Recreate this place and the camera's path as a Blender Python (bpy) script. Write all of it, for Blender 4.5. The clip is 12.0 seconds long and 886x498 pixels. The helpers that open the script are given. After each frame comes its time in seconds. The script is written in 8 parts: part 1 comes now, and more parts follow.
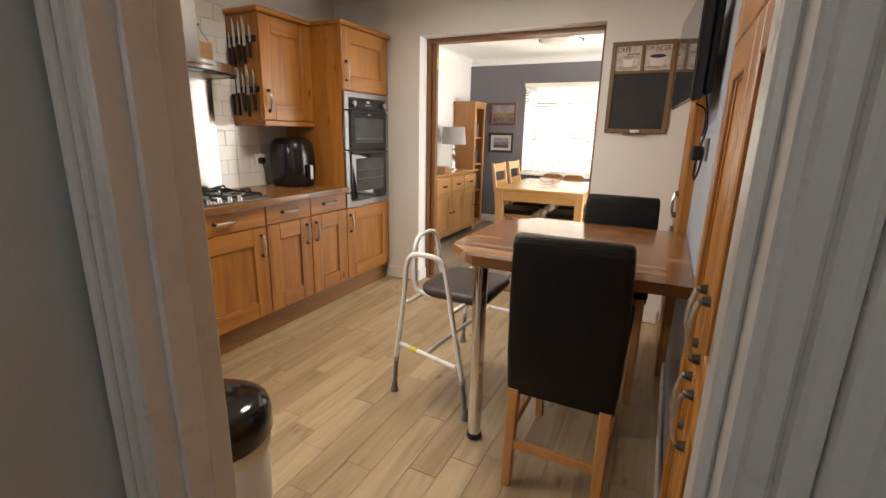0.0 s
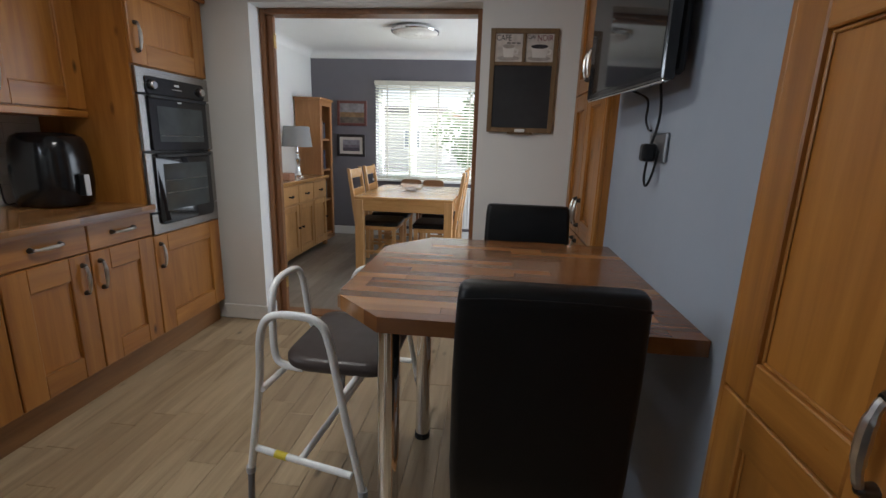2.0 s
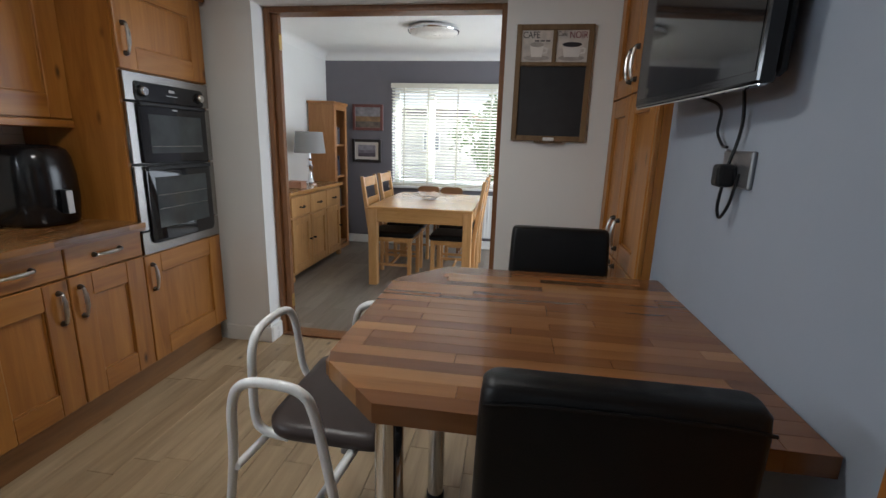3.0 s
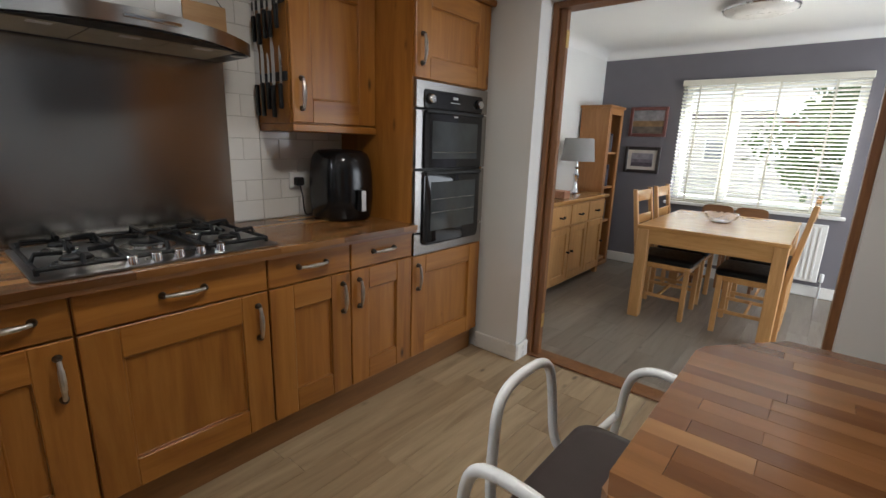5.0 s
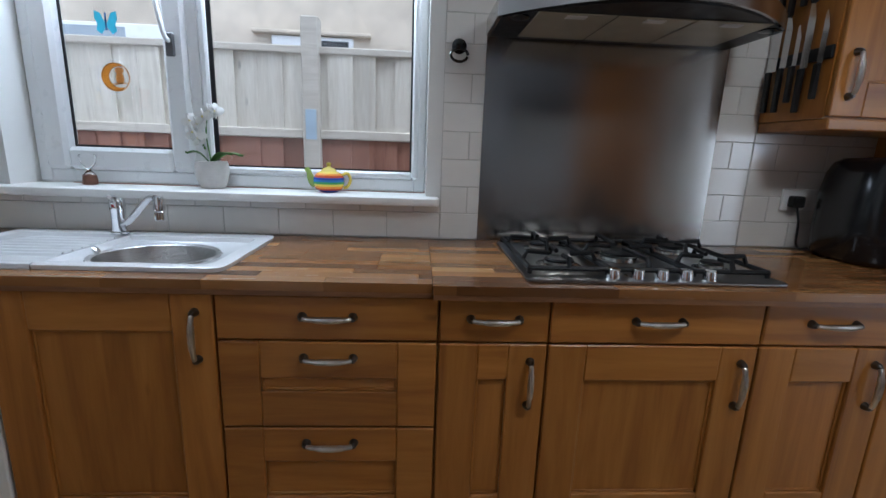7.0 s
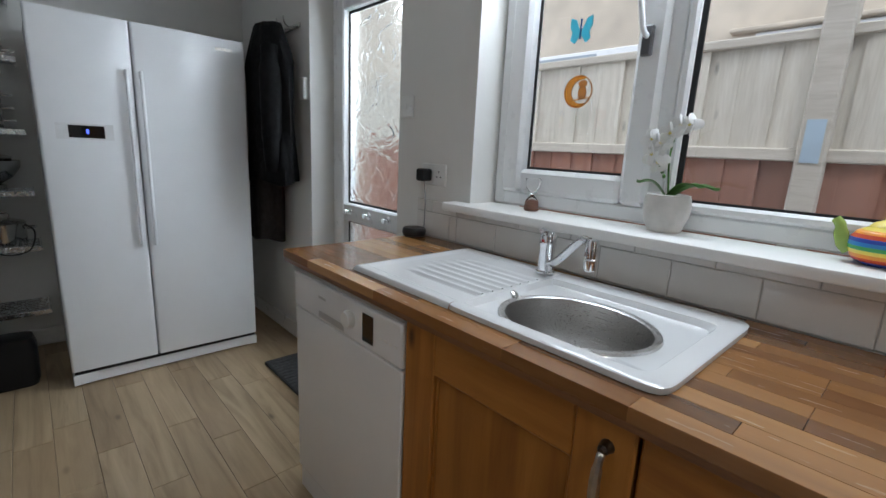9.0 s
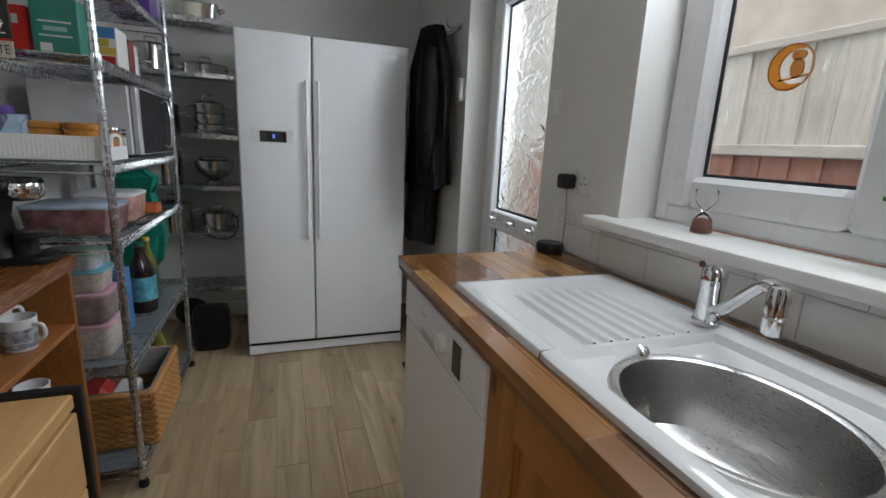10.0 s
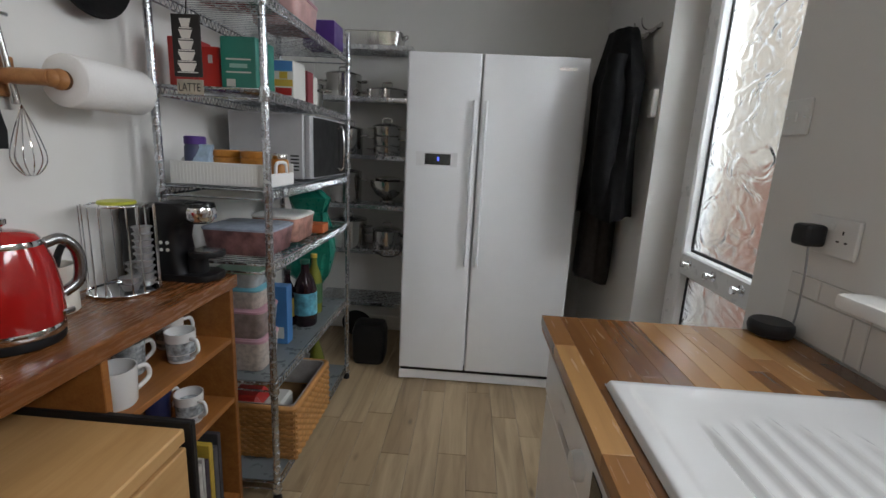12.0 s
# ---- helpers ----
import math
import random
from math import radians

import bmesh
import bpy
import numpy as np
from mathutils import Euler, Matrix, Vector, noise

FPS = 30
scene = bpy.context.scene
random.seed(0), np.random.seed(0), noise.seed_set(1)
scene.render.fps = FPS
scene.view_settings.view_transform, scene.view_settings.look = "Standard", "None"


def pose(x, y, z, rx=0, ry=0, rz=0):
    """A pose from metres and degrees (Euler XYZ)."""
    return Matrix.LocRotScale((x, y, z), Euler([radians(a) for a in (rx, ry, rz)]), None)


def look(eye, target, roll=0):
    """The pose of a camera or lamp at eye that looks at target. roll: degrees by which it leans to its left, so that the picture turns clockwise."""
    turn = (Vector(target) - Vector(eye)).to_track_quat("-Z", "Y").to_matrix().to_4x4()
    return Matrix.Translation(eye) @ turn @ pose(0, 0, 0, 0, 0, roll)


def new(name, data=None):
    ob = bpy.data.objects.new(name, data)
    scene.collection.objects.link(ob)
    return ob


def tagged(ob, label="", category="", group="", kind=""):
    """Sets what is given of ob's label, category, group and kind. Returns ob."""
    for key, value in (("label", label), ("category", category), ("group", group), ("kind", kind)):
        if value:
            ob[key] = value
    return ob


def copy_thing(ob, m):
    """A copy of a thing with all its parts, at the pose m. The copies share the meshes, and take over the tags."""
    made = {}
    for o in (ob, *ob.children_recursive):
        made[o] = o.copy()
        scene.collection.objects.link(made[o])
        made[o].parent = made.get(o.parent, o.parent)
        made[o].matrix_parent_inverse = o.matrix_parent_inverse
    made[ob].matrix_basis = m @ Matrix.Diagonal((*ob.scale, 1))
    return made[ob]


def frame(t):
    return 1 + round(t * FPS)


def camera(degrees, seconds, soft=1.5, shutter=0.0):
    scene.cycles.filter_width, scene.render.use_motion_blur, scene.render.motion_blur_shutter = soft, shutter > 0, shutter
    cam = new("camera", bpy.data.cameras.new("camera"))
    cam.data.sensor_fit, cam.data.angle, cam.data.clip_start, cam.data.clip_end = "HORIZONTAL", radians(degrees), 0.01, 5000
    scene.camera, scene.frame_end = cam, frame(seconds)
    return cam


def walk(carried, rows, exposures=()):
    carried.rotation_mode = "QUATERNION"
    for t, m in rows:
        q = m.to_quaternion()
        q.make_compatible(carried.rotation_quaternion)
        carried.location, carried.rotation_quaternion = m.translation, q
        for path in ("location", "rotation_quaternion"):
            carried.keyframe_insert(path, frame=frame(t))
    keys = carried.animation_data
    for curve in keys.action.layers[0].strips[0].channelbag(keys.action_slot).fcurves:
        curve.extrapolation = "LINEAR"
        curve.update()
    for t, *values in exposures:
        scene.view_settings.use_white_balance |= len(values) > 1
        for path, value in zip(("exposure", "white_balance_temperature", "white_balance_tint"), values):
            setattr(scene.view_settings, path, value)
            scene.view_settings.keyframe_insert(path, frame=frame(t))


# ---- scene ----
cam = camera(89.1, 12.0)
EXPOSURES = [(0.0, 1.4, 7300, 13), (0.5, 1.02, 6900, 12), (1.0, 0.6, 6400, 10), (1.5, 0.32, 6000, 9), (2.5, 0.36, 5900, 8), (5.0, 0.46, 6200, 9), (5.5, 0.66, 6150, 9), (6.0, 0.84, 6150, 9), (6.5, 0.68, 5750, 9), (7.0, 0.31, 5400, 8), (9.0, 0.12, 5950, 8), (10.5, -0.03, 6350, 10), (12.0, -0.02, 6500, 11)]
PATH = [
    (0, (0.492, 0.083, 1.333), (-0.358, 1.823, 0.83), 1.2),
    (0.5, (0.353, 0.272, 1.305), (-0.236, 2.119, 0.812), 1.5),
    (1, (0.252, 0.426, 1.287), (-0.12, 2.331, 0.806), 1.8),
    (1.5, (0.139, 0.548, 1.276), (-0.115, 2.475, 0.804), 1.9),
    (2, (0.109, 0.654, 1.287), (-0.092, 2.589, 0.822), 1.8),
    (2.5, (0.114, 0.82, 1.32), (-0.104, 2.754, 0.858), 1.7),
    (2.7, (0.105, 0.875, 1.334), (-0.137, 2.805, 0.872), 1.7),
    (4.3, (-0.107, 1.182, 1.318), (-0.851, 2.985, 0.883), 1.4),
    (4.5, (-0.126, 1.204, 1.318), (-1.015, 2.94, 0.877), 1.5),
    (5, (-0.134, 1.240, 1.326), (-1.384, 2.728, 0.862), 1.9),
    (5.5, (-0.207, 1.228, 1.264), (-1.745, 2.432, 0.833), 1.7),
    (6, (-0.326, 1.216, 1.255), (-2.071, 2.091, 0.818), 1.8),
    (6.5, (-0.438, 1.178, 1.253), (-2.323, 1.689, 0.818), 1.8),
    (7, (-0.6, 1.118, 1.244), (-2.55, 1.233, 0.814), 2.1),
    (7.2, (-0.666, 1.103, 1.25), (-2.617, 1.046, 0.814), 2.0),
    (8.8, (-1.05, 0.857, 1.258), (-2.499, -0.454, 0.833), 2.8),
    (9, (-1.091, 0.828, 1.259), (-2.419, -0.604, 0.831), 2.8),
    (9.5, (-1.213, 0.792, 1.26), (-2.198, -0.893, 0.823), 2.7),
    (10, (-1.356, 0.742, 1.253), (-2.021, -1.092, 0.811), 2.8),
    (10.5, (-1.457, 0.677, 1.264), (-1.839, -1.238, 0.831), 2.8),
    (11, (-1.503, 0.611, 1.296), (-1.648, -1.337, 0.87), 2.8),
    (11.5, (-1.529, 0.522, 1.298), (-1.543, -1.434, 0.878), 2.8),
    (12, (-1.496, 0.481, 1.301), (-1.392, -1.471, 0.881), 2.9),
]
walk(cam, [(t, look(eye, target, roll)) for t, eye, target, roll in PATH], EXPOSURES)

# ---- world and light ----
world = bpy.data.worlds.new("sky")
scene.world = world
world.use_nodes = True
wn = world.node_tree
sky = wn.nodes.new("ShaderNodeTexSky")
sky.sky_type, sky.sun_disc = "NISHITA", False
sky.sun_elevation, sky.sun_rotation, sky.dust_density = radians(48), radians(135), 4.0
soften = wn.nodes.new("ShaderNodeMixRGB")
soften.inputs[0].default_value = 0.75
soften.inputs[2].default_value = (9.3, 9.9, 10.8, 1)
wn.links.new(sky.outputs[0], soften.inputs[1])
wn.links.new(soften.outputs[0], wn.nodes["Background"].inputs[0])
wn.nodes["Background"].inputs[1].default_value = 0.13


def lamp(name, kind, m, energy, colour, **settings):
    data = bpy.data.lights.new(name, kind)
    data.energy, data.color = energy, colour
    for key, value in settings.items():
        setattr(data, key, value)
    ob = new(name, data)
    ob.matrix_world = m
    return ob


lamp("sun", "SUN", look((0, 0, 10), (-4.0, -4.0, 0)), 1.2, (1.0, 0.96, 0.9), angle=radians(14))
# sky light entering at the openings
lamp("kitchen_window_light", "AREA", look((-2.40, 0.40, 1.96), (-1.2, 0.40, 1.35)), 16, (0.90, 0.95, 1.0), shape="RECTANGLE", size=1.36, size_y=0.24)
lamp("back_door_light", "AREA", look((-2.80, -1.15, 1.80), (-1.7, -1.8, 1.1)), 14, (0.90, 0.95, 1.0), shape="RECTANGLE", size=0.7, size_y=0.6)
lamp("dining_window_light", "AREA", look((-0.72, 7.45, 2.65), (-0.72, 5.2, 0.5)), 270, (0.92, 0.96, 1.0), shape="RECTANGLE", size=1.5, size_y=0.7)
lamp("dining_side_window_light", "AREA", look((1.66, 5.25, 1.12), (-1.0, 5.25, 1.0)), 36, (0.94, 0.97, 1.0), shape="RECTANGLE", size=2.2, size_y=1.9)
# the lit ceiling lamp of the kitchen
lamp("ceiling_lamp_light", "AREA", look((-0.75, 2.15, 2.27), (-0.75, 2.15, 0)), 9.5, (1.0, 0.95, 0.87), shape="DISK", size=0.34)

# ---- materials ----
def material(name):
    m = bpy.data.materials.new(name)
    m.use_nodes = True
    return m, m.node_tree, m.node_tree.nodes["Principled BSDF"]


def link(tree, a, b):
    tree.links.new(a, b)


ISLANDS = set()


def chance(tree):
    """A random number for each object, or for each piece of a joined mesh."""
    if tree in ISLANDS:
        return tree.nodes.new("ShaderNodeNewGeometry").outputs["Random Per Island"]
    return tree.nodes.new("ShaderNodeObjectInfo").outputs["Random"]


def coords(tree, scale=(1, 1, 1), shift=True):
    """Object coordinates, scaled, moved by a random number."""
    tc, mp = tree.nodes.new("ShaderNodeTexCoord"), tree.nodes.new("ShaderNodeMapping")
    mp.inputs["Scale"].default_value = scale
    link(tree, tc.outputs["Object"], mp.inputs["Vector"])
    if shift:
        mul = tree.nodes.new("ShaderNodeMath")
        mul.operation = "MULTIPLY"
        mul.inputs[1].default_value = 37.0
        link(tree, chance(tree), mul.inputs[0])
        link(tree, mul.outputs[0], mp.inputs["Location"])
    return mp.outputs[0]


def noise_tex(tree, vec, scale, detail=4.0, rough=0.55, distort=0.0):
    n = tree.nodes.new("ShaderNodeTexNoise")
    n.inputs["Scale"].default_value, n.inputs["Detail"].default_value = scale, detail
    n.inputs["Roughness"].default_value, n.inputs["Distortion"].default_value = rough, distort
    link(tree, vec, n.inputs["Vector"])
    return n.outputs["Fac"]


def ramp(tree, fac, stops):
    r = tree.nodes.new("ShaderNodeValToRGB")
    el = r.color_ramp.elements
    while len(el) < len(stops):
        el.new(0.5)
    for e, (p, c) in zip(el, stops):
        e.position, e.color = p, (*c, 1) if len(c) == 3 else c
    link(tree, fac, r.inputs[0])
    return r.outputs[0]


def mix(tree, fac, a, b, mode="MIX"):
    n = tree.nodes.new("ShaderNodeMixRGB")
    n.blend_type = mode
    for k, v in ((0, fac), (1, a), (2, b)):
        if hasattr(v, "is_linked"):
            link(tree, v, n.inputs[k])
        elif isinstance(v, tuple):
            n.inputs[k].default_value = (*v, 1)
        else:
            n.inputs[k].default_value = v
    return n.outputs[0]


def bump(tree, bsdf, height, strength=0.2, distance=0.002):
    b = tree.nodes.new("ShaderNodeBump")
    b.inputs["Strength"].default_value, b.inputs["Distance"].default_value = strength, distance
    link(tree, height, b.inputs["Height"])
    link(tree, b.outputs[0], bsdf.inputs["Normal"])


def plain(name, colour, rough=0.5, metal=0.0, vary=0.12, scale=6.0, bump_scale=120.0, bump_strength=0.08, coat=0.0):
    """Paint, plastic or metal with slight stains, uneven gloss and fine relief."""
    m, t, b = material(name)
    v = coords(t)
    big = noise_tex(t, v, scale, 5)
    dark, light = tuple(c * (1 - vary) for c in colour), tuple(min(1, c * (1 + vary * 0.6)) for c in colour)
    link(t, ramp(t, big, [(0.3, dark), (0.7, light)]), b.inputs["Base Color"])
    b.inputs["Metallic"].default_value = metal
    r = ramp(t, noise_tex(t, v, scale * 3.1, 4), [(0.3, (max(0.02, rough * 0.85),) * 3), (0.7, (min(1, rough * 1.15),) * 3)])
    link(t, r, b.inputs["Roughness"])
    if bump_strength:
        bump(t, b, noise_tex(t, v, bump_scale, 3), bump_strength)
    b.inputs["Coat Weight"].default_value = coat
    return m


def wood(name, dark, mid, light, axis="z", rough=0.38, knots=0.0, grain=1.0, piece=0.0, coat=0.0, spread=None, islands=False, fine_mix=0.35, streak=1.0):
    """Wood with grain along an axis; piece: how much each object differs in tone; spread: the tones of single staves."""
    m, t, b = material(name)
    if islands:
        ISLANDS.add(t)
    s = {"x": (1.2, 14, 14), "y": (14, 1.2, 14), "z": (14, 14, 1.2)}[axis]
    v = coords(t, s)
    g = noise_tex(t, v, 1.6 * grain, 6, 0.6, 0.8)
    fine = noise_tex(t, coords(t, tuple(k * 7 for k in s)), 1.5 * grain, 4, 0.6)
    col = ramp(t, g, [(0.28, dark), (0.5, mid), (0.72, light)])
    col = mix(t, fine_mix, col, ramp(t, fine, [(0.3, dark), (0.7, light)]))
    if spread:
        tone = ramp(t, chance(t), spread)
        col = mix(t, 0.84, col, mix(t, 0.45 * streak, tone, mix(t, 1.0, tone, ramp(t, g, [(0.28, (0.42, 0.36, 0.30)), (0.46, (0.95, 0.93, 0.90)), (0.75, (1.4, 1.4, 1.4))]), "MULTIPLY")))
    elif piece:
        k = ramp(t, chance(t), [(0, (1 - piece,) * 3), (1, (1 + piece,) * 3)])
        col = mix(t, 1.0, col, k, "MULTIPLY")
    if knots:
        vo = t.nodes.new("ShaderNodeTexVoronoi")
        ks = {"x": (2.0, 5, 5), "y": (5, 2.0, 5), "z": (5, 5, 2.0)}[axis]
        vo.inputs["Scale"].default_value = 1.6
        link(t, coords(t, ks), vo.inputs["Vector"])
        f = ramp(t, vo.outputs["Distance"], [(0.03, (1, 1, 1)), (0.13, (0, 0, 0))])
        thin = mix(t, 1.0, f, ramp(t, noise_tex(t, coords(t, (1, 1, 1)), 3.0, 2), [(0.45, (0, 0, 0)), (0.55, (knots,) * 3)]), "MULTIPLY")
        col = mix(t, thin, col, tuple(c * 0.3 for c in dark))
    link(t, col, b.inputs["Base Color"])
    link(t, ramp(t, fine, [(0.2, (rough * 0.8,) * 3), (0.8, (min(1, rough * 1.25),) * 3)]), b.inputs["Roughness"])
    bump(t, b, fine, 0.06, 0.001)
    b.inputs["Coat Weight"].default_value = coat
    return m


def glass(name, colour=(1, 1, 1), rough=0.0, ripple=0.0):
    m, t, b = material(name)
    b.inputs["Base Color"].default_value = (*colour, 1)
    b.inputs["Transmission Weight"].default_value, b.inputs["Roughness"].default_value = 1.0, rough
    b.inputs["IOR"].default_value = 1.45
    if ripple:
        v = coords(t, (1, 0.8, 1.5))
        bump(t, b, noise_tex(t, v, 9, 0.5, 0.4, 2.2), ripple, 0.02)
    return m


def glow(name, colour, strength):
    m, t, b = material(name)
    b.inputs["Base Color"].default_value = (*colour, 1)
    b.inputs["Emission Color"].default_value = (*colour, 1)
    b.inputs["Emission Strength"].default_value = strength
    return m


def brushed(name, colour, rough=0.3, axis="z"):
    m, t, b = material(name)
    s = {"x": (1, 90, 90), "y": (90, 1, 90), "z": (90, 90, 1)}[axis]
    n = noise_tex(t, coords(t, s), 6, 3)
    b.inputs["Metallic"].default_value = 1.0
    link(t, ramp(t, noise_tex(t, coords(t), 3, 4), [(0.3, tuple(c * 0.85 for c in colour)), (0.7, colour)]), b.inputs["Base Color"])
    link(t, ramp(t, n, [(0.2, (rough * 0.92,) * 3), (0.8, (rough * 1.08,) * 3)]), b.inputs["Roughness"])
    return m


OAK_D, OAK_M, OAK_L = (0.205, 0.070, 0.011), (0.350, 0.138, 0.023), (0.45, 0.200, 0.040)
oak = wood("cabinet_oak", OAK_D, OAK_M, OAK_L, "z", 0.34, knots=1.0, piece=0.08, grain=0.55, fine_mix=0.16)
oak_h = wood("cabinet_oak_level", OAK_D, OAK_M, OAK_L, "y", 0.34, knots=0.7, piece=0.08, grain=0.55, fine_mix=0.16)
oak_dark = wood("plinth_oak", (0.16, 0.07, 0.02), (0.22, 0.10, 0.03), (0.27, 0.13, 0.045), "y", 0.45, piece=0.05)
pine = wood("dining_oak", (0.40, 0.20, 0.065), (0.52, 0.28, 0.10), (0.60, 0.34, 0.14), "z", 0.4, knots=0.3, piece=0.08)
pine_x = wood("dining_oak_level", (0.40, 0.20, 0.065), (0.52, 0.28, 0.10), (0.60, 0.34, 0.14), "x", 0.16, knots=0.2, piece=0.08)
trim_wood = wood("frame_wood", (0.13, 0.05, 0.018), (0.20, 0.085, 0.03), (0.27, 0.12, 0.045), "z", 0.35, piece=0.04)
chair_wood = wood("chair_leg_wood", (0.36, 0.16, 0.05), (0.46, 0.22, 0.075), (0.52, 0.27, 0.10), "z", 0.35, piece=0.05)
dresser_wood = wood("mug_unit_wood", (0.22, 0.075, 0.016), (0.33, 0.125, 0.03), (0.42, 0.18, 0.05), "y", 0.35, piece=0.04)
beech = wood("beech", (0.50, 0.28, 0.10), (0.58, 0.345, 0.14), (0.64, 0.40, 0.18), "y", 0.38, piece=0.03, grain=0.7)
STAVES = [(0.0, (0.087, 0.035, 0.011)), (0.2, (0.157, 0.064, 0.019)), (0.5, (0.252, 0.113, 0.034)), (0.75, (0.331, 0.159, 0.052)), (1.0, (0.453, 0.251, 0.096))]
stave_y = wood("worktop_stave", (0.11, 0.04, 0.012), (0.23, 0.10, 0.03), (0.35, 0.17, 0.06), "y", 0.24, spread=STAVES, coat=0.2, grain=0.6, fine_mix=0.15, streak=0.7)
STAVES_T = [(0.0, (0.133, 0.052, 0.017)), (0.3, (0.179, 0.070, 0.023)), (0.6, (0.234, 0.097, 0.032)), (0.85, (0.289, 0.128, 0.044)), (1.0, (0.350, 0.172, 0.063))]
stave_x = wood("table_stave", (0.10, 0.038, 0.015), (0.17, 0.072, 0.028), (0.25, 0.115, 0.05), "x", 0.2, spread=STAVES_T, coat=0.2, grain=0.6, fine_mix=0.15, streak=0.8)
worktop_core = wood("worktop_core", (0.12, 0.05, 0.02), (0.20, 0.09, 0.035), (0.28, 0.13, 0.05), "y", 0.35)
PLANKS = [(0.0, (0.315, 0.225, 0.130)), (0.35, (0.36, 0.262, 0.152)), (0.7, (0.41, 0.305, 0.182)), (1.0, (0.46, 0.352, 0.218))]
plank = wood("floor_plank", (0.27, 0.19, 0.115), (0.42, 0.32, 0.21), (0.53, 0.42, 0.29), "y", 0.36, knots=0.85, spread=PLANKS, grain=0.8, streak=1.35)
plank_far = wood("floor_plank_far", (0.27, 0.19, 0.115), (0.42, 0.32, 0.21), (0.53, 0.42, 0.29), "y", 0.36, knots=0.85, spread=PLANKS, grain=0.8, islands=True, streak=1.35)
# same laminate in the dining room, with its grey light put into the colour
GREY_LIT = [(0.0, (0.17, 0.14, 0.11)), (0.5, (0.21, 0.177, 0.142)), (1.0, (0.26, 0.223, 0.183))]
plank_grey_lit = wood("floor_plank_grey_lit", (0.15, 0.13, 0.11), (0.25, 0.22, 0.19), (0.34, 0.31, 0.27), "y", 0.34, knots=0.5, spread=GREY_LIT, grain=0.8, islands=True)
floor_joint = plain("floor_joint", (0.19, 0.13, 0.08), 0.7)
white_wall = plain("white_wall", (0.76, 0.75, 0.72), 0.8, vary=0.04, scale=1.5, bump_scale=60, bump_strength=0.15)
ceiling_paint = plain("ceiling_paint", (0.80, 0.79, 0.76), 0.85, vary=0.03, scale=1.5, bump_scale=40, bump_strength=0.15)
blue_wall = plain("blue_grey_wall", (0.30, 0.335, 0.39), 0.6, vary=0.05, scale=1.5, bump_scale=70, bump_strength=0.12)
grey_wall = plain("grey_feature_wall", (0.165, 0.155, 0.17), 0.75, vary=0.05, scale=1.5, bump_scale=70, bump_strength=0.12)
hall_paint = plain("hall_paint", (0.58, 0.61, 0.60), 0.6, vary=0.06, scale=2)
gloss_white = plain("white_gloss", (0.78, 0.77, 0.73), 0.3, vary=0.03, scale=3, bump_strength=0.04)
sill_white = plain("sill_white", (0.80, 0.79, 0.76), 0.42, vary=0.02, bump_strength=0.0)
upvc = plain("upvc", (0.84, 0.85, 0.85), 0.3, vary=0.02, bump_strength=0.02)
tile_white = plain("wall_tile", (0.76, 0.74, 0.70), 0.14, vary=0.05, scale=4, bump_scale=9, bump_strength=0.12)
grout = plain("grout", (0.50, 0.48, 0.44), 0.9, vary=0.1)
steel = plain("brushed_steel", (0.30, 0.294, 0.288), 0.32, 1.0, 0.16, scale=2.5, bump_scale=30, bump_strength=0.01)
for metal in (steel,):
    metal.node_tree.nodes["Principled BSDF"].inputs["Anisotropic"].default_value = 0.6
splash_steel = brushed("splashback_steel", (0.45, 0.435, 0.41), 0.2, "z")
splash_steel.node_tree.nodes["Principled BSDF"].inputs["Anisotropic"].default_value = 0.6
splash_steel.node_tree.nodes["Principled BSDF"].inputs["Anisotropic Rotation"].default_value = 0.25
bowl_steel = brushed("bowl_steel", (0.60, 0.59, 0.575), 0.28, "y")
oven_steel = brushed("oven_steel", (0.36, 0.345, 0.33), 0.26, "y")
steel_h = brushed("brushed_steel_level", (0.50, 0.49, 0.48), 0.22, "y")
chrome = plain("chrome", (0.78, 0.79, 0.80), 0.09, 1.0, 0.04, bump_strength=0.0)
pan_steel = plain("pan_steel", (0.58, 0.57, 0.55), 0.16, 1.0, 0.08, bump_strength=0.02)
rack_steel = plain("rack_chrome", (0.56, 0.58, 0.61), 0.26, 1.0, 0.1, scale=20, bump_strength=0.0)
dark_pewter = plain("dark_pewter", (0.13, 0.12, 0.11), 0.35, 1.0, 0.2, scale=60)
pewter = plain("pewter", (0.60, 0.57, 0.53), 0.34, 1.0, 0.2, scale=40, bump_strength=0.05)
black_iron = plain("cast_iron", (0.010, 0.010, 0.0105), 0.5, 0.0, 0.2, scale=30, bump_scale=300)
black_gloss = plain("black_gloss", (0.010, 0.010, 0.011), 0.12, vary=0.1, bump_strength=0.01)
black_plastic = plain("black_plastic", (0.016, 0.016, 0.017), 0.38, vary=0.12, bump_scale=400)
black_leather = plain("black_leather", (0.006, 0.0058, 0.0058), 0.42, vary=0.2, scale=9, bump_scale=260, bump_strength=0.22)
brown_leather = plain("brown_vinyl", (0.055, 0.042, 0.038), 0.36, vary=0.12, scale=9, bump_scale=200, bump_strength=0.12)
for dull in (black_leather, brown_leather, black_plastic, black_iron):
    dull.node_tree.nodes["Principled BSDF"].inputs["Specular IOR Level"].default_value = 0.25
white_enamel = plain("white_enamel", (0.80, 0.81, 0.82), 0.22, vary=0.02, bump_strength=0.01)
white_tube = plain("white_tube_paint", (0.80, 0.80, 0.78), 0.3, vary=0.04, bump_strength=0.02)
white_plastic = plain("white_plastic", (0.76, 0.76, 0.74), 0.35, vary=0.03, bump_strength=0.02)
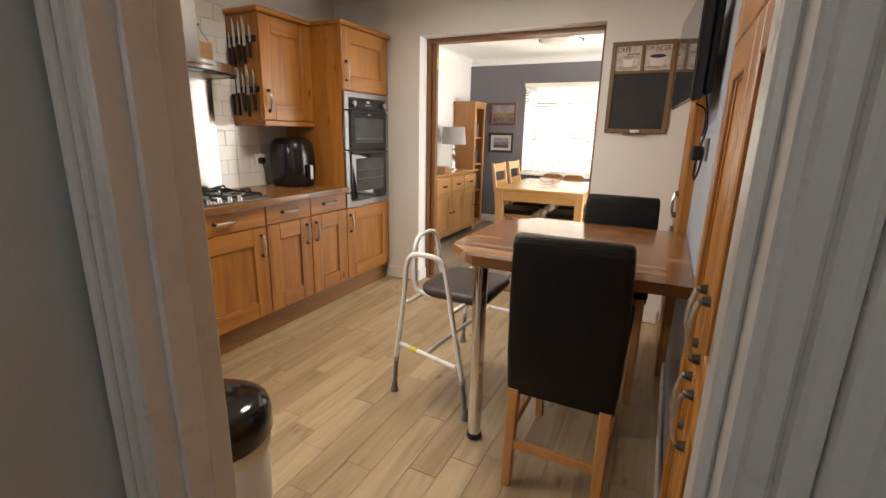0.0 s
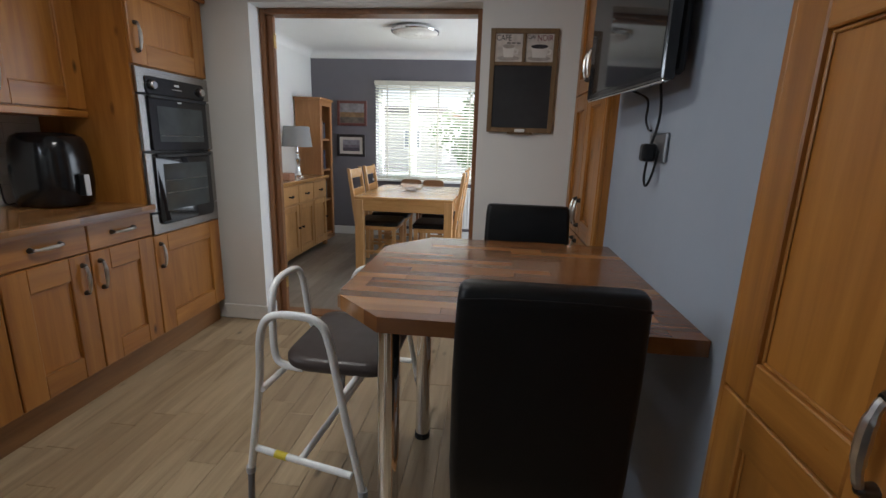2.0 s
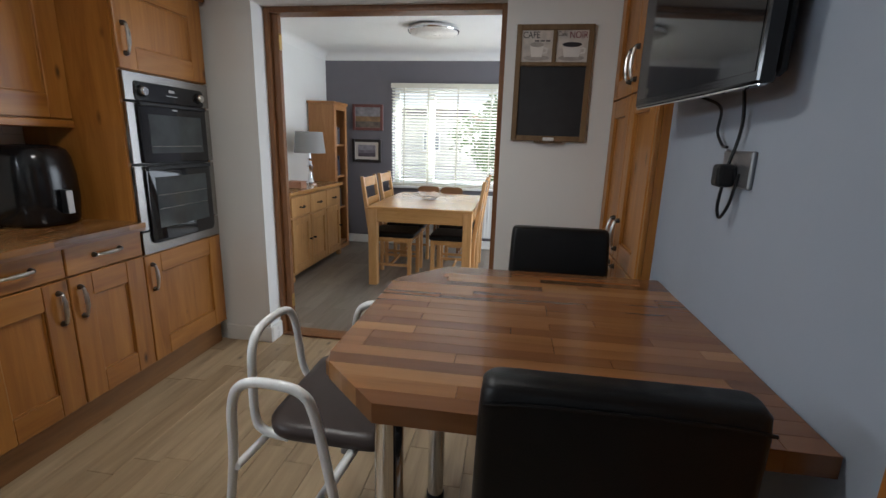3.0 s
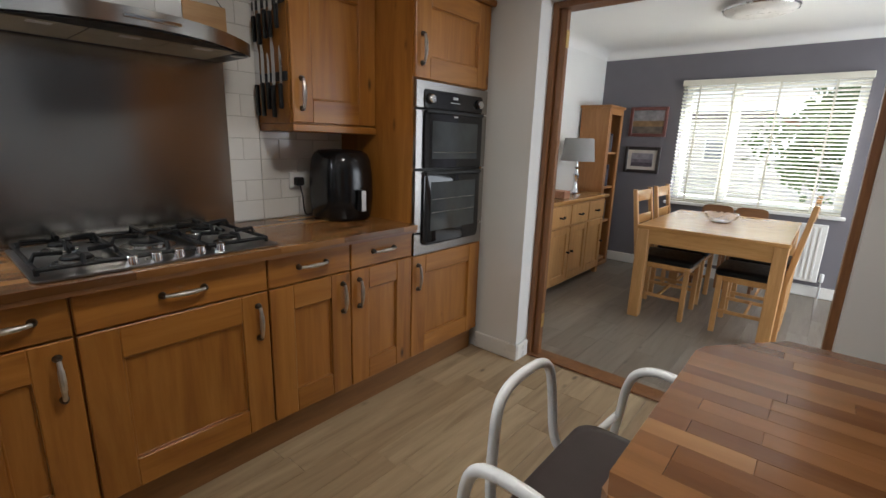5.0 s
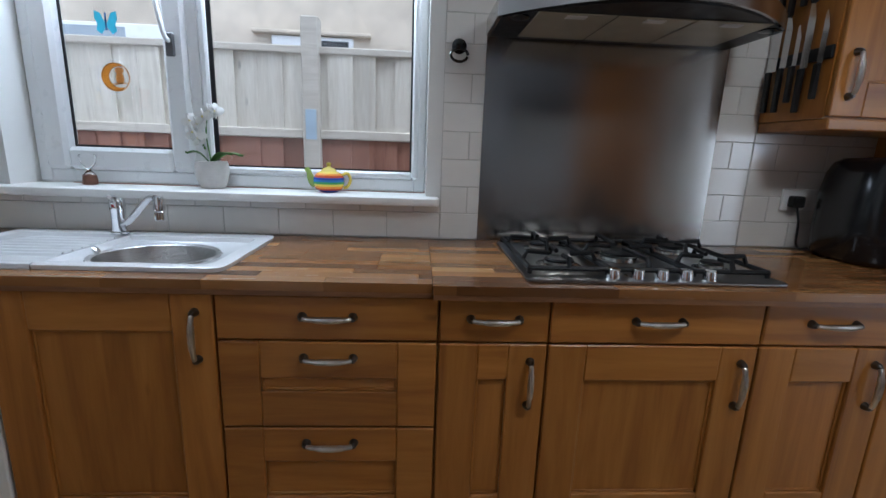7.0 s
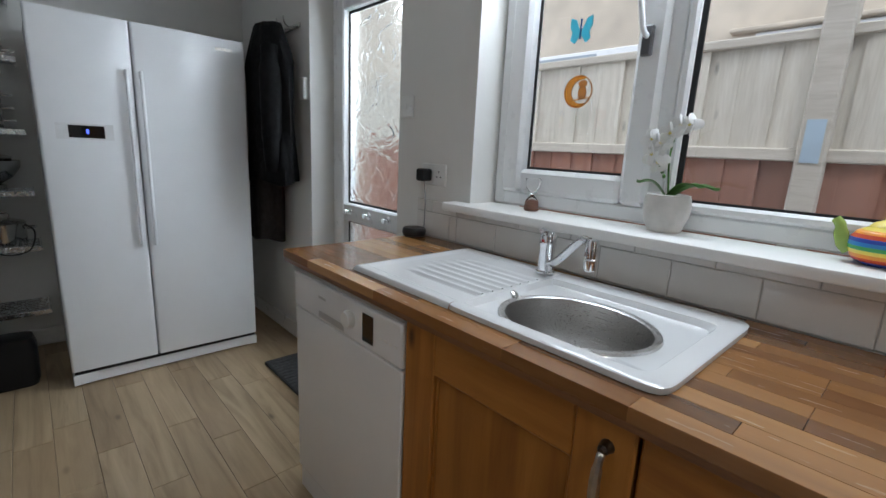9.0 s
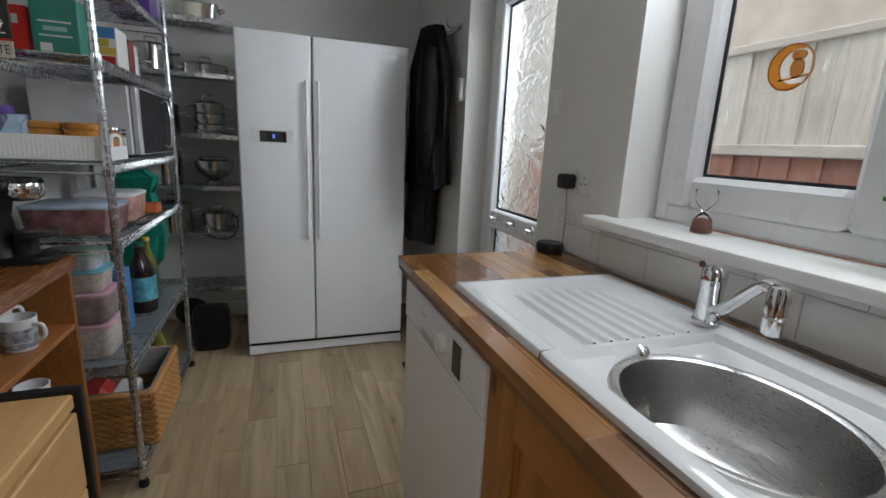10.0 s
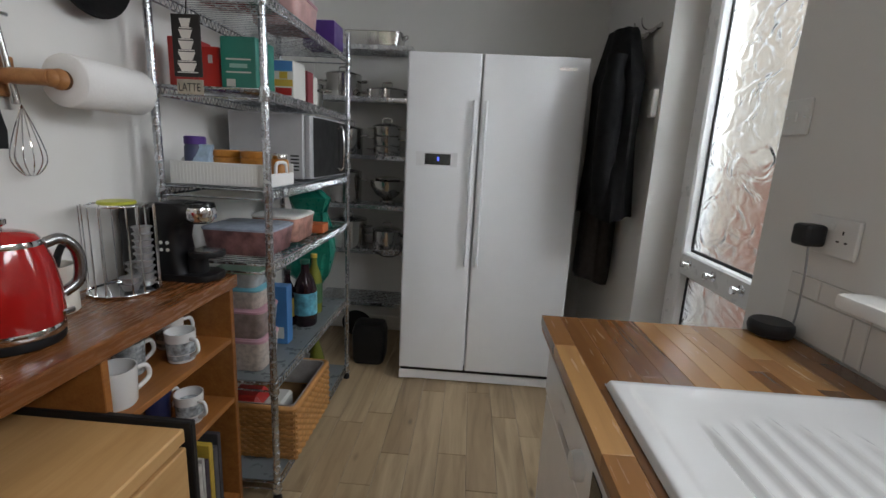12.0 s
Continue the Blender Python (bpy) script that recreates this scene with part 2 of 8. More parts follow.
sink_white = plain("sink_ceramic", (0.66, 0.66, 0.655), 0.05, vary=0.02, bump_strength=0.0)
grey_rubber = plain("grey_rubber", (0.16, 0.16, 0.165), 0.7)
window_glass = glass("window_glass")
frosted = glass("rippled_glass", (0.95, 0.98, 0.97), 0.16, 0.5)
oven_glass = plain("oven_glass", (0.012, 0.012, 0.013), 0.05, vary=0.05, bump_strength=0.0)

# ---- building helpers ----
PLACED = {}


def thing(name, label, category, at=(0, 0, 0), group="", turn=0.0, kind=""):
    """An empty at the base of a thing; parts hang under it."""
    ob = new(name)
    m = pose(*at, 0, 0, turn)
    ob.matrix_basis = m
    ob.empty_display_size = 0.05
    PLACED[ob] = m
    return tagged(ob, label, category, group, kind)


def part(name, bm, mat, parent=None, label="", smooth=None, local=False):
    """One mesh object from a bmesh given in the world's metres (or in the thing's own, with local)."""
    me = bpy.data.meshes.new(name)
    bmesh.ops.recalc_face_normals(bm, faces=bm.faces)
    bm.to_mesh(me)
    bm.free()
    me.materials.append(mat)
    if smooth is not None:
        for p in me.polygons:
            p.use_smooth = True
        me.set_sharp_from_angle(angle=radians(smooth))
    ob = new(name, me)
    if parent is not None:
        ob.parent = parent
        PLACED[ob] = PLACED[parent]
        if not local:
            me.transform(PLACED[parent].inverted())
    else:
        PLACED[ob] = Matrix()
    if label:
        ob["label"] = label
    return ob


def box(x0, x1, y0, y1, z0, z1, bevel=0.0, bm=None, segments=1):
    out = bmesh.new() if bm is None else bm
    x0, x1 = sorted((x0, x1))
    y0, y1 = sorted((y0, y1))
    z0, z1 = sorted((z0, z1))
    one = bmesh.new() if bevel else out
    v = [one.verts.new(p) for p in ((x0, y0, z0), (x1, y0, z0), (x1, y1, z0), (x0, y1, z0), (x0, y0, z1), (x1, y0, z1), (x1, y1, z1), (x0, y1, z1))]
    for f in ((0, 3, 2, 1), (4, 5, 6, 7), (0, 1, 5, 4), (1, 2, 6, 5), (2, 3, 7, 6), (3, 0, 4, 7)):
        one.faces.new([v[i] for i in f])
    if bevel:
        bmesh.ops.bevel(one, geom=list(one.edges), offset=bevel, segments=segments, affect="EDGES", profile=0.5)
        merge(out, one)
    return out


def merge(out, one, m=None):
    """Adds one bmesh to another, at the pose m."""
    if m is not None:
        bmesh.ops.transform(one, matrix=m, verts=one.verts)
    names = {}
    for v in one.verts:
        names[v] = out.verts.new(v.co)
    for f in one.faces:
        try:
            out.faces.new([names[v] for v in f.verts])
        except ValueError:
            pass
    one.free()
    return out


def prism(points, z0, z1, bevel=0.0, bm=None):
    """An upright block over a polygon of (x, y)."""
    out = bmesh.new() if bm is None else bm
    one = bmesh.new()
    low, high = [one.verts.new((x, y, z0)) for x, y in points], [one.verts.new((x, y, z1)) for x, y in points]
    one.faces.new(low[::-1]), one.faces.new(high)
    n = len(points)
    for i in range(n):
        one.faces.new((low[i], low[(i + 1) % n], high[(i + 1) % n], high[i]))
    if bevel:
        bmesh.ops.bevel(one, geom=list(one.edges), offset=bevel, segments=2, affect="EDGES", profile=0.5)
    return merge(out, one)


def lathe(profile, at=(0, 0, 0), seg=24, bm=None, m=None, squash=(1, 1)):
    """A turned shape: profile of (radius, height) from bottom to top."""
    out = bmesh.new() if bm is None else bm
    one = bmesh.new()
    rings = []
    for r, h in profile:
        if r < 1e-5:
            rings.append([one.verts.new((0, 0, h))])
        else:
            rings.append([one.verts.new((r * squash[0] * math.cos(2 * math.pi * i / seg), r * squash[1] * math.sin(2 * math.pi * i / seg), h)) for i in range(seg)])
    for a, b in zip(rings, rings[1:]):
        for i in range(seg):
            j = (i + 1) % seg
            if len(a) == 1 and len(b) == 1:
                break
            if len(a) == 1:
                one.faces.new((a[0], b[j], b[i]))
            elif len(b) == 1:
                one.faces.new((a[i], a[j], b[0]))
            else:
                one.faces.new((a[i], a[j], b[j], b[i]))
    for ring, flip in ((rings[0], True), (rings[-1], False)):
        if len(ring) > 1:
            one.faces.new(ring[::-1] if flip else ring)
    return merge(out, one, (m if m is not None else Matrix.Translation(at)))


def rod(a, b, r, r2=None, seg=12, bm=None):
    """A straight round bar from a to b."""
    a, b = Vector(a), Vector(b)
    d = b - a
    m = Matrix.Translation(a) @ d.to_track_quat("Z", "Y").to_matrix().to_4x4()
    return lathe([(r, 0), (r if r2 is None else r2, d.length)], seg=seg, bm=bm, m=m)


def smooth_line(points, steps=6):
    """A curve through the points (Catmull-Rom)."""
    p = [Vector(q) for q in points]
    p = [2 * p[0] - p[1]] + p + [2 * p[-1] - p[-2]]
    out = []
    for i in range(1, len(p) - 2):
        for k in range(steps):
            t = k / steps
            a, b, c, d = p[i - 1], p[i], p[i + 1], p[i + 2]
            out.append(0.5 * ((2 * b) + (c - a) * t + (2 * a - 5 * b + 4 * c - d) * t * t + (3 * b - a - 3 * c + d) * t ** 3))
    out.append(p[-2])
    return out


def tube(points, r, seg=8, steps=6, bm=None, closed=False, radii=None):
    """A round bar along a smooth line; steps 0: straight from point to point."""
    line = smooth_line(points, steps) if steps else [Vector(q) for q in points]
    out = bmesh.new() if bm is None else bm
    one = bmesh.new()
    rings, up = [], None
    n = len(line)
    for i, q in enumerate(line):
        if closed:
            d = (line[(i + 1) % n] - line[i - 1]).normalized()
        else:
            d = (line[min(i + 1, n - 1)] - line[max(i - 1, 0)]).normalized()
        if up is None:
            up = d.orthogonal().normalized()
        up = (up - d * up.dot(d)).normalized()
        side = d.cross(up)
        k = r if radii is None else radii[min(len(radii) - 1, int(i * len(radii) / n))]
        rings.append([one.verts.new(q + k * (math.cos(2 * math.pi * j / seg) * up + math.sin(2 * math.pi * j / seg) * side)) for j in range(seg)])
    pairs = list(zip(rings, rings[1:])) + ([(rings[-1], rings[0])] if closed else [])
    for a, b in pairs:
        for j in range(seg):
            one.faces.new((a[j], a[(j + 1) % seg], b[(j + 1) % seg], b[j]))
    if not closed:
        one.faces.new(rings[0][::-1]), one.faces.new(rings[-1])
    return merge(out, one)


def rounded(w, d, r, n=4, cx=0.0, cy=0.0):
    """The outline of a rectangle with round corners."""
    pts = []
    for sx, sy, a in ((1, 1, 0), (-1, 1, 90), (-1, -1, 180), (1, -1, 270)):
        for i in range(n + 1):
            t = radians(a + 90 * i / n)
            pts.append((cx + sx * (w / 2 - r) + r * math.cos(t), cy + sy * (d / 2 - r) + r * math.sin(t)))
    return pts


def loft(sections, bm=None, cap=True):
    """A skin over closed outlines of equal point counts."""
    out = bmesh.new() if bm is None else bm
    rings = [[out.verts.new(p) for p in s] for s in sections]
    for a, b in zip(rings, rings[1:]):
        for i in range(len(a)):
            j = (i + 1) % len(a)
            out.faces.new((a[i], a[j], b[j], b[i]))
    if cap:
        out.faces.new(rings[0][::-1]), out.faces.new(rings[-1])
    return out


def setting(name, bm, mat, label="", smooth=None):
    return tagged(part(name, bm, mat, None, label, smooth), kind="structure")

# ---- walls, floors, ceilings ----
XW, XG, XE = -2.30, -0.42, 0.62          # west wall, galley's east wall, blue wall
YS, YD, YN, YN2, YF = -2.62, 0.50, 3.53, 3.80, 6.62  # back wall, hall door wall, dining opening, dining far wall
HK, HD = 2.38, 2.36
WIN_Y0, WIN_Y1, WIN_Z0, WIN_Z1 = -0.34, 1.145, 1.07, 2.12
BD_Y0, BD_Y1, BD_Z1 = -1.62, -0.79, 2.10
OP_X0, OP_X1, OP_Z1 = -1.44, 0.0, 2.08

bm = box(XW - 0.3, XW, YS - 0.2, BD_Y0, 0, HK)
box(XW - 0.3, XW, BD_Y0, BD_Y1, BD_Z1, HK, bm=bm)
box(XW - 0.3, XW, BD_Y1, WIN_Y0, 0, HK, bm=bm)
box(XW - 0.3, XW, WIN_Y0, WIN_Y1, 0, WIN_Z0 - 0.032, bm=bm)
box(XW - 0.3, XW, WIN_Y0, WIN_Y1, WIN_Z1, HK, bm=bm)
box(XW - 0.3, XW, WIN_Y1, YN2, 0, HK, bm=bm)
setting("wall_west", bm, white_wall)
setting("wall_south", box(XW, XG + 0.12, YS - 0.2, YS, 0, HK), white_wall)
setting("wall_galley", box(XG, XG + 0.12, YS, YD + 0.07, 0, HK), white_wall)
bm = box(XG + 0.12, -0.225, YD - 0.05, YD + 0.07, 0, HK)
box(-0.225, 0.585, YD - 0.05, YD + 0.07, 2.04, HK, bm=bm)
box(0.585, 0.9, YD - 0.05, YD + 0.07, 0, HK, bm=bm)
setting("wall_hall", bm, white_wall)
bm = box(XE, XE + 0.15, 1.575, 2.70, 0, HK)
setting("wall_blue", bm, blue_wall)
setting("wall_east", box(XE + 0.62, XE + 0.74, YD - 0.05, YN2, 0, HK), white_wall)
bm = box(XW, OP_X0, YN, YN2, 0, HK)
box(OP_X0, OP_X1, YN, YN2, OP_Z1, HK, bm=bm)
box(OP_X1, XE + 0.62, YN, YN2, 0, HK, bm=bm)
bmesh.ops.bevel(bm, geom=[e for e in bm.edges if all(abs(v.co.y - YN) < 1e-4 and v.co.z <= OP_Z1 + 1e-4 for v in e.verts) and (all(abs(v.co.x - OP_X0) < 1e-4 for v in e.verts))], offset=0.02, segments=4, affect="EDGES", profile=0.5)
setting("wall_north", bm, white_wall)
# dining room
bm = box(XW - 0.3, XW, YN2, YF + 0.3, 0, HD)
setting("dining_wall_west", bm, white_wall)
DW_X0, DW_X1, DW_Z0, DW_Z1 = -1.44, 0.0, 0.78, 1.99
bm = box(XW, DW_X0, YF, YF + 0.3, 0, HD)
box(DW_X0, DW_X1, YF, YF + 0.3, 0, DW_Z0, bm=bm)
box(DW_X0, DW_X1, YF, YF + 0.3, DW_Z1, HD, bm=bm)
box(DW_X1, 1.6, YF, YF + 0.3, 0, HD, bm=bm)
setting("dining_wall_north", bm, grey_wall)
bm = box(1.6, 1.75, YN2, 4.1, 0, HD)
box(1.6, 1.75, 6.4, YF + 0.3, 0, HD, bm=bm)
box(1.6, 1.75, 4.1, 6.4, 0, 0.12, bm=bm)
box(1.6, 1.75, 4.1, 6.4, 2.12, HD, bm=bm)
setting("dining_wall_east", bm, white_wall)
setting("dining_wall_south", box(XE + 0.62, 1.6, YN, YN2, 0, HD), white_wall)
setting("dining_ceiling", box(XW - 0.3, 1.75, YN2, YF + 0.3, HD, HD + 0.15), ceiling_paint)
setting("ceiling", box(XW - 0.3, XE + 0.74, YS - 0.2, YN2, HK, HK + 0.15), ceiling_paint)
# coving of the dining room
bm = bmesh.new()
arc = [(0.0, 0.0)] + [(0.095 * (1 - math.sin(radians(a))), -0.085 * (1 - math.cos(radians(a)))) for a in range(0, 91, 15)] 
for x0, x1 in ((XW, 1.6),):
    rows = [[bm.verts.new((x, YF - d, HD + h)) for d, h in arc] for x in (x0, x1)]
    for i in range(len(arc)):
        bm.faces.new((rows[0][i], rows[0][(i + 1) % len(arc)], rows[1][(i + 1) % len(arc)], rows[1][i]))
rows = [[bm.verts.new((XW + d, y, HD + h)) for d, h in arc] for y in (YN2, YF)]
for i in range(len(arc)):
    bm.faces.new((rows[0][i], rows[0][(i + 1) % len(arc)], rows[1][(i + 1) % len(arc)], rows[1][i]))
setting("coving", bm, ceiling_paint, smooth=40)
# hall behind the camera
bm = box(-0.30, -0.29, -1.6, YD - 0.05, 0, HK)
box(1.1, 1.2, -1.6, YD - 0.05, 0, HK, bm=bm)
box(-0.30, -0.05, -1.7, -1.6, 0, HK, bm=bm)
box(0.85, 1.2, -1.7, -1.6, 0, HK, bm=bm)
box(-0.05, 0.85, -1.7, -1.6, 0, 1.35, bm=bm)
box(-0.05, 0.85, -1.7, -1.6, 1.95, HK, bm=bm)
setting("hall_walls", bm, hall_paint)
setting("hall_ceiling", box(-0.29, 1.1, -1.6, YD - 0.05, HK + 0.003, HK + 0.1), ceiling_paint)

# skirting boards
def skirting(points, name="baseboard", h=0.11, d=0.016):
    bm = bmesh.new()
    for (xa, ya), (xb, yb), (nx, ny) in points:
        box(min(xa, xb, xa + nx * d, xb + nx * d), max(xa, xb, xa + nx * d, xb + nx * d), min(ya, yb, ya + ny * d, yb + ny * d), max(ya, yb, ya + ny * d, yb + ny * d), 0.004, h, 0.005, bm)
    return setting(name, bm, gloss_white)


skirting([((-1.75, YN), (OP_X0 + 0.016, YN), (0, -1)), ((OP_X0, YN), (OP_X0, 3.655), (1, 0)), ((OP_X1, YN), (0.56, YN), (0, -1)), ((XE, 1.6), (XE, 2.69), (-1, 0))])
skirting([((XW, YN2), (XW, YF), (1, 0)), ((XW + 0.02, YF), (1.6, YF), (0, -1))], "baseboard_dining")
skirting([((XW, YS), (XW, BD_Y0), (1, 0)), ((XW + 0.02, YS), (XG, YS), (0, 1)), ((XG, YS), (XG, YD), (-1, 0))], "baseboard_galley")

# wooden frame and threshold of the dining opening
FY0, FY1 = 3.66, 3.775
fr = tagged(thing("opening_frame", "dark brown wooden frame of wide opening", "door frame", (-0.7, 3.7, 0)), kind="structure")
part("jamb", box(OP_X0, OP_X0 + 0.032, FY0, FY1, 0, OP_Z1, 0.003), trim_wood, fr)
part("jamb", box(OP_X1 - 0.032, OP_X1, FY0, FY1, 0, OP_Z1, 0.003), trim_wood, fr)
part("head", box(OP_X0 + 0.032, OP_X1 - 0.032, FY0, FY1, OP_Z1 - 0.032, OP_Z1, 0.003), trim_wood, fr)
part("stop", box(OP_X0 + 0.032, OP_X0 + 0.075, FY0 + 0.03, FY0 + 0.07, 0, OP_Z1 - 0.034, 0.003), trim_wood, fr)
part("threshold", box(OP_X0, OP_X1, FY0 - 0.01, FY1, 0.004, 0.016, 0.004), trim_wood, fr)
hinge = plain("brass", (0.55, 0.36, 0.13), 0.3, 1.0)
for z in (0.2, 1.85):
    part("hinge", box(OP_X0 + 0.076, OP_X0 + 0.08, FY0 + 0.032, FY0 + 0.062, z, z + 0.09), hinge, fr)

# ---- fitted kitchen along the west wall ----
XC = -1.72  # door fronts


def fit_box(face, u0, u1, d0, d1, z0, z1, bevel=0.0, bm=None):
    """A block on a cabinet front: u along the wall, d out of the front; face: (x of the front, +1 or -1 as it looks east or west)."""
    xf, s = face
    return box(xf + s * d0, xf + s * d1, u0, u1, z0, z1, bevel, bm)


def rail_mat(mat):
    return oak_h if mat is oak else mat


def panel_front(name, face, u0, u1, z0, z1, parent, mat=None, stile=0.105, plain_front=False):
    """A framed door with a sunk panel, or a plain drawer front with eased edges."""
    mat = mat or oak
    u0, u1, z0, z1 = u0 + 0.0012, u1 - 0.0012, z0 + 0.001, z1 - 0.001
    if plain_front:
        return part(name, fit_box(face, u0, u1, -0.02, 0.0, z0, z1, 0.004), mat, parent)
    door = part(name, fit_box(face, u0 + stile - 0.004, u1 - stile + 0.004, -0.0195, -0.0145, z0 + stile - 0.004, z1 - stile + 0.004), mat, parent)
    part("stile", fit_box(face, u0, u0 + stile, -0.02, 0.0, z0, z1, 0.0035), mat, door)
    part("stile", fit_box(face, u1 - stile, u1, -0.02, 0.0, z0, z1, 0.0035), mat, door)
    part("rail", fit_box(face, u0 + stile, u1 - stile, -0.02, -0.0005, z1 - stile, z1, 0.003), rail_mat(mat), door)
    part("rail", fit_box(face, u0 + stile, u1 - stile, -0.02, -0.0005, z0, z0 + stile, 0.003), rail_mat(mat), door)
    bead = bmesh.new()
    a0, a1, b0, b1 = u0 + stile, u1 - stile, z0 + stile, z1 - stile
    for q in ((a0, a0 + 0.007, b0, b1), (a1 - 0.007, a1, b0, b1), (a0, a1, b0, b0 + 0.007), (a0, a1, b1 - 0.007, b1)):
        fit_box(face, q[0], q[1], -0.0147, -0.0095, q[2], q[3], 0.002, bead)
    part("bead", bead, mat, door)
    return door


def bar_handle(face, u, z, parent, upright=True, length=0.130, mat=None):
    """A bowed pewter bar on two round feet."""
    xf, s = face
    bm = bmesh.new()
    h = length / 2

    def at(k, d):
        return (xf + s * d, u, z + k) if upright else (xf + s * d, u + k, z)
    tube([at(-h, 0.012), at(-h * 0.85, 0.021), at(-h * 0.4, 0.027), at(0, 0.028), at(h * 0.4, 0.027), at(h * 0.85, 0.021), at(h, 0.012)], 0.005, 8, 4, bm, radii=[0.0058, 0.0068, 0.0088, 0.0094, 0.0088, 0.0068, 0.0058])
    bar_faces = len(bm.faces)
    for k in (-h, h):
        rod(at(k, 0.0), at(k, 0.016), 0.0125, 0.009, 12, bm)
        rod(at(k, 0.012), at(k, 0.022), 0.010, 0.005, 10, bm)
    ob = part("handle", bm, mat or pewter, parent, "bowed pewter handle with dark ends", 40)
    ob.data.materials.append(dark_pewter)
    for poly in list(ob.data.polygons)[bar_faces:]:
        poly.material_index = 1
    return ob


WF = (XC, 1)
CARC = XC - 0.021


def base_unit(name, label, y0, y1, fronts, top=0.868):
    u = thing(name, label, "kitchen cabinet", ((XW + XC) / 2, (y0 + y1) / 2, 0), "base cabinets")
    part("body", box(XW + 0.005, CARC, y0 + 0.001, y1 - 0.001, 0.15, top), oak, u)
    for f in fronts:
        kind, a, b, z0, z1, handle = f
        d = panel_front("drawer" if kind != "door" else "door", WF, a, b, z0, z1, u, oak if kind == "door" else oak_h, plain_front=kind == "plain")
        if handle == "level":
            bar_handle(WF, (a + b) / 2, (z0 + z1) / 2 + (0.045 if kind == "deep" else 0.005), d, False)
        elif handle == "low":
            bar_handle(WF, (a + b) / 2, z1 - 0.045, d, False)
        elif handle == "left":
            bar_handle(WF, a + 0.045, z1 - 0.115, d)
        elif handle == "right":
            bar_handle(WF, b - 0.045, z1 - 0.115, d)
    return u


G = 0.002
Z0, ZG, ZD, ZT = 0.158, 0.740, 0.485, 0.866
base_unit("sink_cabinet", "oak sink cabinet with full height framed door", 0.03, 0.60, [("door", 0.03 + G, 0.60 - G, Z0, ZT, "right")], 0.74)
base_unit("drawer_cabinet", "oak three drawer base cabinet with pewter handles", 0.60, 1.18, [
    ("plain", 0.60 + G, 1.18 - G, ZG + G, ZT, "level"), ("deep", 0.60 + G, 1.18 - G, ZD + G, ZG - G, "low"), ("deep", 0.60 + G, 1.18 - G, Z0, ZD - G, "low")])
base_unit("narrow_cabinet", "narrow oak base cabinet with drawer over door", 1.18, 1.48, [("plain", 1.18 + G, 1.48 - G, ZG + G, ZT, "level"), ("door", 1.18 + G, 1.48 - G, Z0, ZG - G, "right")])
base_unit("hob_cabinet", "wide oak base cabinet beneath gas hob", 1.48, 2.08, [("plain", 1.48 + G, 2.08 - G, ZG + G, ZT, "level"), ("door", 1.48 + G, 2.08 - G, Z0, ZG - G, "right")])
base_unit("double_cabinet", "oak base cabinet with two drawers over two doors", 2.08, 2.88, [
    ("plain", 2.08 + G, 2.48 - G, ZG + G, ZT, "level"), ("plain", 2.48 + G, 2.88 - G, ZG + G, ZT, "level"),
    ("door", 2.08 + G, 2.48 - G, Z0, ZG - G, "right"), ("door", 2.48 + G, 2.88 - G, Z0, ZG - G, "left")])
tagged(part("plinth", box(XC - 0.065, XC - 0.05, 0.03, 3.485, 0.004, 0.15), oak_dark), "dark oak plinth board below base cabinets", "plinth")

# tall oven housing with the double oven
ov = thing("oven_housing", "tall oak oven housing cabinet with two doors", "tall cabinet", (-2.0, 3.18, 0))
TY0, TY1, OZ0, OZ1, TT = 2.88, 3.485, 0.735, 1.615, 2.06
part("side_panel", box(XW + 0.004, CARC, TY0, TY0 + 0.02, 0.15, TT), oak, ov)
part("side_panel", box(XW + 0.004, CARC, TY1 - 0.02, TY1, 0.15, TT), oak, ov)
part("lower_box", box(XW + 0.004, CARC, TY0 + 0.02, TY1 - 0.02, 0.15, OZ0), oak, ov)
part("upper_box", box(XW + 0.004, CARC, TY0 + 0.02, TY1 - 0.02, OZ1, TT), oak, ov)
part("back", box(XW + 0.004, XW + 0.02, TY0 + 0.02, TY1 - 0.02, OZ0, OZ1), oak, ov)
d = panel_front("door", WF, TY0 + G, TY1 - G, Z0, OZ0 - 0.004, ov)
bar_handle(WF, TY0 + 0.045, OZ0 - 0.12, d)
d = panel_front("door", WF, TY0 + G, TY1 - G, OZ1 + 0.006, TT - 0.002, ov)
bar_handle(WF, TY0 + 0.045, OZ1 + 0.14, d)
part("cornice", box(XW + 0.004, XC + 0.022, TY0 - 0.02, TY1 + 0.02, TT, TT + 0.035, 0.008), oak_h, ov)

# wall cabinet with knives on its side
WX = -2.0
wc = thing("wall_cabinet", "oak wall cabinet with framed door and cornice", "wall cabinet", (-2.15, 2.64, 1.36))
WY0, WY1, WZ0, WZ1 = 2.39, 2.88, 1.385, 2.06
part("body", box(XW + 0.004, WX - 0.021, WY0, WY1 - 0.002, WZ0, WZ1), oak, wc)
d = panel_front("door", (WX, 1), WY0 + 0.002, WY1 - 0.004, WZ0 + 0.004, WZ1 - 0.004, wc)
bar_handle((WX, 1), WY0 + 0.05, WZ0 + 0.13, d)
part("cornice", box(XW + 0.004, WX + 0.022, WY0 - 0.022, WY1 - 0.022, WZ1, WZ1 + 0.035, 0.008), oak_h, wc)
part("light_rail", box(XW + 0.004, WX + 0.004, WY0, WY1 - 0.002, WZ0 - 0.036, WZ0 - 0.001, 0.004), oak_h, wc)

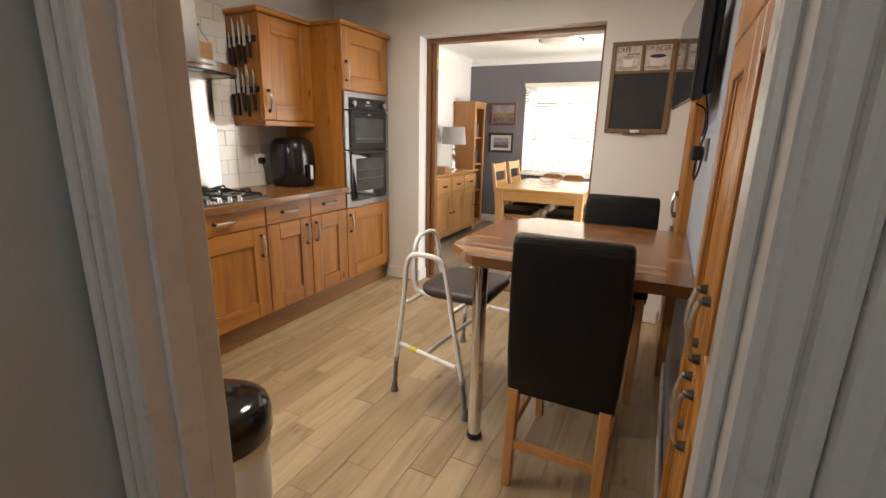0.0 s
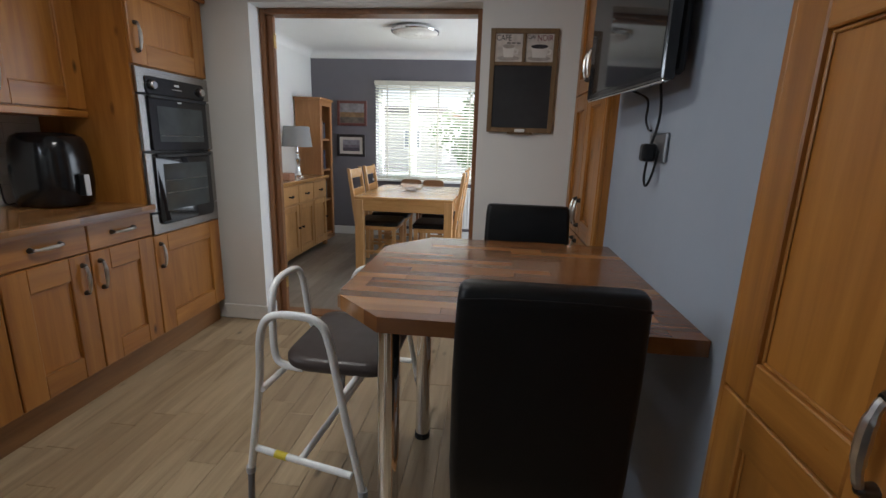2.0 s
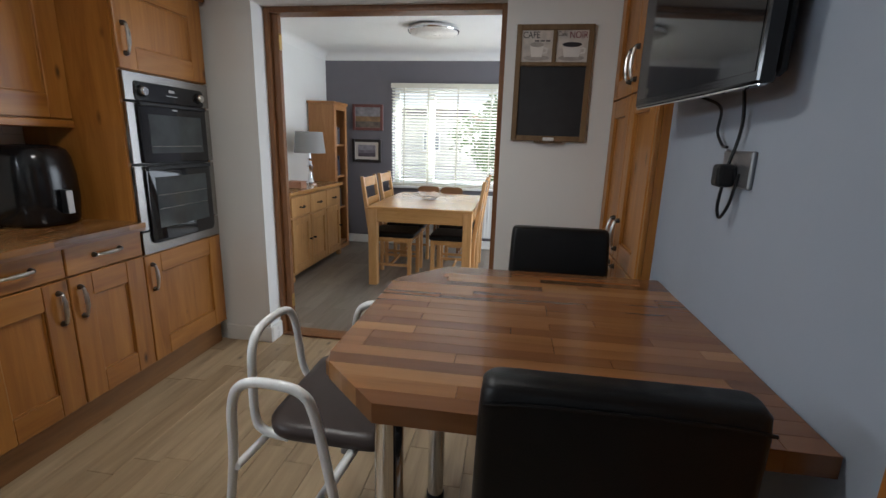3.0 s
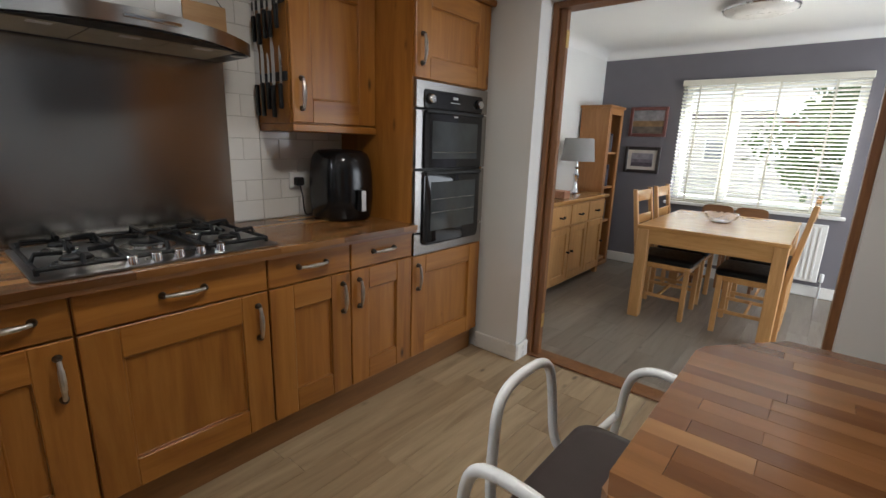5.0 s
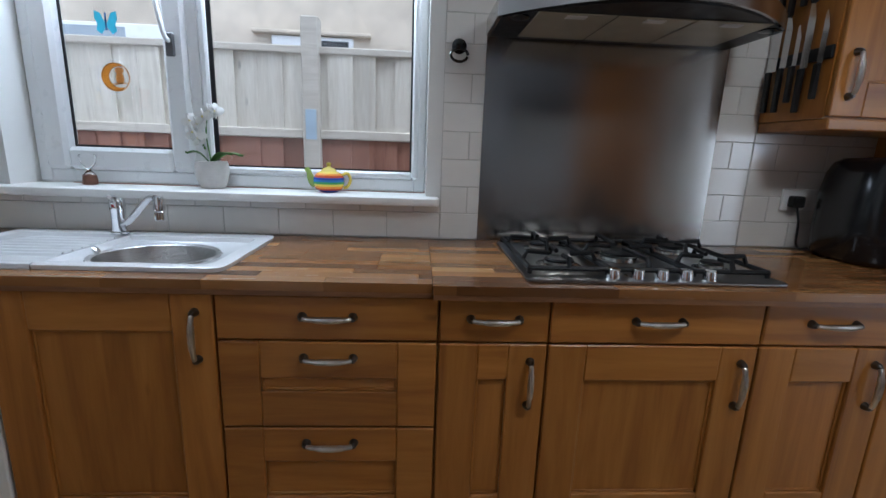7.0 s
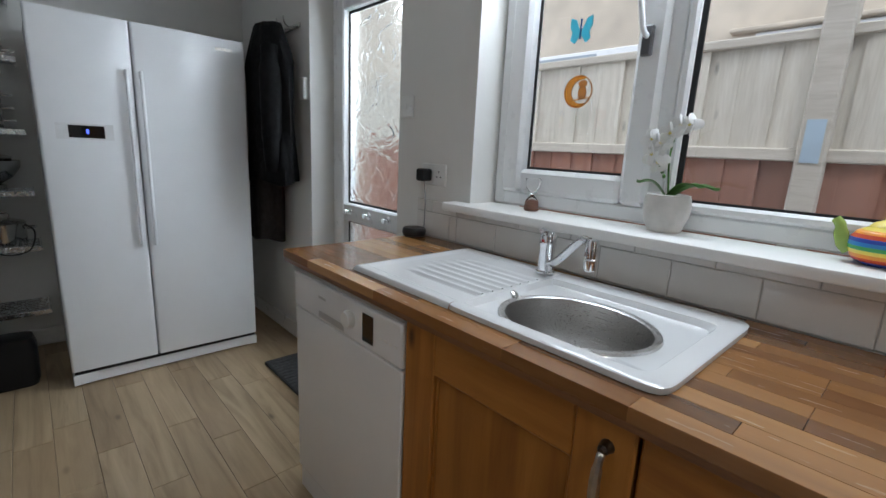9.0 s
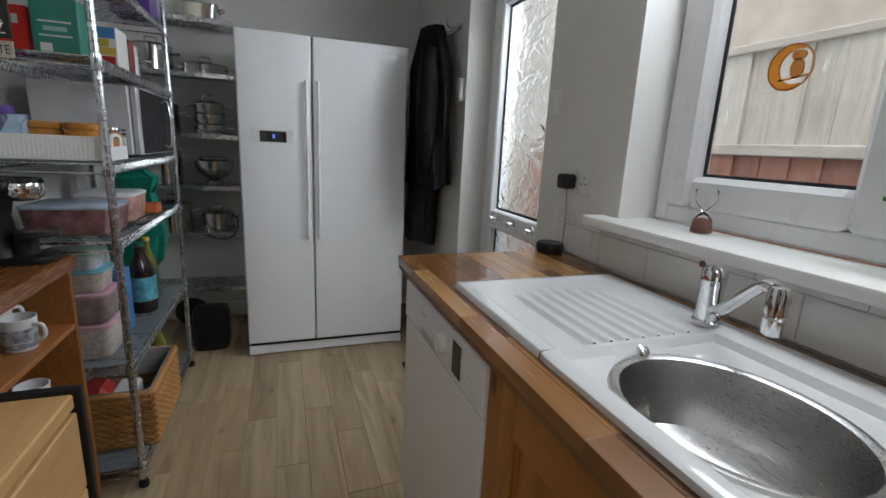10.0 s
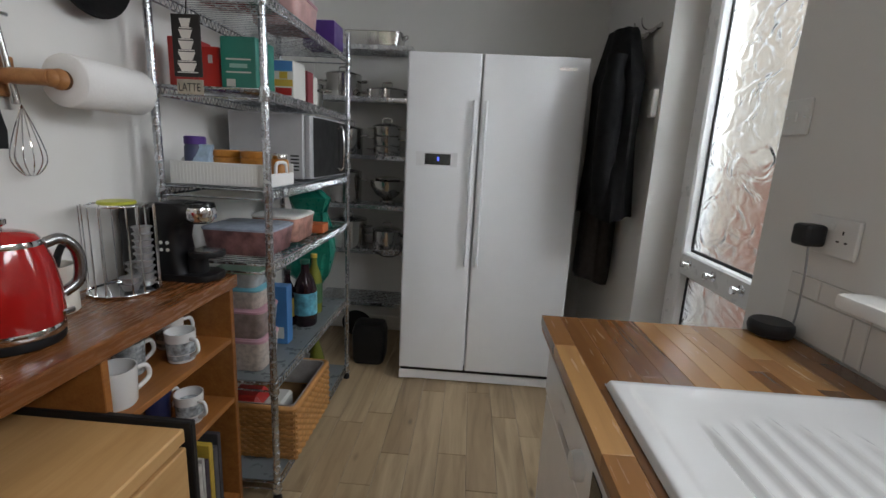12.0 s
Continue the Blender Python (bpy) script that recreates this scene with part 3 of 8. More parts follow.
# ---- double oven ----
oven = thing("double_oven", "built-in stainless steel and black glass double oven", "oven", (-2.0, 3.18, OZ0))
OY0, OY1, OX = TY0 + 0.006, TY1 - 0.006, XC + 0.004
OH = OZ1 - OZ0


def oz(k):
    return OZ1 - k * OH


part("casing", box(XW + 0.03, OX - 0.022, TY0 + 0.022, TY1 - 0.022, OZ0 + 0.002, OZ1 - 0.002), black_plastic, oven)
for a, b in ((0.0, 0.148), (0.158, 0.485), (0.497, 0.862), (0.868, 1.0)):
    part("steel_trim", box(OX - 0.021, OX, OY0, OY1, oz(b), oz(a), 0.003), oven_steel, oven)


def face_plate(name, a, b, inset, mat, parent, x0, x1, r=0.02):
    pts = rounded((OY1 - OY0) - 2 * inset, oz(a) - oz(b), r, 4, (OY0 + OY1) / 2, (oz(a) + oz(b)) / 2)
    bm = loft([[(x0, p, q) for p, q in pts], [(x1 - 0.002, p, q) for p, q in pts], [(x1, (p - (OY0 + OY1) / 2) * 0.99 + (OY0 + OY1) / 2, (q - (oz(a) + oz(b)) / 2) * 0.985 + (oz(a) + oz(b)) / 2) for p, q in pts]])
    return part(name, bm, mat, parent, smooth=30)


face_plate("control_panel", 0.045, 0.146, 0.055, black_gloss, oven, OX + 0.0005, OX + 0.006, 0.015)
up = face_plate("upper_door", 0.160, 0.482, 0.055, oven_glass, oven, OX + 0.0005, OX + 0.012, 0.008)
low = face_plate("lower_door", 0.500, 0.945, 0.055, oven_glass, oven, OX + 0.0005, OX + 0.012, 0.03)
oven_window = plain("oven_window", (0.055, 0.062, 0.062), 0.06, vary=0.25, scale=9, bump_strength=0.0)
for door, a, b in ((up, 0.215, 0.43), (low, 0.565, 0.86)):
    part("window", box(OX + 0.0125, OX + 0.0135, OY0 + 0.11, OY1 - 0.10, oz(b), oz(a)), oven_window, door)
    part("handle", box(OX + 0.012, OX + 0.024, OY0 + 0.06, OY1 - 0.06, oz(a - 0.042), oz(a - 0.05) + 0.012, 0.004), black_plastic, door)
    for k in ((0.5,) if door is up else (0.35, 0.62)):
        z = oz(a + (b - a) * (0.82 if door is up else k))
        part("shelf_rail", rod((OX + 0.0145, OY0 + 0.12, z), (OX + 0.0145, OY1 - 0.11, z), 0.0012, seg=6), pan_steel, door)
for y in (OY0 + 0.095, OY1 - 0.095):
    m = Matrix.Translation((OX + 0.006, y, oz(0.096))) @ Euler((0, radians(90), 0)).to_matrix().to_4x4()
    knob = part("knob", lathe([(0.027, 0), (0.027, 0.006), (0.021, 0.01), (0.019, 0.022), (0.016, 0.024), (0, 0.024)], seg=24, m=m), black_gloss, oven, smooth=35)
    part("ring", lathe([(0.022, 0.0105), (0.0225, 0.013), (0.0195, 0.0225), (0.0175, 0.0245), (0.016, 0.0245)], seg=24, m=m), chrome, knob, "chrome knob ring", 35)
grey_print = plain("grey_print", (0.45, 0.45, 0.45), 0.5, bump_strength=0)
part("clock_marks", merge(box(OX + 0.006, OX + 0.0066, 3.16, 3.20, oz(0.085), oz(0.07)), box(OX + 0.006, OX + 0.0066, 3.14, 3.22, oz(0.106), oz(0.102))), grey_print, oven)
part("badge", box(OX + 0.012, OX + 0.0128, 3.165, 3.20, oz(0.188), oz(0.178)), grey_print, up)

# ---- gas hob ----
HY0, HY1, HX0, HX1 = 1.41, 2.14, -2.235, -1.725
hob = thing("gas_hob", "stainless steel five burner gas hob set in worktop", "hob", (-2.0, 1.785, 0.91))
part("plate", prism(rounded(HX1 - HX0, HY1 - HY0, 0.02, 4, (HX0 + HX1) / 2, (HY0 + HY1) / 2), 0.911, 0.919, 0.003), steel, hob, smooth=35)
burners = [(-2.11, 1.54, 0.035), (-1.88, 1.54, 0.045), (-2.0, 1.775, 0.06), (-2.11, 2.01, 0.045), (-1.88, 2.01, 0.035)]
for bx, by, r in burners:
    part("burner", lathe([(r * 1.5, 0.919), (r * 1.5, 0.923), (r, 0.926), (r, 0.936), (r * 0.96, 0.937)], (bx, by, 0), 24), pan_steel, hob, smooth=35)
    part("burner_cap", lathe([(r * 0.92, 0.937), (r * 0.95, 0.941), (r * 0.85, 0.945), (0, 0.946)], (bx, by, 0), 24), black_iron, hob, smooth=35)
for y0, y1 in ((1.43, 1.65), (1.66, 1.89), (1.90, 2.12)):
    bm = bmesh.new()
    ym = (y0 + y1) / 2
    x0, x1, zt = -2.215, -1.79, 0.958
    for a, b in (((x0, y0), (x1, y0)), ((x1, y0), (x1, y1)), ((x1, y1), (x0, y1)), ((x0, y1), (x0, y0))):
        rod((a[0], a[1], 0.935), (b[0], b[1], 0.935), 0.0075, seg=6, bm=bm)
    for x in (x0, x1):
        for y in (y0, y1):
            rod((x, y, 0.918), (x, y, 0.937), 0.007, seg=6, bm=bm)
    for cx in ((-2.11, -1.88) if y0 != 1.66 else (-2.0,)):
        for dx, dy in ((1, 0), (-1, 0), (0, 1), (0, -1)):
            ex = cx + dx * (0.098 if y0 != 1.66 else 0.2)
            ey = ym + dy * (y1 - y0) / 2
            tube([(ex, ey, 0.935), (ex - dx * 0.012, ey - dy * 0.012, zt + 0.004), (cx + dx * 0.032, ym + dy * 0.032, zt)], 0.0075, 6, 0, bm)
    part("pan_support", bm, black_iron, hob)
for i in range(5):
    y = 1.655 + i * 0.068
    k = part("knob", lathe([(0.019, 0.919), (0.018, 0.930), (0.016, 0.944), (0.014, 0.946), (0, 0.946)], (-1.757, y, 0), 20), chrome, hob, "silver control knob", 35)

# ---- cooker hood ----
hood = thing("cooker_hood", "curved stainless steel chimney cooker hood", "cooker hood", (-2.1, 1.79, 1.63))
CY = 1.79


def hood_line(half, back, bulge, n=16):
    pts = [(XW + 0.008, CY - half), (XW + 0.008, CY + half)]
    for i in range(n + 1):
        k = 1 - 2 * i / n
        pts.append((back + bulge * (1 - k * k), CY + half * k))
    return pts


z0, z1 = 1.640, 1.690
outer_low, outer_top = hood_line(0.448, -2.05, 0.235), hood_line(0.448, -2.06, 0.225)
bm = loft([[(x, y, z0) for x, y in outer_low], [(x, y, z1) for x, y in outer_low], [(x, y, z1 + 0.004) for x, y in outer_top], [(x, y, z1 + 0.03) for x, y in hood_line(0.25, -2.12, 0.1)]])
part("canopy", bm, steel_h, hood, smooth=30)
part("underside", loft([[(x, y, z) for x, y in hood_line(0.435, -2.05, 0.215)] for z in (z0 - 0.004, z0 + 0.002)]), black_plastic, hood, "dark recessed underside")
filt = plain("filter_mesh", (0.50, 0.46, 0.35), 0.4, 0.6, 0.1, bump_scale=500, bump_strength=0.5)
for i in range(3):
    y0 = CY - 0.345 + i * 0.232
    f = part("filter", box(-2.25, -1.965, y0, y0 + 0.228, z0 - 0.008, z0 - 0.0045, 0.002), filt, hood, "grease filter panel")
    part("latch", box(-2.005, -1.975, y0 + 0.085, y0 + 0.145, z0 - 0.0115, z0 - 0.0085, 0.001), white_plastic, f)
part("button_strip", box(-1.822, -1.812, CY - 0.06, CY + 0.10, z0 + 0.018, z0 + 0.03, 0.002), chrome, hood)
for s in (-1, 1):
    part("corner_spot", lathe([(0.028, 0), (0.03, 0.004), (0.02, 0.006), (0, 0.006)], seg=16, m=pose(-2.03, CY + s * 0.385, z0 - 0.0045, 180)), black_gloss, hood, smooth=35)
part("chimney", box(XW + 0.006, -2.03, CY - 0.19, CY + 0.19, z1 + 0.022, HK - 0.003, 0.004), steel, hood)
part("chimney_sleeve", box(XW + 0.006, -2.022, CY - 0.10, CY + 0.10, z1 + 0.028, HK - 0.003, 0.004), steel, hood)
tagged(part("splashback", box(XW + 0.009, XW + 0.013, 1.345, 2.23, 0.9105, 1.655, 0.001), splash_steel), "brushed stainless steel splashback panel behind hob", "splashback")

# ---- knives on magnetic strips ----
knife_steel = plain("knife_steel", (0.62, 0.62, 0.62), 0.18, 1.0, 0.05, bump_strength=0)
KY = WY0
for zc in (1.90, 1.585):
    s = thing("knife_strip", "black magnetic knife strip on cabinet side", "knife rack", (-2.15, KY, zc), "knife strips")
    part("bar", box(-2.285, -2.02, KY - 0.012, KY - 0.0005, zc - 0.02, zc + 0.02, 0.003), black_plastic, s)


def knife(x, zc, blade, grip, wide, up=True):
    k = thing("kitchen_knife", "steel kitchen knife with black handle on strip", "knife", (x, KY - 0.014, zc), "knives")
    d = 1 if up else -1
    pts = [(x - wide / 2, zc - d * 0.03), (x + wide / 2, zc - d * 0.03), (x + wide / 2, zc + d * blade * 0.6), (x - wide * 0.2, zc + d * blade), (x - wide / 2, zc + d * blade * 0.9)]
    bm = loft([[(a, KY - 0.0126, b) for a, b in pts], [(a, KY - 0.0145, b) for a, b in pts]])
    part("blade", bm, knife_steel, k)
    g = [(x - 0.011, zc - d * 0.031), (x + 0.011, zc - d * 0.031), (x + 0.009, zc - d * (0.03 + grip * 0.6)), (x + 0.013, zc - d * (0.03 + grip)), (x - 0.008, zc - d * (0.03 + grip))]
    bm = loft([[(a, KY - 0.0128, b) for a, b in g], [(a, KY - 0.027, b) for a, b in g]])
    bmesh.ops.bevel(bm, geom=list(bm.edges), offset=0.003, segments=1, affect="EDGES")
    part("grip", bm, black_plastic, k, "black riveted handle")


random.seed(5)
for i, (bl, gr, wd) in enumerate(((0.19, 0.12, 0.046), (0.16, 0.13, 0.030), (0.10, 0.10, 0.020), (0.20, 0.12, 0.030), (0.13, 0.09, 0.022))):
    knife(-2.262 + i * 0.05 + random.uniform(-0.006, 0.006), 1.585 + random.uniform(-0.022, 0.012), bl, gr + 0.02, wd)
for i, (bl, gr, wd) in enumerate(((0.07, 0.11, 0.018), (0.15, 0.13, 0.024), (0.12, 0.12, 0.020), (0.16, 0.11, 0.030), (0.08, 0.10, 0.018))):
    knife(-2.262 + i * 0.05 + random.uniform(-0.006, 0.006), 1.90 + random.uniform(-0.02, 0.012), bl, gr, wd)

# ---- hanging board and hook on the tiles ----
tan_board = wood("board_wood", (0.42, 0.22, 0.09), (0.52, 0.30, 0.13), (0.58, 0.36, 0.17), "y", 0.5)
sg = thing("hanging_board", "small wooden board hanging from string on tiles", "wall sign", (-2.28, 2.165, 1.755))
part("board", box(-2.288, -2.276, 2.075, 2.255, 1.755, 1.862, 0.002), tan_board, sg)
part("string", tube([(-2.282, 2.09, 1.862), (-2.282, 2.165, 1.955), (-2.282, 2.24, 1.862)], 0.0018, 6, 0), black_plastic, sg)
part("nail", rod((-2.292, 2.165, 1.955), (-2.272, 2.165, 1.957), 0.005, 0.008, 10), black_iron, sg)
hk = thing("wall_hook", "black round hook with ring on tiled wall", "hook", (-2.28, 1.249, 1.575))
mx = Matrix.Translation((-2.2895, 1.249, 1.60)) @ Euler((0, radians(90), 0)).to_matrix().to_4x4()
part("rose", lathe([(0.026, 0), (0.026, 0.004), (0.016, 0.01), (0.01, 0.022), (0.016, 0.03), (0, 0.034)], seg=20, m=mx), black_gloss, hk, smooth=40)
part("ring", tube([(-2.268, 1.249 + 0.03 * math.cos(a / 2), 1.568 + 0.022 * math.sin(a / 2)) for a in range(13)], 0.005, 8, 0), black_gloss, hk, smooth=40)

# ---- air fryer ----
af = thing("air_fryer", "glossy black air fryer on worktop beside oven", "air fryer", (-2.08, 2.71, 0.91))
sec = []
for z, w, d in ((0.914, 0.24, 0.27), (0.93, 0.262, 0.29), (1.03, 0.278, 0.31), (1.14, 0.272, 0.305), (1.215, 0.255, 0.285), (1.25, 0.23, 0.255), (1.266, 0.19, 0.205), (1.2695, 0.10, 0.11)):
    sec.append([(x, y, z) for x, y in rounded(d, w, min(w, d) * 0.36, 5, -2.09, 2.715)])
part("body", loft(sec), plain("fryer_black", (0.008, 0.008, 0.009), 0.2, vary=0.1, bump_strength=0.01), af, smooth=80)
part("handle", box(-1.945, -1.905, 2.70, 2.725, 0.965, 1.075, 0.008, segments=2), black_plastic, af)
part("handle_inlay", box(-1.906, -1.900, 2.698, 2.727, 0.968, 1.072, 0.002), plain("silver_plastic", (0.55, 0.55, 0.55), 0.35), af, "silver strip on handle")
part("top_panel", loft([[(x, y, z) for x, y in rounded(0.12, 0.1, 0.03, 4, -2.07, 2.715)] for z in (1.27, 1.2715)]), oven_glass, af)
sk = thing("wall_socket", "white wall socket with black plug on tiles", "socket", (-2.29, 2.60, 1.06), "wall sockets")
part("plate", box(-2.2905, -2.28, 2.53, 2.675, 1.06, 1.145, 0.003), white_plastic, sk)
part("plug", box(-2.279, -2.24, 2.55, 2.595, 1.075, 1.12, 0.008, segments=2), black_plastic, sk)
part("cable", tube([(-2.25, 2.572, 1.075), (-2.235, 2.575, 1.02), (-2.24, 2.59, 0.93), (-2.22, 2.62, 0.925)], 0.004, 6), black_plastic, sk)

# ---- dishwasher ----
dw = thing("dishwasher", "white freestanding dishwasher under worktop end", "dishwasher", (-2.0, -0.275, 0))
DX, D0, D1 = -1.72, -0.578, 0.026
part("body", box(XW + 0.02, DX - 0.026, D0, D1, 0.012, 0.862, 0.004), white_enamel, dw)
part("plinth", box(XW + 0.06, DX - 0.06, D0 + 0.01, D1 - 0.01, 0.003, 0.011), black_plastic, dw)
part("door", box(DX - 0.025, DX, D0 + 0.002, D1 - 0.002, 0.10, 0.72, 0.006, segments=2), white_enamel, dw)
part("kick_panel", box(DX - 0.03, DX - 0.008, D0 + 0.002, D1 - 0.002, 0.006, 0.096, 0.004), white_enamel, dw)
fa = part("fascia", box(DX - 0.025, DX + 0.004, D0 + 0.002, D1 - 0.002, 0.724, 0.846, 0.008, segments=2), white_enamel, dw)
part("display", box(DX + 0.0045, DX + 0.006, -0.15, -0.098, 0.745, 0.825, 0.001), oven_glass, fa)
m = Matrix.Translation((DX + 0.004, -0.215, 0.785)) @ Euler((0, radians(90), 0)).to_matrix().to_4x4()
part("dial", lathe([(0.026, 0), (0.026, 0.008), (0.022, 0.018), (0, 0.019)], seg=24, m=m), white_plastic, fa, smooth=35)
part("grip_recess", box(DX + 0.0042, DX + 0.005, -0.40, -0.25, 0.735, 0.755), grey_print, fa)
part("badge", box(DX + 0.0045, DX + 0.0052, -0.40, -0.355, 0.795, 0.803), grey_print, fa)
for i in range(4):
    part("button", box(DX + 0.0042, DX + 0.0065, -0.07 + i * 0.022, -0.058 + i * 0.022, 0.775, 0.782, 0.001), white_plastic, fa)
part("top_trim", box(DX - 0.025, DX + 0.002, D0 + 0.001, D1 - 0.001, 0.849, 0.858, 0.002), grey_print, dw)

# ---- sink with drainer and tap ----
SX0, SX1, SY0, SY1, SZ = -2.228, -1.757, -0.275, 0.612, 0.9105
sink = thing("sink", "white inset sink with drainer and round steel bowl", "sink", (-2.0, 0.17, 0.91))
BX, BY, BRX, BRY = -1.945, 0.345, 0.143, 0.168
n = 120


def ring_at(z, rx, ry, cx=BX, cy=BY):
    return [(cx + rx * math.cos(2 * math.pi * i / n), cy + ry * math.sin(2 * math.pi * i / n), z) for i in range(n)]


def square_at(z, x0, x1, y0, y1, r):
    """A rounded rectangle with its points laid at the angles of ring_at."""
    cx, cy, out = (x0 + x1) / 2, (y0 + y1) / 2, []
    for i in range(n):
        a = 2 * math.pi * i / n
        c, s = math.cos(a), math.sin(a)
        p = 16.0 if s > 0 else 60.0
        k = (abs(c) ** p + abs(s) ** p) ** (-1 / p)
        out.append((cx + (x1 - x0) / 2 * c * k, cy + (y1 - y0) / 2 * s * k, z))
    return out


# bowl half of the top with its sunk surround, and the drainer half beside it
YB = 0.135
top = SZ + 0.014
bm = loft([square_at(SZ, SX0, SX1, YB, SY1, 0), square_at(top - 0.003, SX0, SX1, YB, SY1, 0), square_at(top, SX0 + 0.006, SX1 - 0.006, YB, SY1 - 0.006, 0),
           square_at(top, -2.145, -1.79, YB + 0.012, 0.572, 0), square_at(top - 0.014, -2.135, -1.80, YB + 0.022, 0.56, 0), ring_at(top - 0.020, BRX + 0.008, BRY + 0.008), ring_at(top - 0.024, BRX, BRY)], cap=False)
part("bowl_surround", bm, sink_white, sink, smooth=40)
bm = bmesh.new()
rows = []
NX, NY = 130, 30
for i in range(NX + 1):
    x = SX0 + (SX1 - SX0) * i / NX
    row = []
    for j in range(NY + 1):
        y = SY0 + (YB - SY0) * j / NY
        ex, ey = min(i, NX - i) / NX * (SX1 - SX0), (y - SY0)
        z = top - 0.003 * max(0, 1 - min(ex, ey) / 0.008)
        if ex < 1e-6 or ey < 1e-6:
            z = SZ
        if 0.03 < ex and ey > 0.03:
            z -= 0.004 * min(1, (min(ex, ey) - 0.03) / 0.012)
        if -2.11 < x < -1.855 and y > -0.19 + 0.3 * abs(x + 1.98):
            fade = min(1, (y + 0.19 - 0.3 * abs(x + 1.98)) / 0.05)
            z += fade * (0.0105 * (0.5 + 0.5 * math.cos((x + 1.98) / 0.0365 * 2 * math.pi)) ** 2.5 - 0.003)
        row.append(bm.verts.new((x, y, z)))
    rows.append(row)
for a, b in zip(rows, rows[1:]):
    for j in range(NY):
        bm.faces.new((a[j], a[j + 1], b[j + 1], b[j]))
part("drainer", bm, sink_white, sink, smooth=60)
bm = loft([ring_at(top - 0.022, BRX + 0.013, BRY + 0.013), ring_at(top - 0.014, BRX + 0.010, BRY + 0.010), ring_at(top - 0.013, BRX + 0.002, BRY + 0.002), ring_at(top - 0.017, BRX - 0.005, BRY - 0.005), ring_at(top - 0.05, BRX - 0.012, BRY - 0.012), ring_at(top - 0.13, BRX - 0.025, BRY - 0.025), ring_at(top - 0.15, BRX - 0.05, BRY - 0.05), ring_at(top - 0.155, 0.04, 0.04), ring_at(top - 0.158, 0.038, 0.038)], cap=False)
bm.faces.new([bm.verts.new(p) for p in ring_at(top - 0.158, 0.038, 0.038)])
part("bowl", bm, bowl_steel, sink, "brushed steel oval bowl", 40)
part("overflow", lathe([(0.012, 0), (0.012, 0.004), (0.006, 0.007), (0, 0.007)], seg=16, m=Matrix.Translation((-1.945, 0.172, top - 0.006)) @ Euler((radians(-50), 0, 0)).to_matrix().to_4x4()), chrome, sink, smooth=40)
tap = thing("mixer_tap", "chrome single lever kitchen mixer tap", "tap", (-2.176, 0.10, top))
part("base", lathe([(0.028, top - 0.002), (0.028, top + 0.006), (0.023, top + 0.010), (0.022, top + 0.075), (0.024, top + 0.082), (0.024, top + 0.112), (0.018, top + 0.122), (0, top + 0.124)], (-2.176, 0.10, 0), 24), chrome, tap, smooth=35)
part("spout", tube([(-2.170, 0.11, top + 0.03), (-2.14, 0.16, top + 0.055), (-2.10, 0.235, top + 0.118), (-2.085, 0.262, top + 0.136), (-2.074, 0.285, top + 0.136)], 0.011, 12, 4), chrome, tap, smooth=50)
part("nozzle", lathe([(0.011, top + 0.067), (0.015, top + 0.070), (0.015, top + 0.094), (0.012, top + 0.098), (0.016, top + 0.102), (0.016, top + 0.134), (0.013, top + 0.144), (0, top + 0.145)], (-2.066, 0.298, 0), 20), chrome, tap, smooth=35)
part("lever", tube([(-2.176, 0.10, top + 0.118), (-2.15, 0.105, top + 0.128), (-2.125, 0.11, top + 0.130)], 0.007, 8, 3), chrome, tap, smooth=50)
part("marker", lathe([(0.004, 0), (0.004, 0.001), (0, 0.001)], seg=10, m=Matrix.Translation((-2.152, 0.10, top + 0.098)) @ Euler((0, radians(90), 0)).to_matrix().to_4x4()), plain("red_dot", (0.5, 0.03, 0.03), 0.4), tap)

# ---- smart speaker and wall sockets ----
sp = thing("smart_speaker", "small black round speaker with cable on worktop", "speaker", (-2.255, -0.585, 0.91))
part("body", lathe([(0.038, 0.912), (0.046, 0.916), (0.049, 0.93), (0.047, 0.942), (0.042, 0.947), (0, 0.947)], (-2.235, -0.585, 0), 28), black_plastic, sp, smooth=40)
part("cable", tube([(-2.268, -0.575, 0.925), (-2.275, -0.57, 0.96), (-2.272, -0.566, 1.06), (-2.268, -0.57, 1.14)], 0.0025, 6), plain("grey_cable", (0.3, 0.3, 0.3), 0.5), sp)
part("power_plug", box(-2.288, -2.24, -0.595, -0.545, 1.135, 1.185, 0.009, segments=2), black_plastic, sp)


def wall_plate(name, label, y0, y1, z0, z1, kind):
    s = thing(name, label, "socket" if kind != "switch" else "light switch", (XW, (y0 + y1) / 2, z0), "wall sockets")
    part("plate", box(XW + 0.0005, XW + 0.010, y0, y1, z0, z1, 0.003), white_plastic, s)
    zc, yc = (z0 + z1) / 2, (y0 + y1) / 2
    if kind == "switch":
        part("rocker", box(XW + 0.010, XW + 0.015, yc - 0.007, yc + 0.007, zc - 0.013, zc + 0.013, 0.002), white_plastic, s)
        for k in (-0.03, 0.03):
            part("screw", rod((XW + 0.0098, yc + k, zc), (XW + 0.0108, yc + k, zc), 0.003, seg=8), chrome, s)
    else:
        for yy in (yc + 0.033,):
            for dy, dz, a, b in ((0, 0.012, 0.002, 0.004), (-0.011, -0.008, 0.004, 0.002), (0.011, -0.008, 0.004, 0.002)):
                part("pin_slot", box(XW + 0.0101, XW + 0.0106, yy + dy - a, yy + dy + a, zc + dz - b, zc + dz + b), black_plastic, s)
        part("rocker", box(XW + 0.010, XW + 0.013, yc - 0.01, yc + 0.01, z1 - 0.03, z1 - 0.012, 0.001), white_plastic, s)


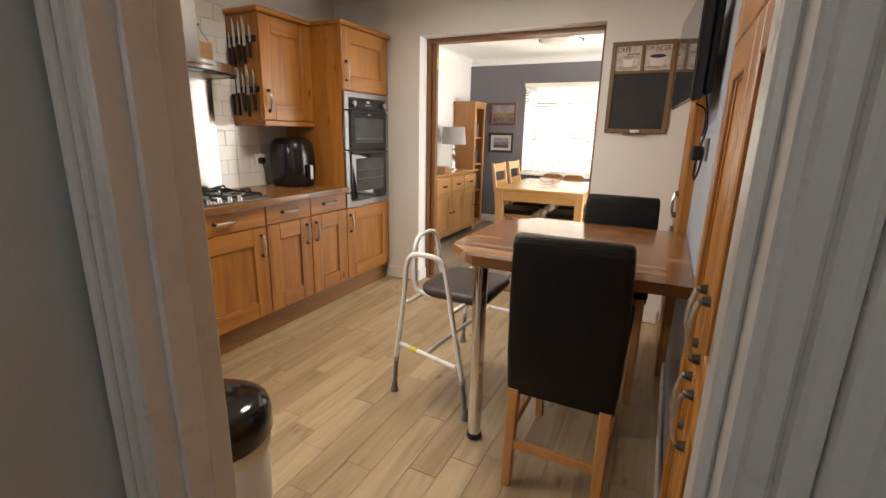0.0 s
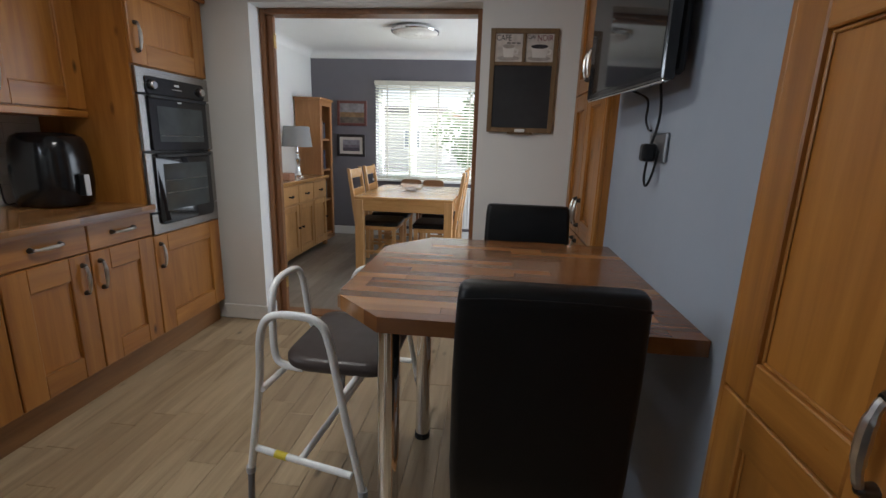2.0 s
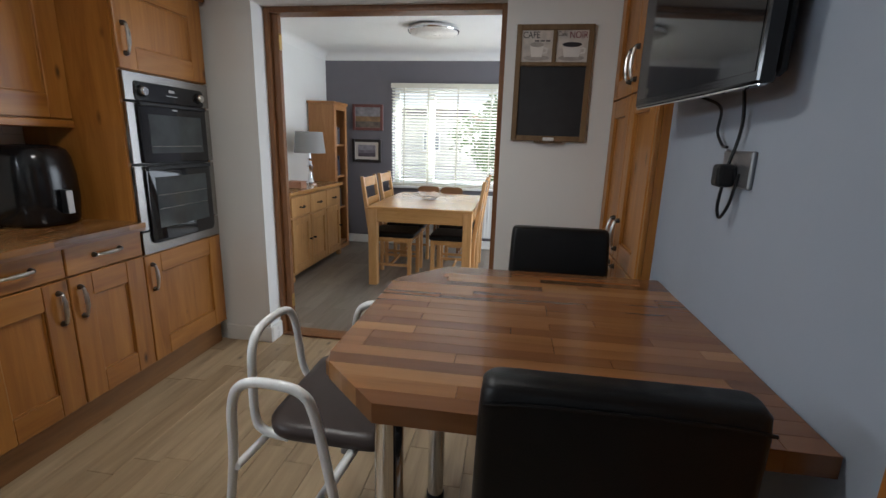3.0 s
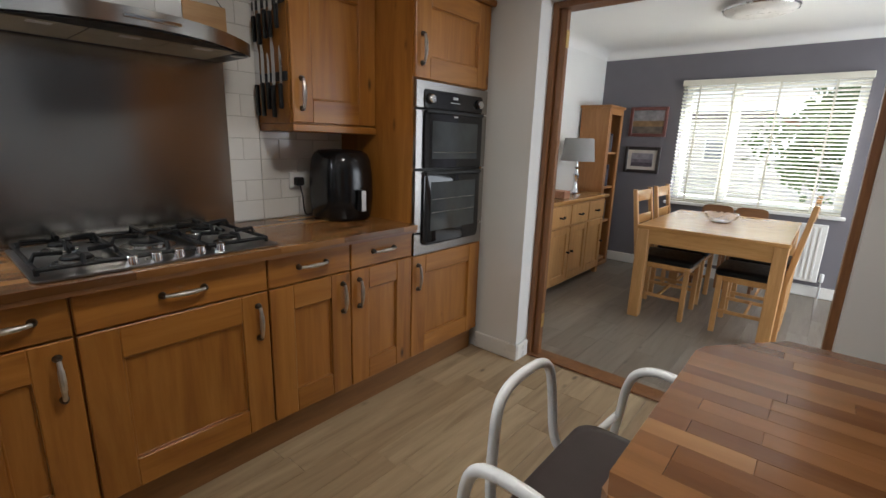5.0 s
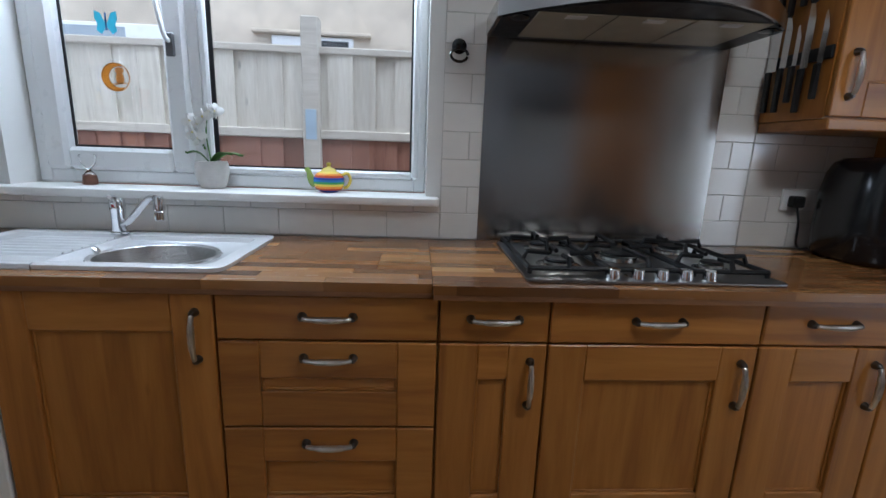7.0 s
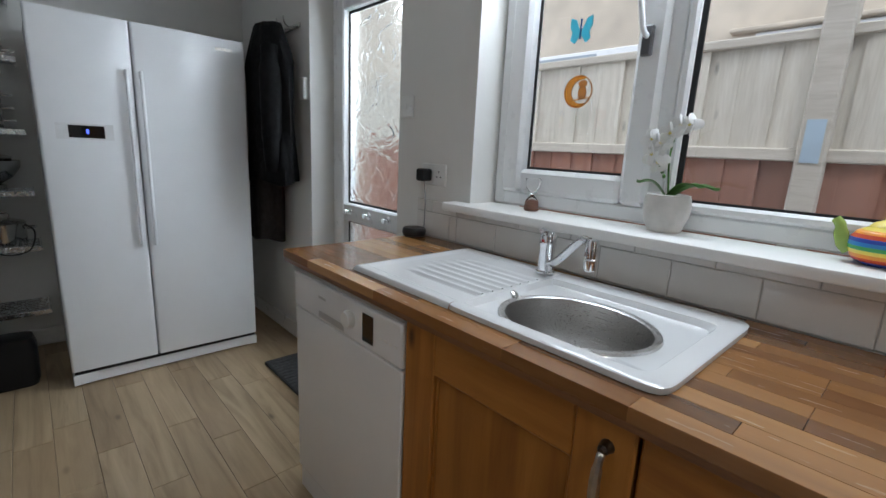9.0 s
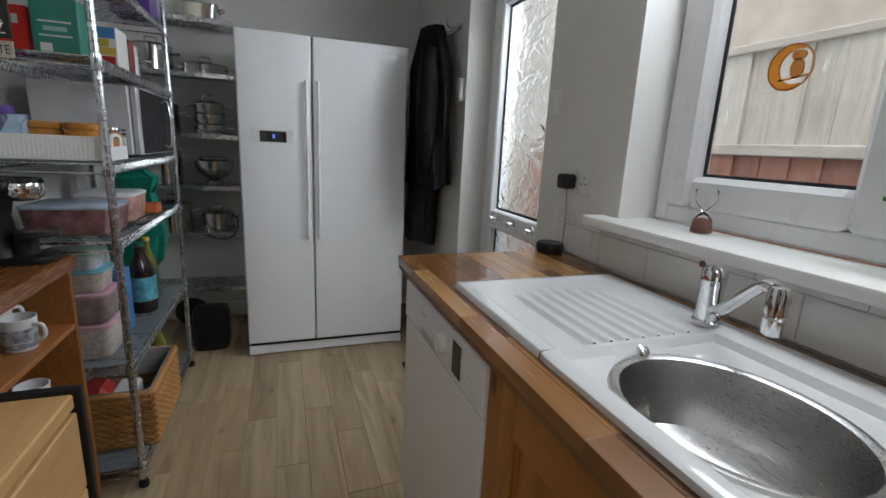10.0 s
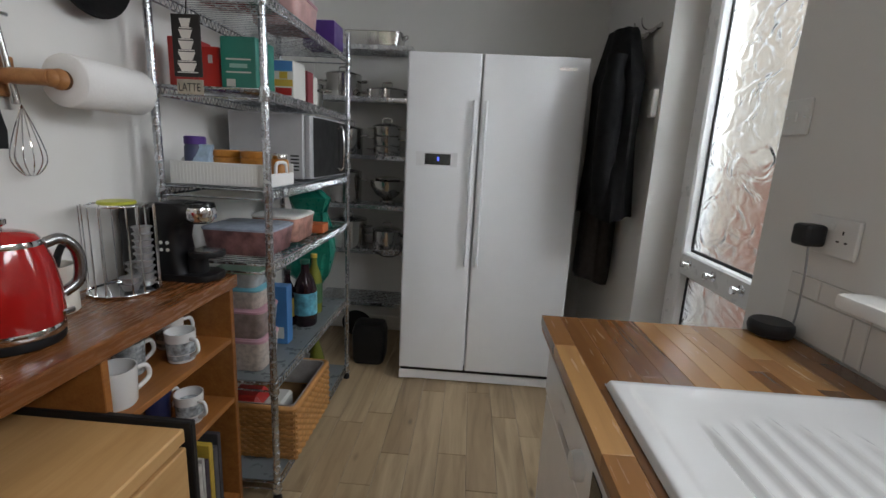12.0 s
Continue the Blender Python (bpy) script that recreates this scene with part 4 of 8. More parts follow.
wall_plate("wall_socket", "white double wall socket above worktop", -0.615, -0.472, 1.12, 1.205, "socket")
wall_plate("light_switch", "white light switch beside back door", -0.775, -0.688, 1.385, 1.472, "switch")

# ---- things on the window sill ----
tp = thing("teapot", "small rainbow striped ceramic teapot", "teapot", (-2.36, 0.775, 1.07))
prof = [(0.030, 0.0), (0.050, 0.012), (0.058, 0.034), (0.057, 0.054), (0.048, 0.069), (0.030, 0.079), (0.026, 0.080)]
bands = [(0.05, 0.10, 0.45), (0.60, 0.08, 0.03), (0.80, 0.30, 0.03), (0.82, 0.65, 0.08), (0.10, 0.42, 0.12), (0.06, 0.25, 0.60), (0.75, 0.66, 0.10)]


def radius_at(h):
    for (r0, h0), (r1, h1) in zip(prof, prof[1:]):
        if h0 <= h <= h1:
            return r0 + (r1 - r0) * (h - h0) / (h1 - h0)
    return prof[-1][0]


for i, c in enumerate((bands[0], bands[1], bands[2], bands[3], bands[4], bands[5], bands[0], bands[1], bands[2], bands[3])):
    a, b = 0.08 * i / 10, 0.08 * (i + 1) / 10
    hs = [a + (b - a) * k / 3 for k in range(4)]
    part("stripe", lathe([(radius_at(h), 1.0705 + h) for h in hs], (-2.36, 0.775, 0), 28), plain("glaze", c, 0.15, vary=0.06, bump_strength=0), tp, smooth=50)
yellow = plain("yellow_glaze", (0.75, 0.60, 0.10), 0.15, vary=0.06, bump_strength=0)
lid = part("lid", lathe([(0.030, 1.150), (0.024, 1.158), (0.010, 1.164), (0.006, 1.168), (0.010, 1.174), (0.008, 1.181), (0, 1.183)], (-2.36, 0.775, 0), 24), yellow, tp, "yellow lid", 50)
part("spout", tube([(-2.36, 0.725, 1.095), (-2.36, 0.708, 1.115), (-2.36, 0.700, 1.145), (-2.36, 0.690, 1.158)], 0.012, 10, 4, radii=[0.016, 0.013, 0.010, 0.009]), plain("green_glaze", (0.35, 0.50, 0.12), 0.15, bump_strength=0), tp, "green spout", 50)
part("handle", tube([(-2.36, 0.822, 1.135), (-2.36, 0.846, 1.142), (-2.36, 0.856, 1.118), (-2.36, 0.844, 1.092), (-2.36, 0.83, 1.088)], 0.006, 8, 5), yellow, tp, smooth=50)

PX, PY = -2.375, 0.335
orc = thing("potted_orchid", "white orchid in ribbed pale grey pot", "plant", (PX, PY, 1.07))
ribs = [(0.042, 1.071)]
for i in range(24):
    k = i / 23
    ribs.append((0.043 + 0.0165 * math.sin(k * 2.4) + (0.0016 * (i % 2)), 1.075 + 0.095 * k))
ribs += [(0.050, 1.172), (0.048, 1.168), (0.046, 1.15)]
part("pot", lathe(ribs, (PX, PY, 0), 28), plain("ribbed_pot", (0.62, 0.60, 0.57), 0.5, vary=0.1, scale=30), orc, smooth=60)
part("soil", lathe([(0.047, 1.154), (0.02, 1.158), (0, 1.158)], (PX, PY, 0), 16), plain("soil", (0.05, 0.03, 0.02), 0.9), orc)
leaf_green = plain("leaf_green", (0.07, 0.20, 0.03), 0.4, vary=0.25, scale=20)


def leaf(start, tip, lift, width, name="leaf", mat=None, parent=orc):
    a, b = Vector(start), Vector(tip)
    side = (b - a).cross(Vector((0, 0, 1))).normalized()
    bm = bmesh.new()
    rows = []
    for i in range(9):
        k = i / 8
        c = a.lerp(b, k) + Vector((0, 0, lift * math.sin(math.pi * min(1, k * 1.1))))
        w = width * math.sin(math.pi * (0.12 + 0.86 * k)) ** 0.7
        rows.append([bm.verts.new(c + side * w + Vector((0, 0, 0.006))), bm.verts.new(c), bm.verts.new(c - side * w + Vector((0, 0, 0.006)))])
    for p, q in zip(rows, rows[1:]):
        for j in (0, 1):
            bm.faces.new((p[j], p[j + 1], q[j + 1], q[j]))
    geo = bmesh.ops.extrude_face_region(bm, geom=list(bm.faces))
    bmesh.ops.translate(bm, vec=(0, 0, -0.0015), verts=[g for g in geo["geom"] if isinstance(g, bmesh.types.BMVert)])
    return part(name, bm, mat or leaf_green, parent, smooth=60)


leaf((PX, PY + 0.01, 1.165), (PX + 0.03, PY + 0.13, 1.195), 0.02, 0.017)
leaf((PX, PY, 1.165), (PX + 0.05, PY + 0.10, 1.20), 0.018, 0.016)
leaf((PX, PY - 0.01, 1.165), (PX + 0.04, PY - 0.075, 1.20), 0.02, 0.018)
part("stem", tube([(PX, PY, 1.16), (PX + 0.005, PY - 0.01, 1.26), (PX, PY - 0.005, 1.33), (PX + 0.01, PY + 0.015, 1.35), (PX + 0.01, PY + 0.035, 1.356)], 0.0025, 6, 5), leaf_green, orc, smooth=60)
petal_white = plain("petal_white", (0.82, 0.82, 0.80), 0.5, vary=0.03)
petal_yellow = plain("petal_yellow", (0.75, 0.65, 0.2), 0.5)
random.seed(8)
for fx, fy, fz in ((0.02, -0.05, 1.275), (0.02, -0.03, 1.305), (0.025, -0.008, 1.33), (0.022, 0.015, 1.35), (0.02, 0.035, 1.352), (0.022, -0.03, 1.255), (0.02, -0.055, 1.315)):
    c = Vector((PX + fx, PY + fy, fz))
    bm = bmesh.new()
    spin = random.uniform(0, 60)
    for a in range(5):
        ang = radians(spin + 72 * a)
        d = Vector((0.25, math.cos(ang), math.sin(ang))).normalized()
        one = lathe([(0, -0.001), (0.013, -0.0006), (0.0155, 0), (0.013, 0.0012), (0, 0.0018)], seg=10, squash=(1.0, 1.25))
        merge(bm, one, Matrix.Translation(c + d * 0.016) @ Euler((random.uniform(-0.3, 0.3), radians(75), ang)).to_matrix().to_4x4())
    bloom = part("blossom", bm, petal_white, orc, smooth=60)
    part("centre", lathe([(0, -0.004), (0.005, 0), (0, 0.006)], (c.x + 0.008, c.y, c.z), 8), petal_yellow, bloom)
for k in range(4):
    part("bud", lathe([(0, -0.007), (0.005, -0.002), (0.005, 0.002), (0, 0.008)], (PX + 0.02, PY - 0.03 + 0.006 * k, 1.255 - 0.012 * k), 8), leaf_green, orc, smooth=60)

hg = thing("hourglass", "small sand hourglass with brown sand", "hourglass", (-2.36, -0.105, 1.07))
part("bulbs", lathe([(0.022, 1.071), (0.026, 1.074), (0.022, 1.105), (0.005, 1.125), (0.022, 1.148), (0.027, 1.178), (0.024, 1.181)], (-2.36, -0.105, 0), 20), glass("thin_glass"), hg, smooth=60)
part("sand", lathe([(0.0215, 1.0725), (0.0225, 1.076), (0.017, 1.10), (0, 1.108)], (-2.36, -0.105, 0), 16), plain("sand", (0.30, 0.14, 0.09), 0.8), hg, smooth=60)

# ---- breakfast table ----
TZ = 0.87
TABLE = [(XE - 0.003, 1.65), (XE - 0.003, 2.60), (-0.14, 2.60), (-0.302, 2.40), (-0.302, 1.80), (-0.15, 1.65)]
tb = thing("breakfast_table", "dark butcher block breakfast table on chrome legs", "table", (0.16, 2.14, 0))
part("core", prism([(x * 0.996 + 0.0006, y * 0.998 + 0.004) for x, y in TABLE], TZ - 0.04, TZ - 0.006), worktop_core, tb)
for y in (1.735, 2.40):
    part("leg", lathe([(0.030, 0.03), (0.030, TZ - 0.045), (0.045, TZ - 0.044), (0.045, TZ - 0.0405)], (-0.14, y, 0), 24), chrome, tb, "round chrome leg", 35)
    part("foot", lathe([(0.032, 0.004), (0.033, 0.008), (0.033, 0.03), (0.030, 0.032)], (-0.14, y, 0), 24), black_plastic, tb, smooth=35)

# ---- tall leather chairs ----
def bar_chair():
    c = thing("bar_chair", "tall black leather chair with oak legs at table", "chair", (0, 0, 0), "chairs at the breakfast table")
    # own axes: back at y = 0, sitter looks along +y
    sec = []
    for z, w, y0, y1 in ((0.392, 0.36, 0.012, 0.07), (0.40, 0.385, 0.004, 0.078), (0.55, 0.40, -0.002, 0.082), (0.80, 0.402, -0.012, 0.068), (0.96, 0.392, -0.024, 0.05), (0.992, 0.385, -0.024, 0.046), (1.002, 0.37, -0.016, 0.038)):
        n = 5
        sec.append([(x, y, z) for x, y in rounded(w, y1 - y0, 0.022, n, 0, (y0 + y1) / 2)])
    part("backrest", loft(sec), black_leather, c, "black leather back", 50, local=True)
    sec = [[(x, y, z) for x, y in rounded(w, d, 0.03, 4, 0, 0.30)] for z, w, d in ((0.57, 0.38, 0.42), (0.578, 0.40, 0.44), (0.63, 0.40, 0.44), (0.645, 0.385, 0.425), (0.648, 0.34, 0.38))]
    part("seat", loft(sec), black_leather, c, "black leather seat", 50, local=True)
    seam = tube([(-0.19, -0.027, 0.975), (-0.1, -0.029, 0.982), (0.1, -0.029, 0.982), (0.19, -0.027, 0.975)], 0.003, 6, 3)
    part("seam", seam, black_leather, c, local=True)
    for x in (-0.165, 0.165):
        for y, dy in ((0.02, -0.03), (0.475, 0.02)):
            bm = loft([[(x + a, y + dy + b, 0.003) for a, b in rounded(0.036, 0.036, 0.004, 1)], [(x + a, y + b, 0.57 if y > 0.1 else 0.41) for a, b in rounded(0.042, 0.042, 0.004, 1)]])
            part("leg", bm, chair_wood, c, local=True)
    part("stretcher", box(-0.15, 0.15, -0.012, 0.010, 0.165, 0.20, 0.003), chair_wood, c, local=True)
    part("stretcher", box(-0.15, 0.15, 0.475, 0.497, 0.27, 0.305, 0.003), chair_wood, c, local=True)
    for x in (-0.165, 0.165):
        part("stretcher", box(x - 0.011, x + 0.011, 0.01, 0.475, 0.225, 0.26, 0.003), chair_wood, c, local=True)
    part("apron", box(-0.15, 0.15, 0.455, 0.475, 0.51, 0.568, 0.002), chair_wood, c, local=True)
    return c


chair = bar_chair()
chair.matrix_basis = pose(0.245, 1.545, 0)
PLACED[chair] = pose(0.245, 1.545, 0)
copy_thing(chair, pose(0.285, 2.835, 0, 0, 0, 180))

# ---- perching stool ----
st = thing("perching_stool", "white tubular perching stool with brown vinyl seat", "stool", (-0.4, 2.15, 0))
R = 0.0118
frames = [
    ("side_frame", [(-0.64, 1.875, 0.20), (-0.565, 1.83, 0.55), (-0.535, 1.80, 0.72), (-0.50, 1.79, 0.785), (-0.43, 1.785, 0.80), (-0.355, 1.785, 0.785), (-0.325, 1.79, 0.72), (-0.29, 1.80, 0.50), (-0.243, 1.822, 0.20)]),
    ("side_frame", [(-0.555, 2.57, 0.20), (-0.50, 2.53, 0.50), (-0.46, 2.44, 0.68), (-0.42, 2.40, 0.755), (-0.36, 2.39, 0.775), (-0.295, 2.39, 0.755), (-0.27, 2.42, 0.68), (-0.235, 2.50, 0.50), (-0.19, 2.55, 0.20)]),
    ("back_rail", [(-0.47, 1.93, 0.555), (-0.53, 1.93, 0.565), (-0.56, 1.93, 0.60), (-0.565, 1.935, 0.72), (-0.57, 1.955, 0.80), (-0.572, 2.01, 0.832), (-0.572, 2.12, 0.832), (-0.57, 2.175, 0.80), (-0.565, 2.195, 0.72), (-0.555, 2.20, 0.62), (-0.53, 2.205, 0.575), (-0.46, 2.21, 0.56)]),
]
for name, pts in frames:
    part(name, tube(pts, R, 12, 5), white_tube, st, smooth=60)
part("crossbar", rod((-0.604, 1.856, 0.30), (-0.275, 1.812, 0.27), R * 0.95), white_tube, st, smooth=60)
part("crossbar", rod((-0.535, 2.555, 0.30), (-0.215, 2.525, 0.30), R * 0.95), white_tube, st, smooth=60)
part("spine", rod((-0.45, 1.835, 0.285), (-0.38, 2.54, 0.30), R * 0.95), white_tube, st, smooth=60)
part("seat_rail", rod((-0.555, 1.825, 0.535), (-0.50, 2.525, 0.535), R * 0.9), white_tube, st, smooth=60)
part("seat_rail", rod((-0.297, 1.80, 0.545), (-0.24, 2.50, 0.545), R * 0.9), white_tube, st, smooth=60)
sec = []
for dz, k in ((0.0, 0.94), (0.012, 1.0), (0.03, 1.0), (0.042, 0.96), (0.046, 0.85)):
    ring = []
    for x, y in rounded(0.35 * k, 0.44 * k, 0.07, 5):
        ring.append((-0.36 + x, 2.13 + y, 0.552 + dz + 0.03 * (x / 0.17) ** 2 * (1 if x < 0 else 0) + 0.02 * (x / 0.17 if x < 0 else -0.5 * x / 0.17)))
    sec.append(ring)
part("seat", loft(sec), brown_leather, st, "dark brown vinyl seat pad", 60)
for (fx, fy), (tx, ty) in (((-0.656, 1.884), (-0.64, 1.875)), ((-0.225, 1.83), (-0.243, 1.822)), ((-0.57, 2.585), (-0.555, 2.57)), ((-0.17, 2.565), (-0.19, 2.55))):
    leg = part("leg_extension", rod((fx + (tx - fx) * 0.1, fy + (ty - fy) * 0.1, 0.03), (tx, ty, 0.205), 0.0105), grey_rubber, st, "grey adjustable leg end", 60)
    part("clip", rod((fx + (tx - fx) * 0.92, fy + (ty - fy) * 0.92, 0.19), (tx, ty, 0.212), 0.0155), plain("grey_clip", (0.35, 0.36, 0.38), 0.4), leg)
    part("ferrule", lathe([(0.021, 0.003), (0.021, 0.014), (0.016, 0.03), (0.0145, 0.055), (0, 0.056)], (fx, fy, 0), 16), grey_rubber, leg, "rubber ferrule", 40)
part("tape", rod((-0.535, 1.8455, 0.294), (-0.495, 1.840, 0.290), R * 1.06), plain("yellow_tape", (0.75, 0.60, 0.03), 0.5), st, "yellow tape mark")

# ---- tall cupboards in the east wall ----
def tall_cupboard(xf, y0, y1, label, tiers, side=0.0):
    face = (xf, -1)
    u = thing("tall_cupboard", label, "tall cabinet", (xf + 0.25, (y0 + y1) / 2, 0), "tall cupboards")
    part("body", box(xf + 0.021, XE + 0.60, y0 - side, y1, 0.003, 2.26), oak, u)
    part("edge_panel", box(xf + 0.004, xf + 0.0205, y1 - 0.018, y1, 0.003, 2.26, 0.002), oak, u)
    part("edge_panel", box(xf + 0.004, xf + 0.0205, y0 - side, y0 + 0.018, 0.003, 2.26, 0.002), oak, u)
    ym = (y0 + y1) / 2
    for z0, z1, where in tiers:
        for a, b, inner in ((y0 + 0.02, ym - 0.0015, "b"), (ym + 0.0015, y1 - 0.02, "a")):
            d = panel_front("door", face, a, b, z0 + 0.002, z1 - 0.002, u, stile=0.085)
            yy = b - 0.042 if inner == "b" else a + 0.042
            bar_handle(face, yy, (z0 + 0.12) if where == "low" else (z1 - 0.095), d)
    return u


TIERS = [(0.12, 0.822, "top"), (0.822, 1.56, "low"), (1.56, 2.24, "low")]
tall_cupboard(0.605, 0.72, 1.572, "tall oak cupboard with six framed doors", TIERS, 0.135)
tall_cupboard(0.57, 2.705, YN - 0.004, "tall oak cupboard beside blue wall and noticeboard", TIERS)

# ---- television on a wall arm ----
tv = thing("television", "black flat television tilted out from blue wall", "television", (0.55, 2.33, 1.65))
A, B = Vector((0.468, 2.60, 0)), Vector((0.530, 1.945, 0))
d = (B - A).normalized()
nrm = Vector((-d.y, d.x, 0))
nrm = nrm if nrm.x > 0 else -nrm
ang = math.degrees(math.atan2(d.y, d.x))
W, H0, H1 = (B - A).length, 1.462, 1.835
M = Matrix(((d.x, nrm.x, 0, A.x), (d.y, nrm.y, 0, A.y), (0, 0, 1, 0), (0, 0, 0, 1)))


def tv_box(u0, u1, n0, n1, z0, z1, bevel=0.0):
    one = box(u0, u1, n0, n1, z0, z1, bevel)
    bmesh.ops.transform(one, matrix=M, verts=one.verts)
    return one


part("bezel", tv_box(0, W, 0, 0.035, H0, H1, 0.004), black_gloss, tv)
part("screen", tv_box(0.012, W - 0.012, -0.0012, -0.0002, H0 + 0.022, H1 - 0.012), plain("screen_glass", (0.008, 0.008, 0.009), 0.045, vary=0.02, bump_strength=0), tv, "glossy dark screen")
part("back_shell", tv_box(0.03, W - 0.012, 0.035, 0.068, H0 + 0.015, H1 - 0.03, 0.012), black_plastic, tv)
part("silver_trim", tv_box(0.002, W - 0.002, 0.004, 0.022, H0 - 0.006, H0 - 0.0005, 0.002), chrome, tv)
part("wall_arm", rod((0.575, 2.36, 1.64), (XE - 0.002, 2.33, 1.64), 0.018, seg=10), black_plastic, tv)
cb = thing("cable", "black cables hanging from television to socket", "cable", (0.60, 2.15, 1.26), "television cables")
part("lead", tube([(0.585, 2.13, 1.50), (0.60, 2.135, 1.42), (0.605, 2.15, 1.36), (0.59, 2.155, 1.28)], 0.004, 6), black_plastic, cb, smooth=60)
part("lead", tube([(0.56, 2.30, 1.47), (0.598, 2.26, 1.44), (0.604, 2.27, 1.38), (0.60, 2.22, 1.345), (0.595, 2.18, 1.34)], 0.004, 6), black_plastic, cb, smooth=60)
part("lead", tube([(0.588, 2.15, 1.265), (0.585, 2.155, 1.20), (0.59, 2.145, 1.17), (0.60, 2.13, 1.21), (0.606, 2.12, 1.28)], 0.004, 6), black_plastic, cb, smooth=60)
ws = thing("wall_socket", "grey metal double socket with black plug on blue wall", "socket", (XE, 2.14, 1.24), "wall sockets")
part("plate", box(XE - 0.012, XE - 0.0005, 2.075, 2.222, 1.245, 1.332, 0.003), plain("brushed_plate", (0.28, 0.28, 0.29), 0.35, 0.8), ws)
part("plug", box(XE - 0.055, XE - 0.0125, 2.13, 2.175, 1.245, 1.30, 0.01, segments=2), black_plastic, ws)

# ---- noticeboard with two coffee prints ----
nb = thing("chalkboard", "framed chalkboard with two coffee cup prints above", "noticeboard", (0.25, YN, 1.355))
bw = wood("board_frame", (0.12, 0.07, 0.03), (0.18, 0.11, 0.05), (0.24, 0.15, 0.07), "z", 0.5)
X0, X1, BZ0, BZM, BZ1, Y1 = 0.055, 0.447, 1.353, 1.735, 1.937, YN - 0.0005


def bpart(name, x0, x1, z0, z1, y0, mat, parent=nb, bevel=0.0):
    return part(name, box(x0, x1, Y1 - y0, Y1, z0, z1, bevel), mat, parent)


bpart("backing", X0 + 0.004, X1 - 0.004, BZ0 + 0.004, BZ1 - 0.004, 0.008, bw)
for q in ((X0, X0 + 0.028, BZ0, BZ1), (X1 - 0.028, X1, BZ0, BZ1), (X0 + 0.028, X1 - 0.028, BZ0, BZ0 + 0.028), (X0 + 0.028, X1 - 0.028, BZ1 - 0.028, BZ1), (X0 + 0.028, X1 - 0.028, BZM, BZM + 0.02), (0.241, 0.261, BZM + 0.02, BZ1 - 0.028)):
    bpart("frame_bar", *q, 0.02, bw, bevel=0.002)
bpart("slate", X0 + 0.028, X1 - 0.028, BZ0 + 0.028, BZM, 0.011, plain("slate", (0.018, 0.018, 0.02), 0.55, vary=0.35, scale=5))
bpart("ledge", 0.18, 0.33, BZ0 - 0.008, BZ0 - 0.001, 0.035, bw, bevel=0.002)
part("chalk_rubber", box(0.225, 0.285, Y1 - 0.036, Y1 - 0.0205, BZ0 + 0.001, BZ0 + 0.02, 0.004), white_plastic, nb, "white board rubber")
paper = plain("print_paper", (0.62, 0.56, 0.50), 0.7, vary=0.2, scale=25)
dark_ink, cup_grey = plain("dark_ink", (0.03, 0.025, 0.03), 0.7), plain("cup_grey", (0.42, 0.37, 0.33), 0.7, vary=0.2, scale=40)
cup_pale = plain("cup_pale", (0.75, 0.71, 0.66), 0.7)
red_ink = plain("red_ink", (0.18, 0.02, 0.04), 0.7)


def lettering(text, at, size, mat, parent, face=(90, 0, 0), squeeze=1.0):
    cu = bpy.data.curves.new("lettering", "FONT")
    cu.body, cu.size, cu.extrude = text, size, 0.0003
    cu.materials.append(mat)
    ob = new("lettering", cu)
    ob.parent = parent
    ob.matrix_basis = PLACED[parent].inverted() @ pose(*at, *face) @ Matrix.Diagonal((squeeze, 1, 1, 1))
    return ob


for x0, x1, word, tall in ((0.083, 0.241, "CAFE", True), (0.261, 0.419, "NOIR", False)):
    pr = bpart("print", x0, x1, BZM + 0.02, BZ1 - 0.028, 0.012, paper)
    cx, zc = (x0 + x1) / 2, BZM + 0.075
    w = 0.036 if tall else 0.05

    def flat(name, pts, mat, off):
        part(name, loft([[(a, Y1 - 0.012 - off, b) for a, b in pts], [(a, Y1 - 0.0125 - off, b) for a, b in pts]]), mat, pr)
    el = [(cx + 0.066 * math.cos(t / 16 * 2 * math.pi), zc - 0.035 + 0.014 * math.sin(t / 16 * 2 * math.pi)) for t in range(16)]
    flat("saucer", el, cup_grey, 0.0002)
    flat("cup", [(cx - w, zc + 0.03), (cx - w * 0.75, zc - 0.03), (cx + w * 0.75, zc - 0.03), (cx + w, zc + 0.03)], cup_pale, 0.001)
    flat("coffee", [(cx + w * math.cos(t / 16 * 2 * math.pi), zc + 0.03 + 0.012 * math.sin(t / 16 * 2 * math.pi)) for t in range(16)], dark_ink if not tall else cup_grey, 0.0018)
    flat("cup_handle", [(cx + w, zc + 0.02), (cx + w + 0.022, zc + 0.012), (cx + w + 0.018, zc - 0.012), (cx + w * 0.85, zc - 0.016), (cx + w * 0.9, zc - 0.008), (cx + w + 0.010, zc - 0.004), (cx + w + 0.012, zc + 0.006), (cx + w * 0.95, zc + 0.01)], cup_pale, 0.001)
    lettering(word, (x0 + (0.004 if tall else 0.062), Y1 - 0.0135, BZ1 - 0.066), 0.046, dark_ink if tall else red_ink, nb, squeeze=0.82)
lettering("Café", (0.265, Y1 - 0.0135, BZ1 - 0.056), 0.032, dark_ink, nb, squeeze=0.8)
for i in range(3):
    part("script_stroke", box(0.15 + 0.028 * i, 0.172 + 0.028 * i, Y1 - 0.0131, Y1 - 0.0125, BZ1 - 0.082, BZ1 - 0.076), dark_ink, nb)

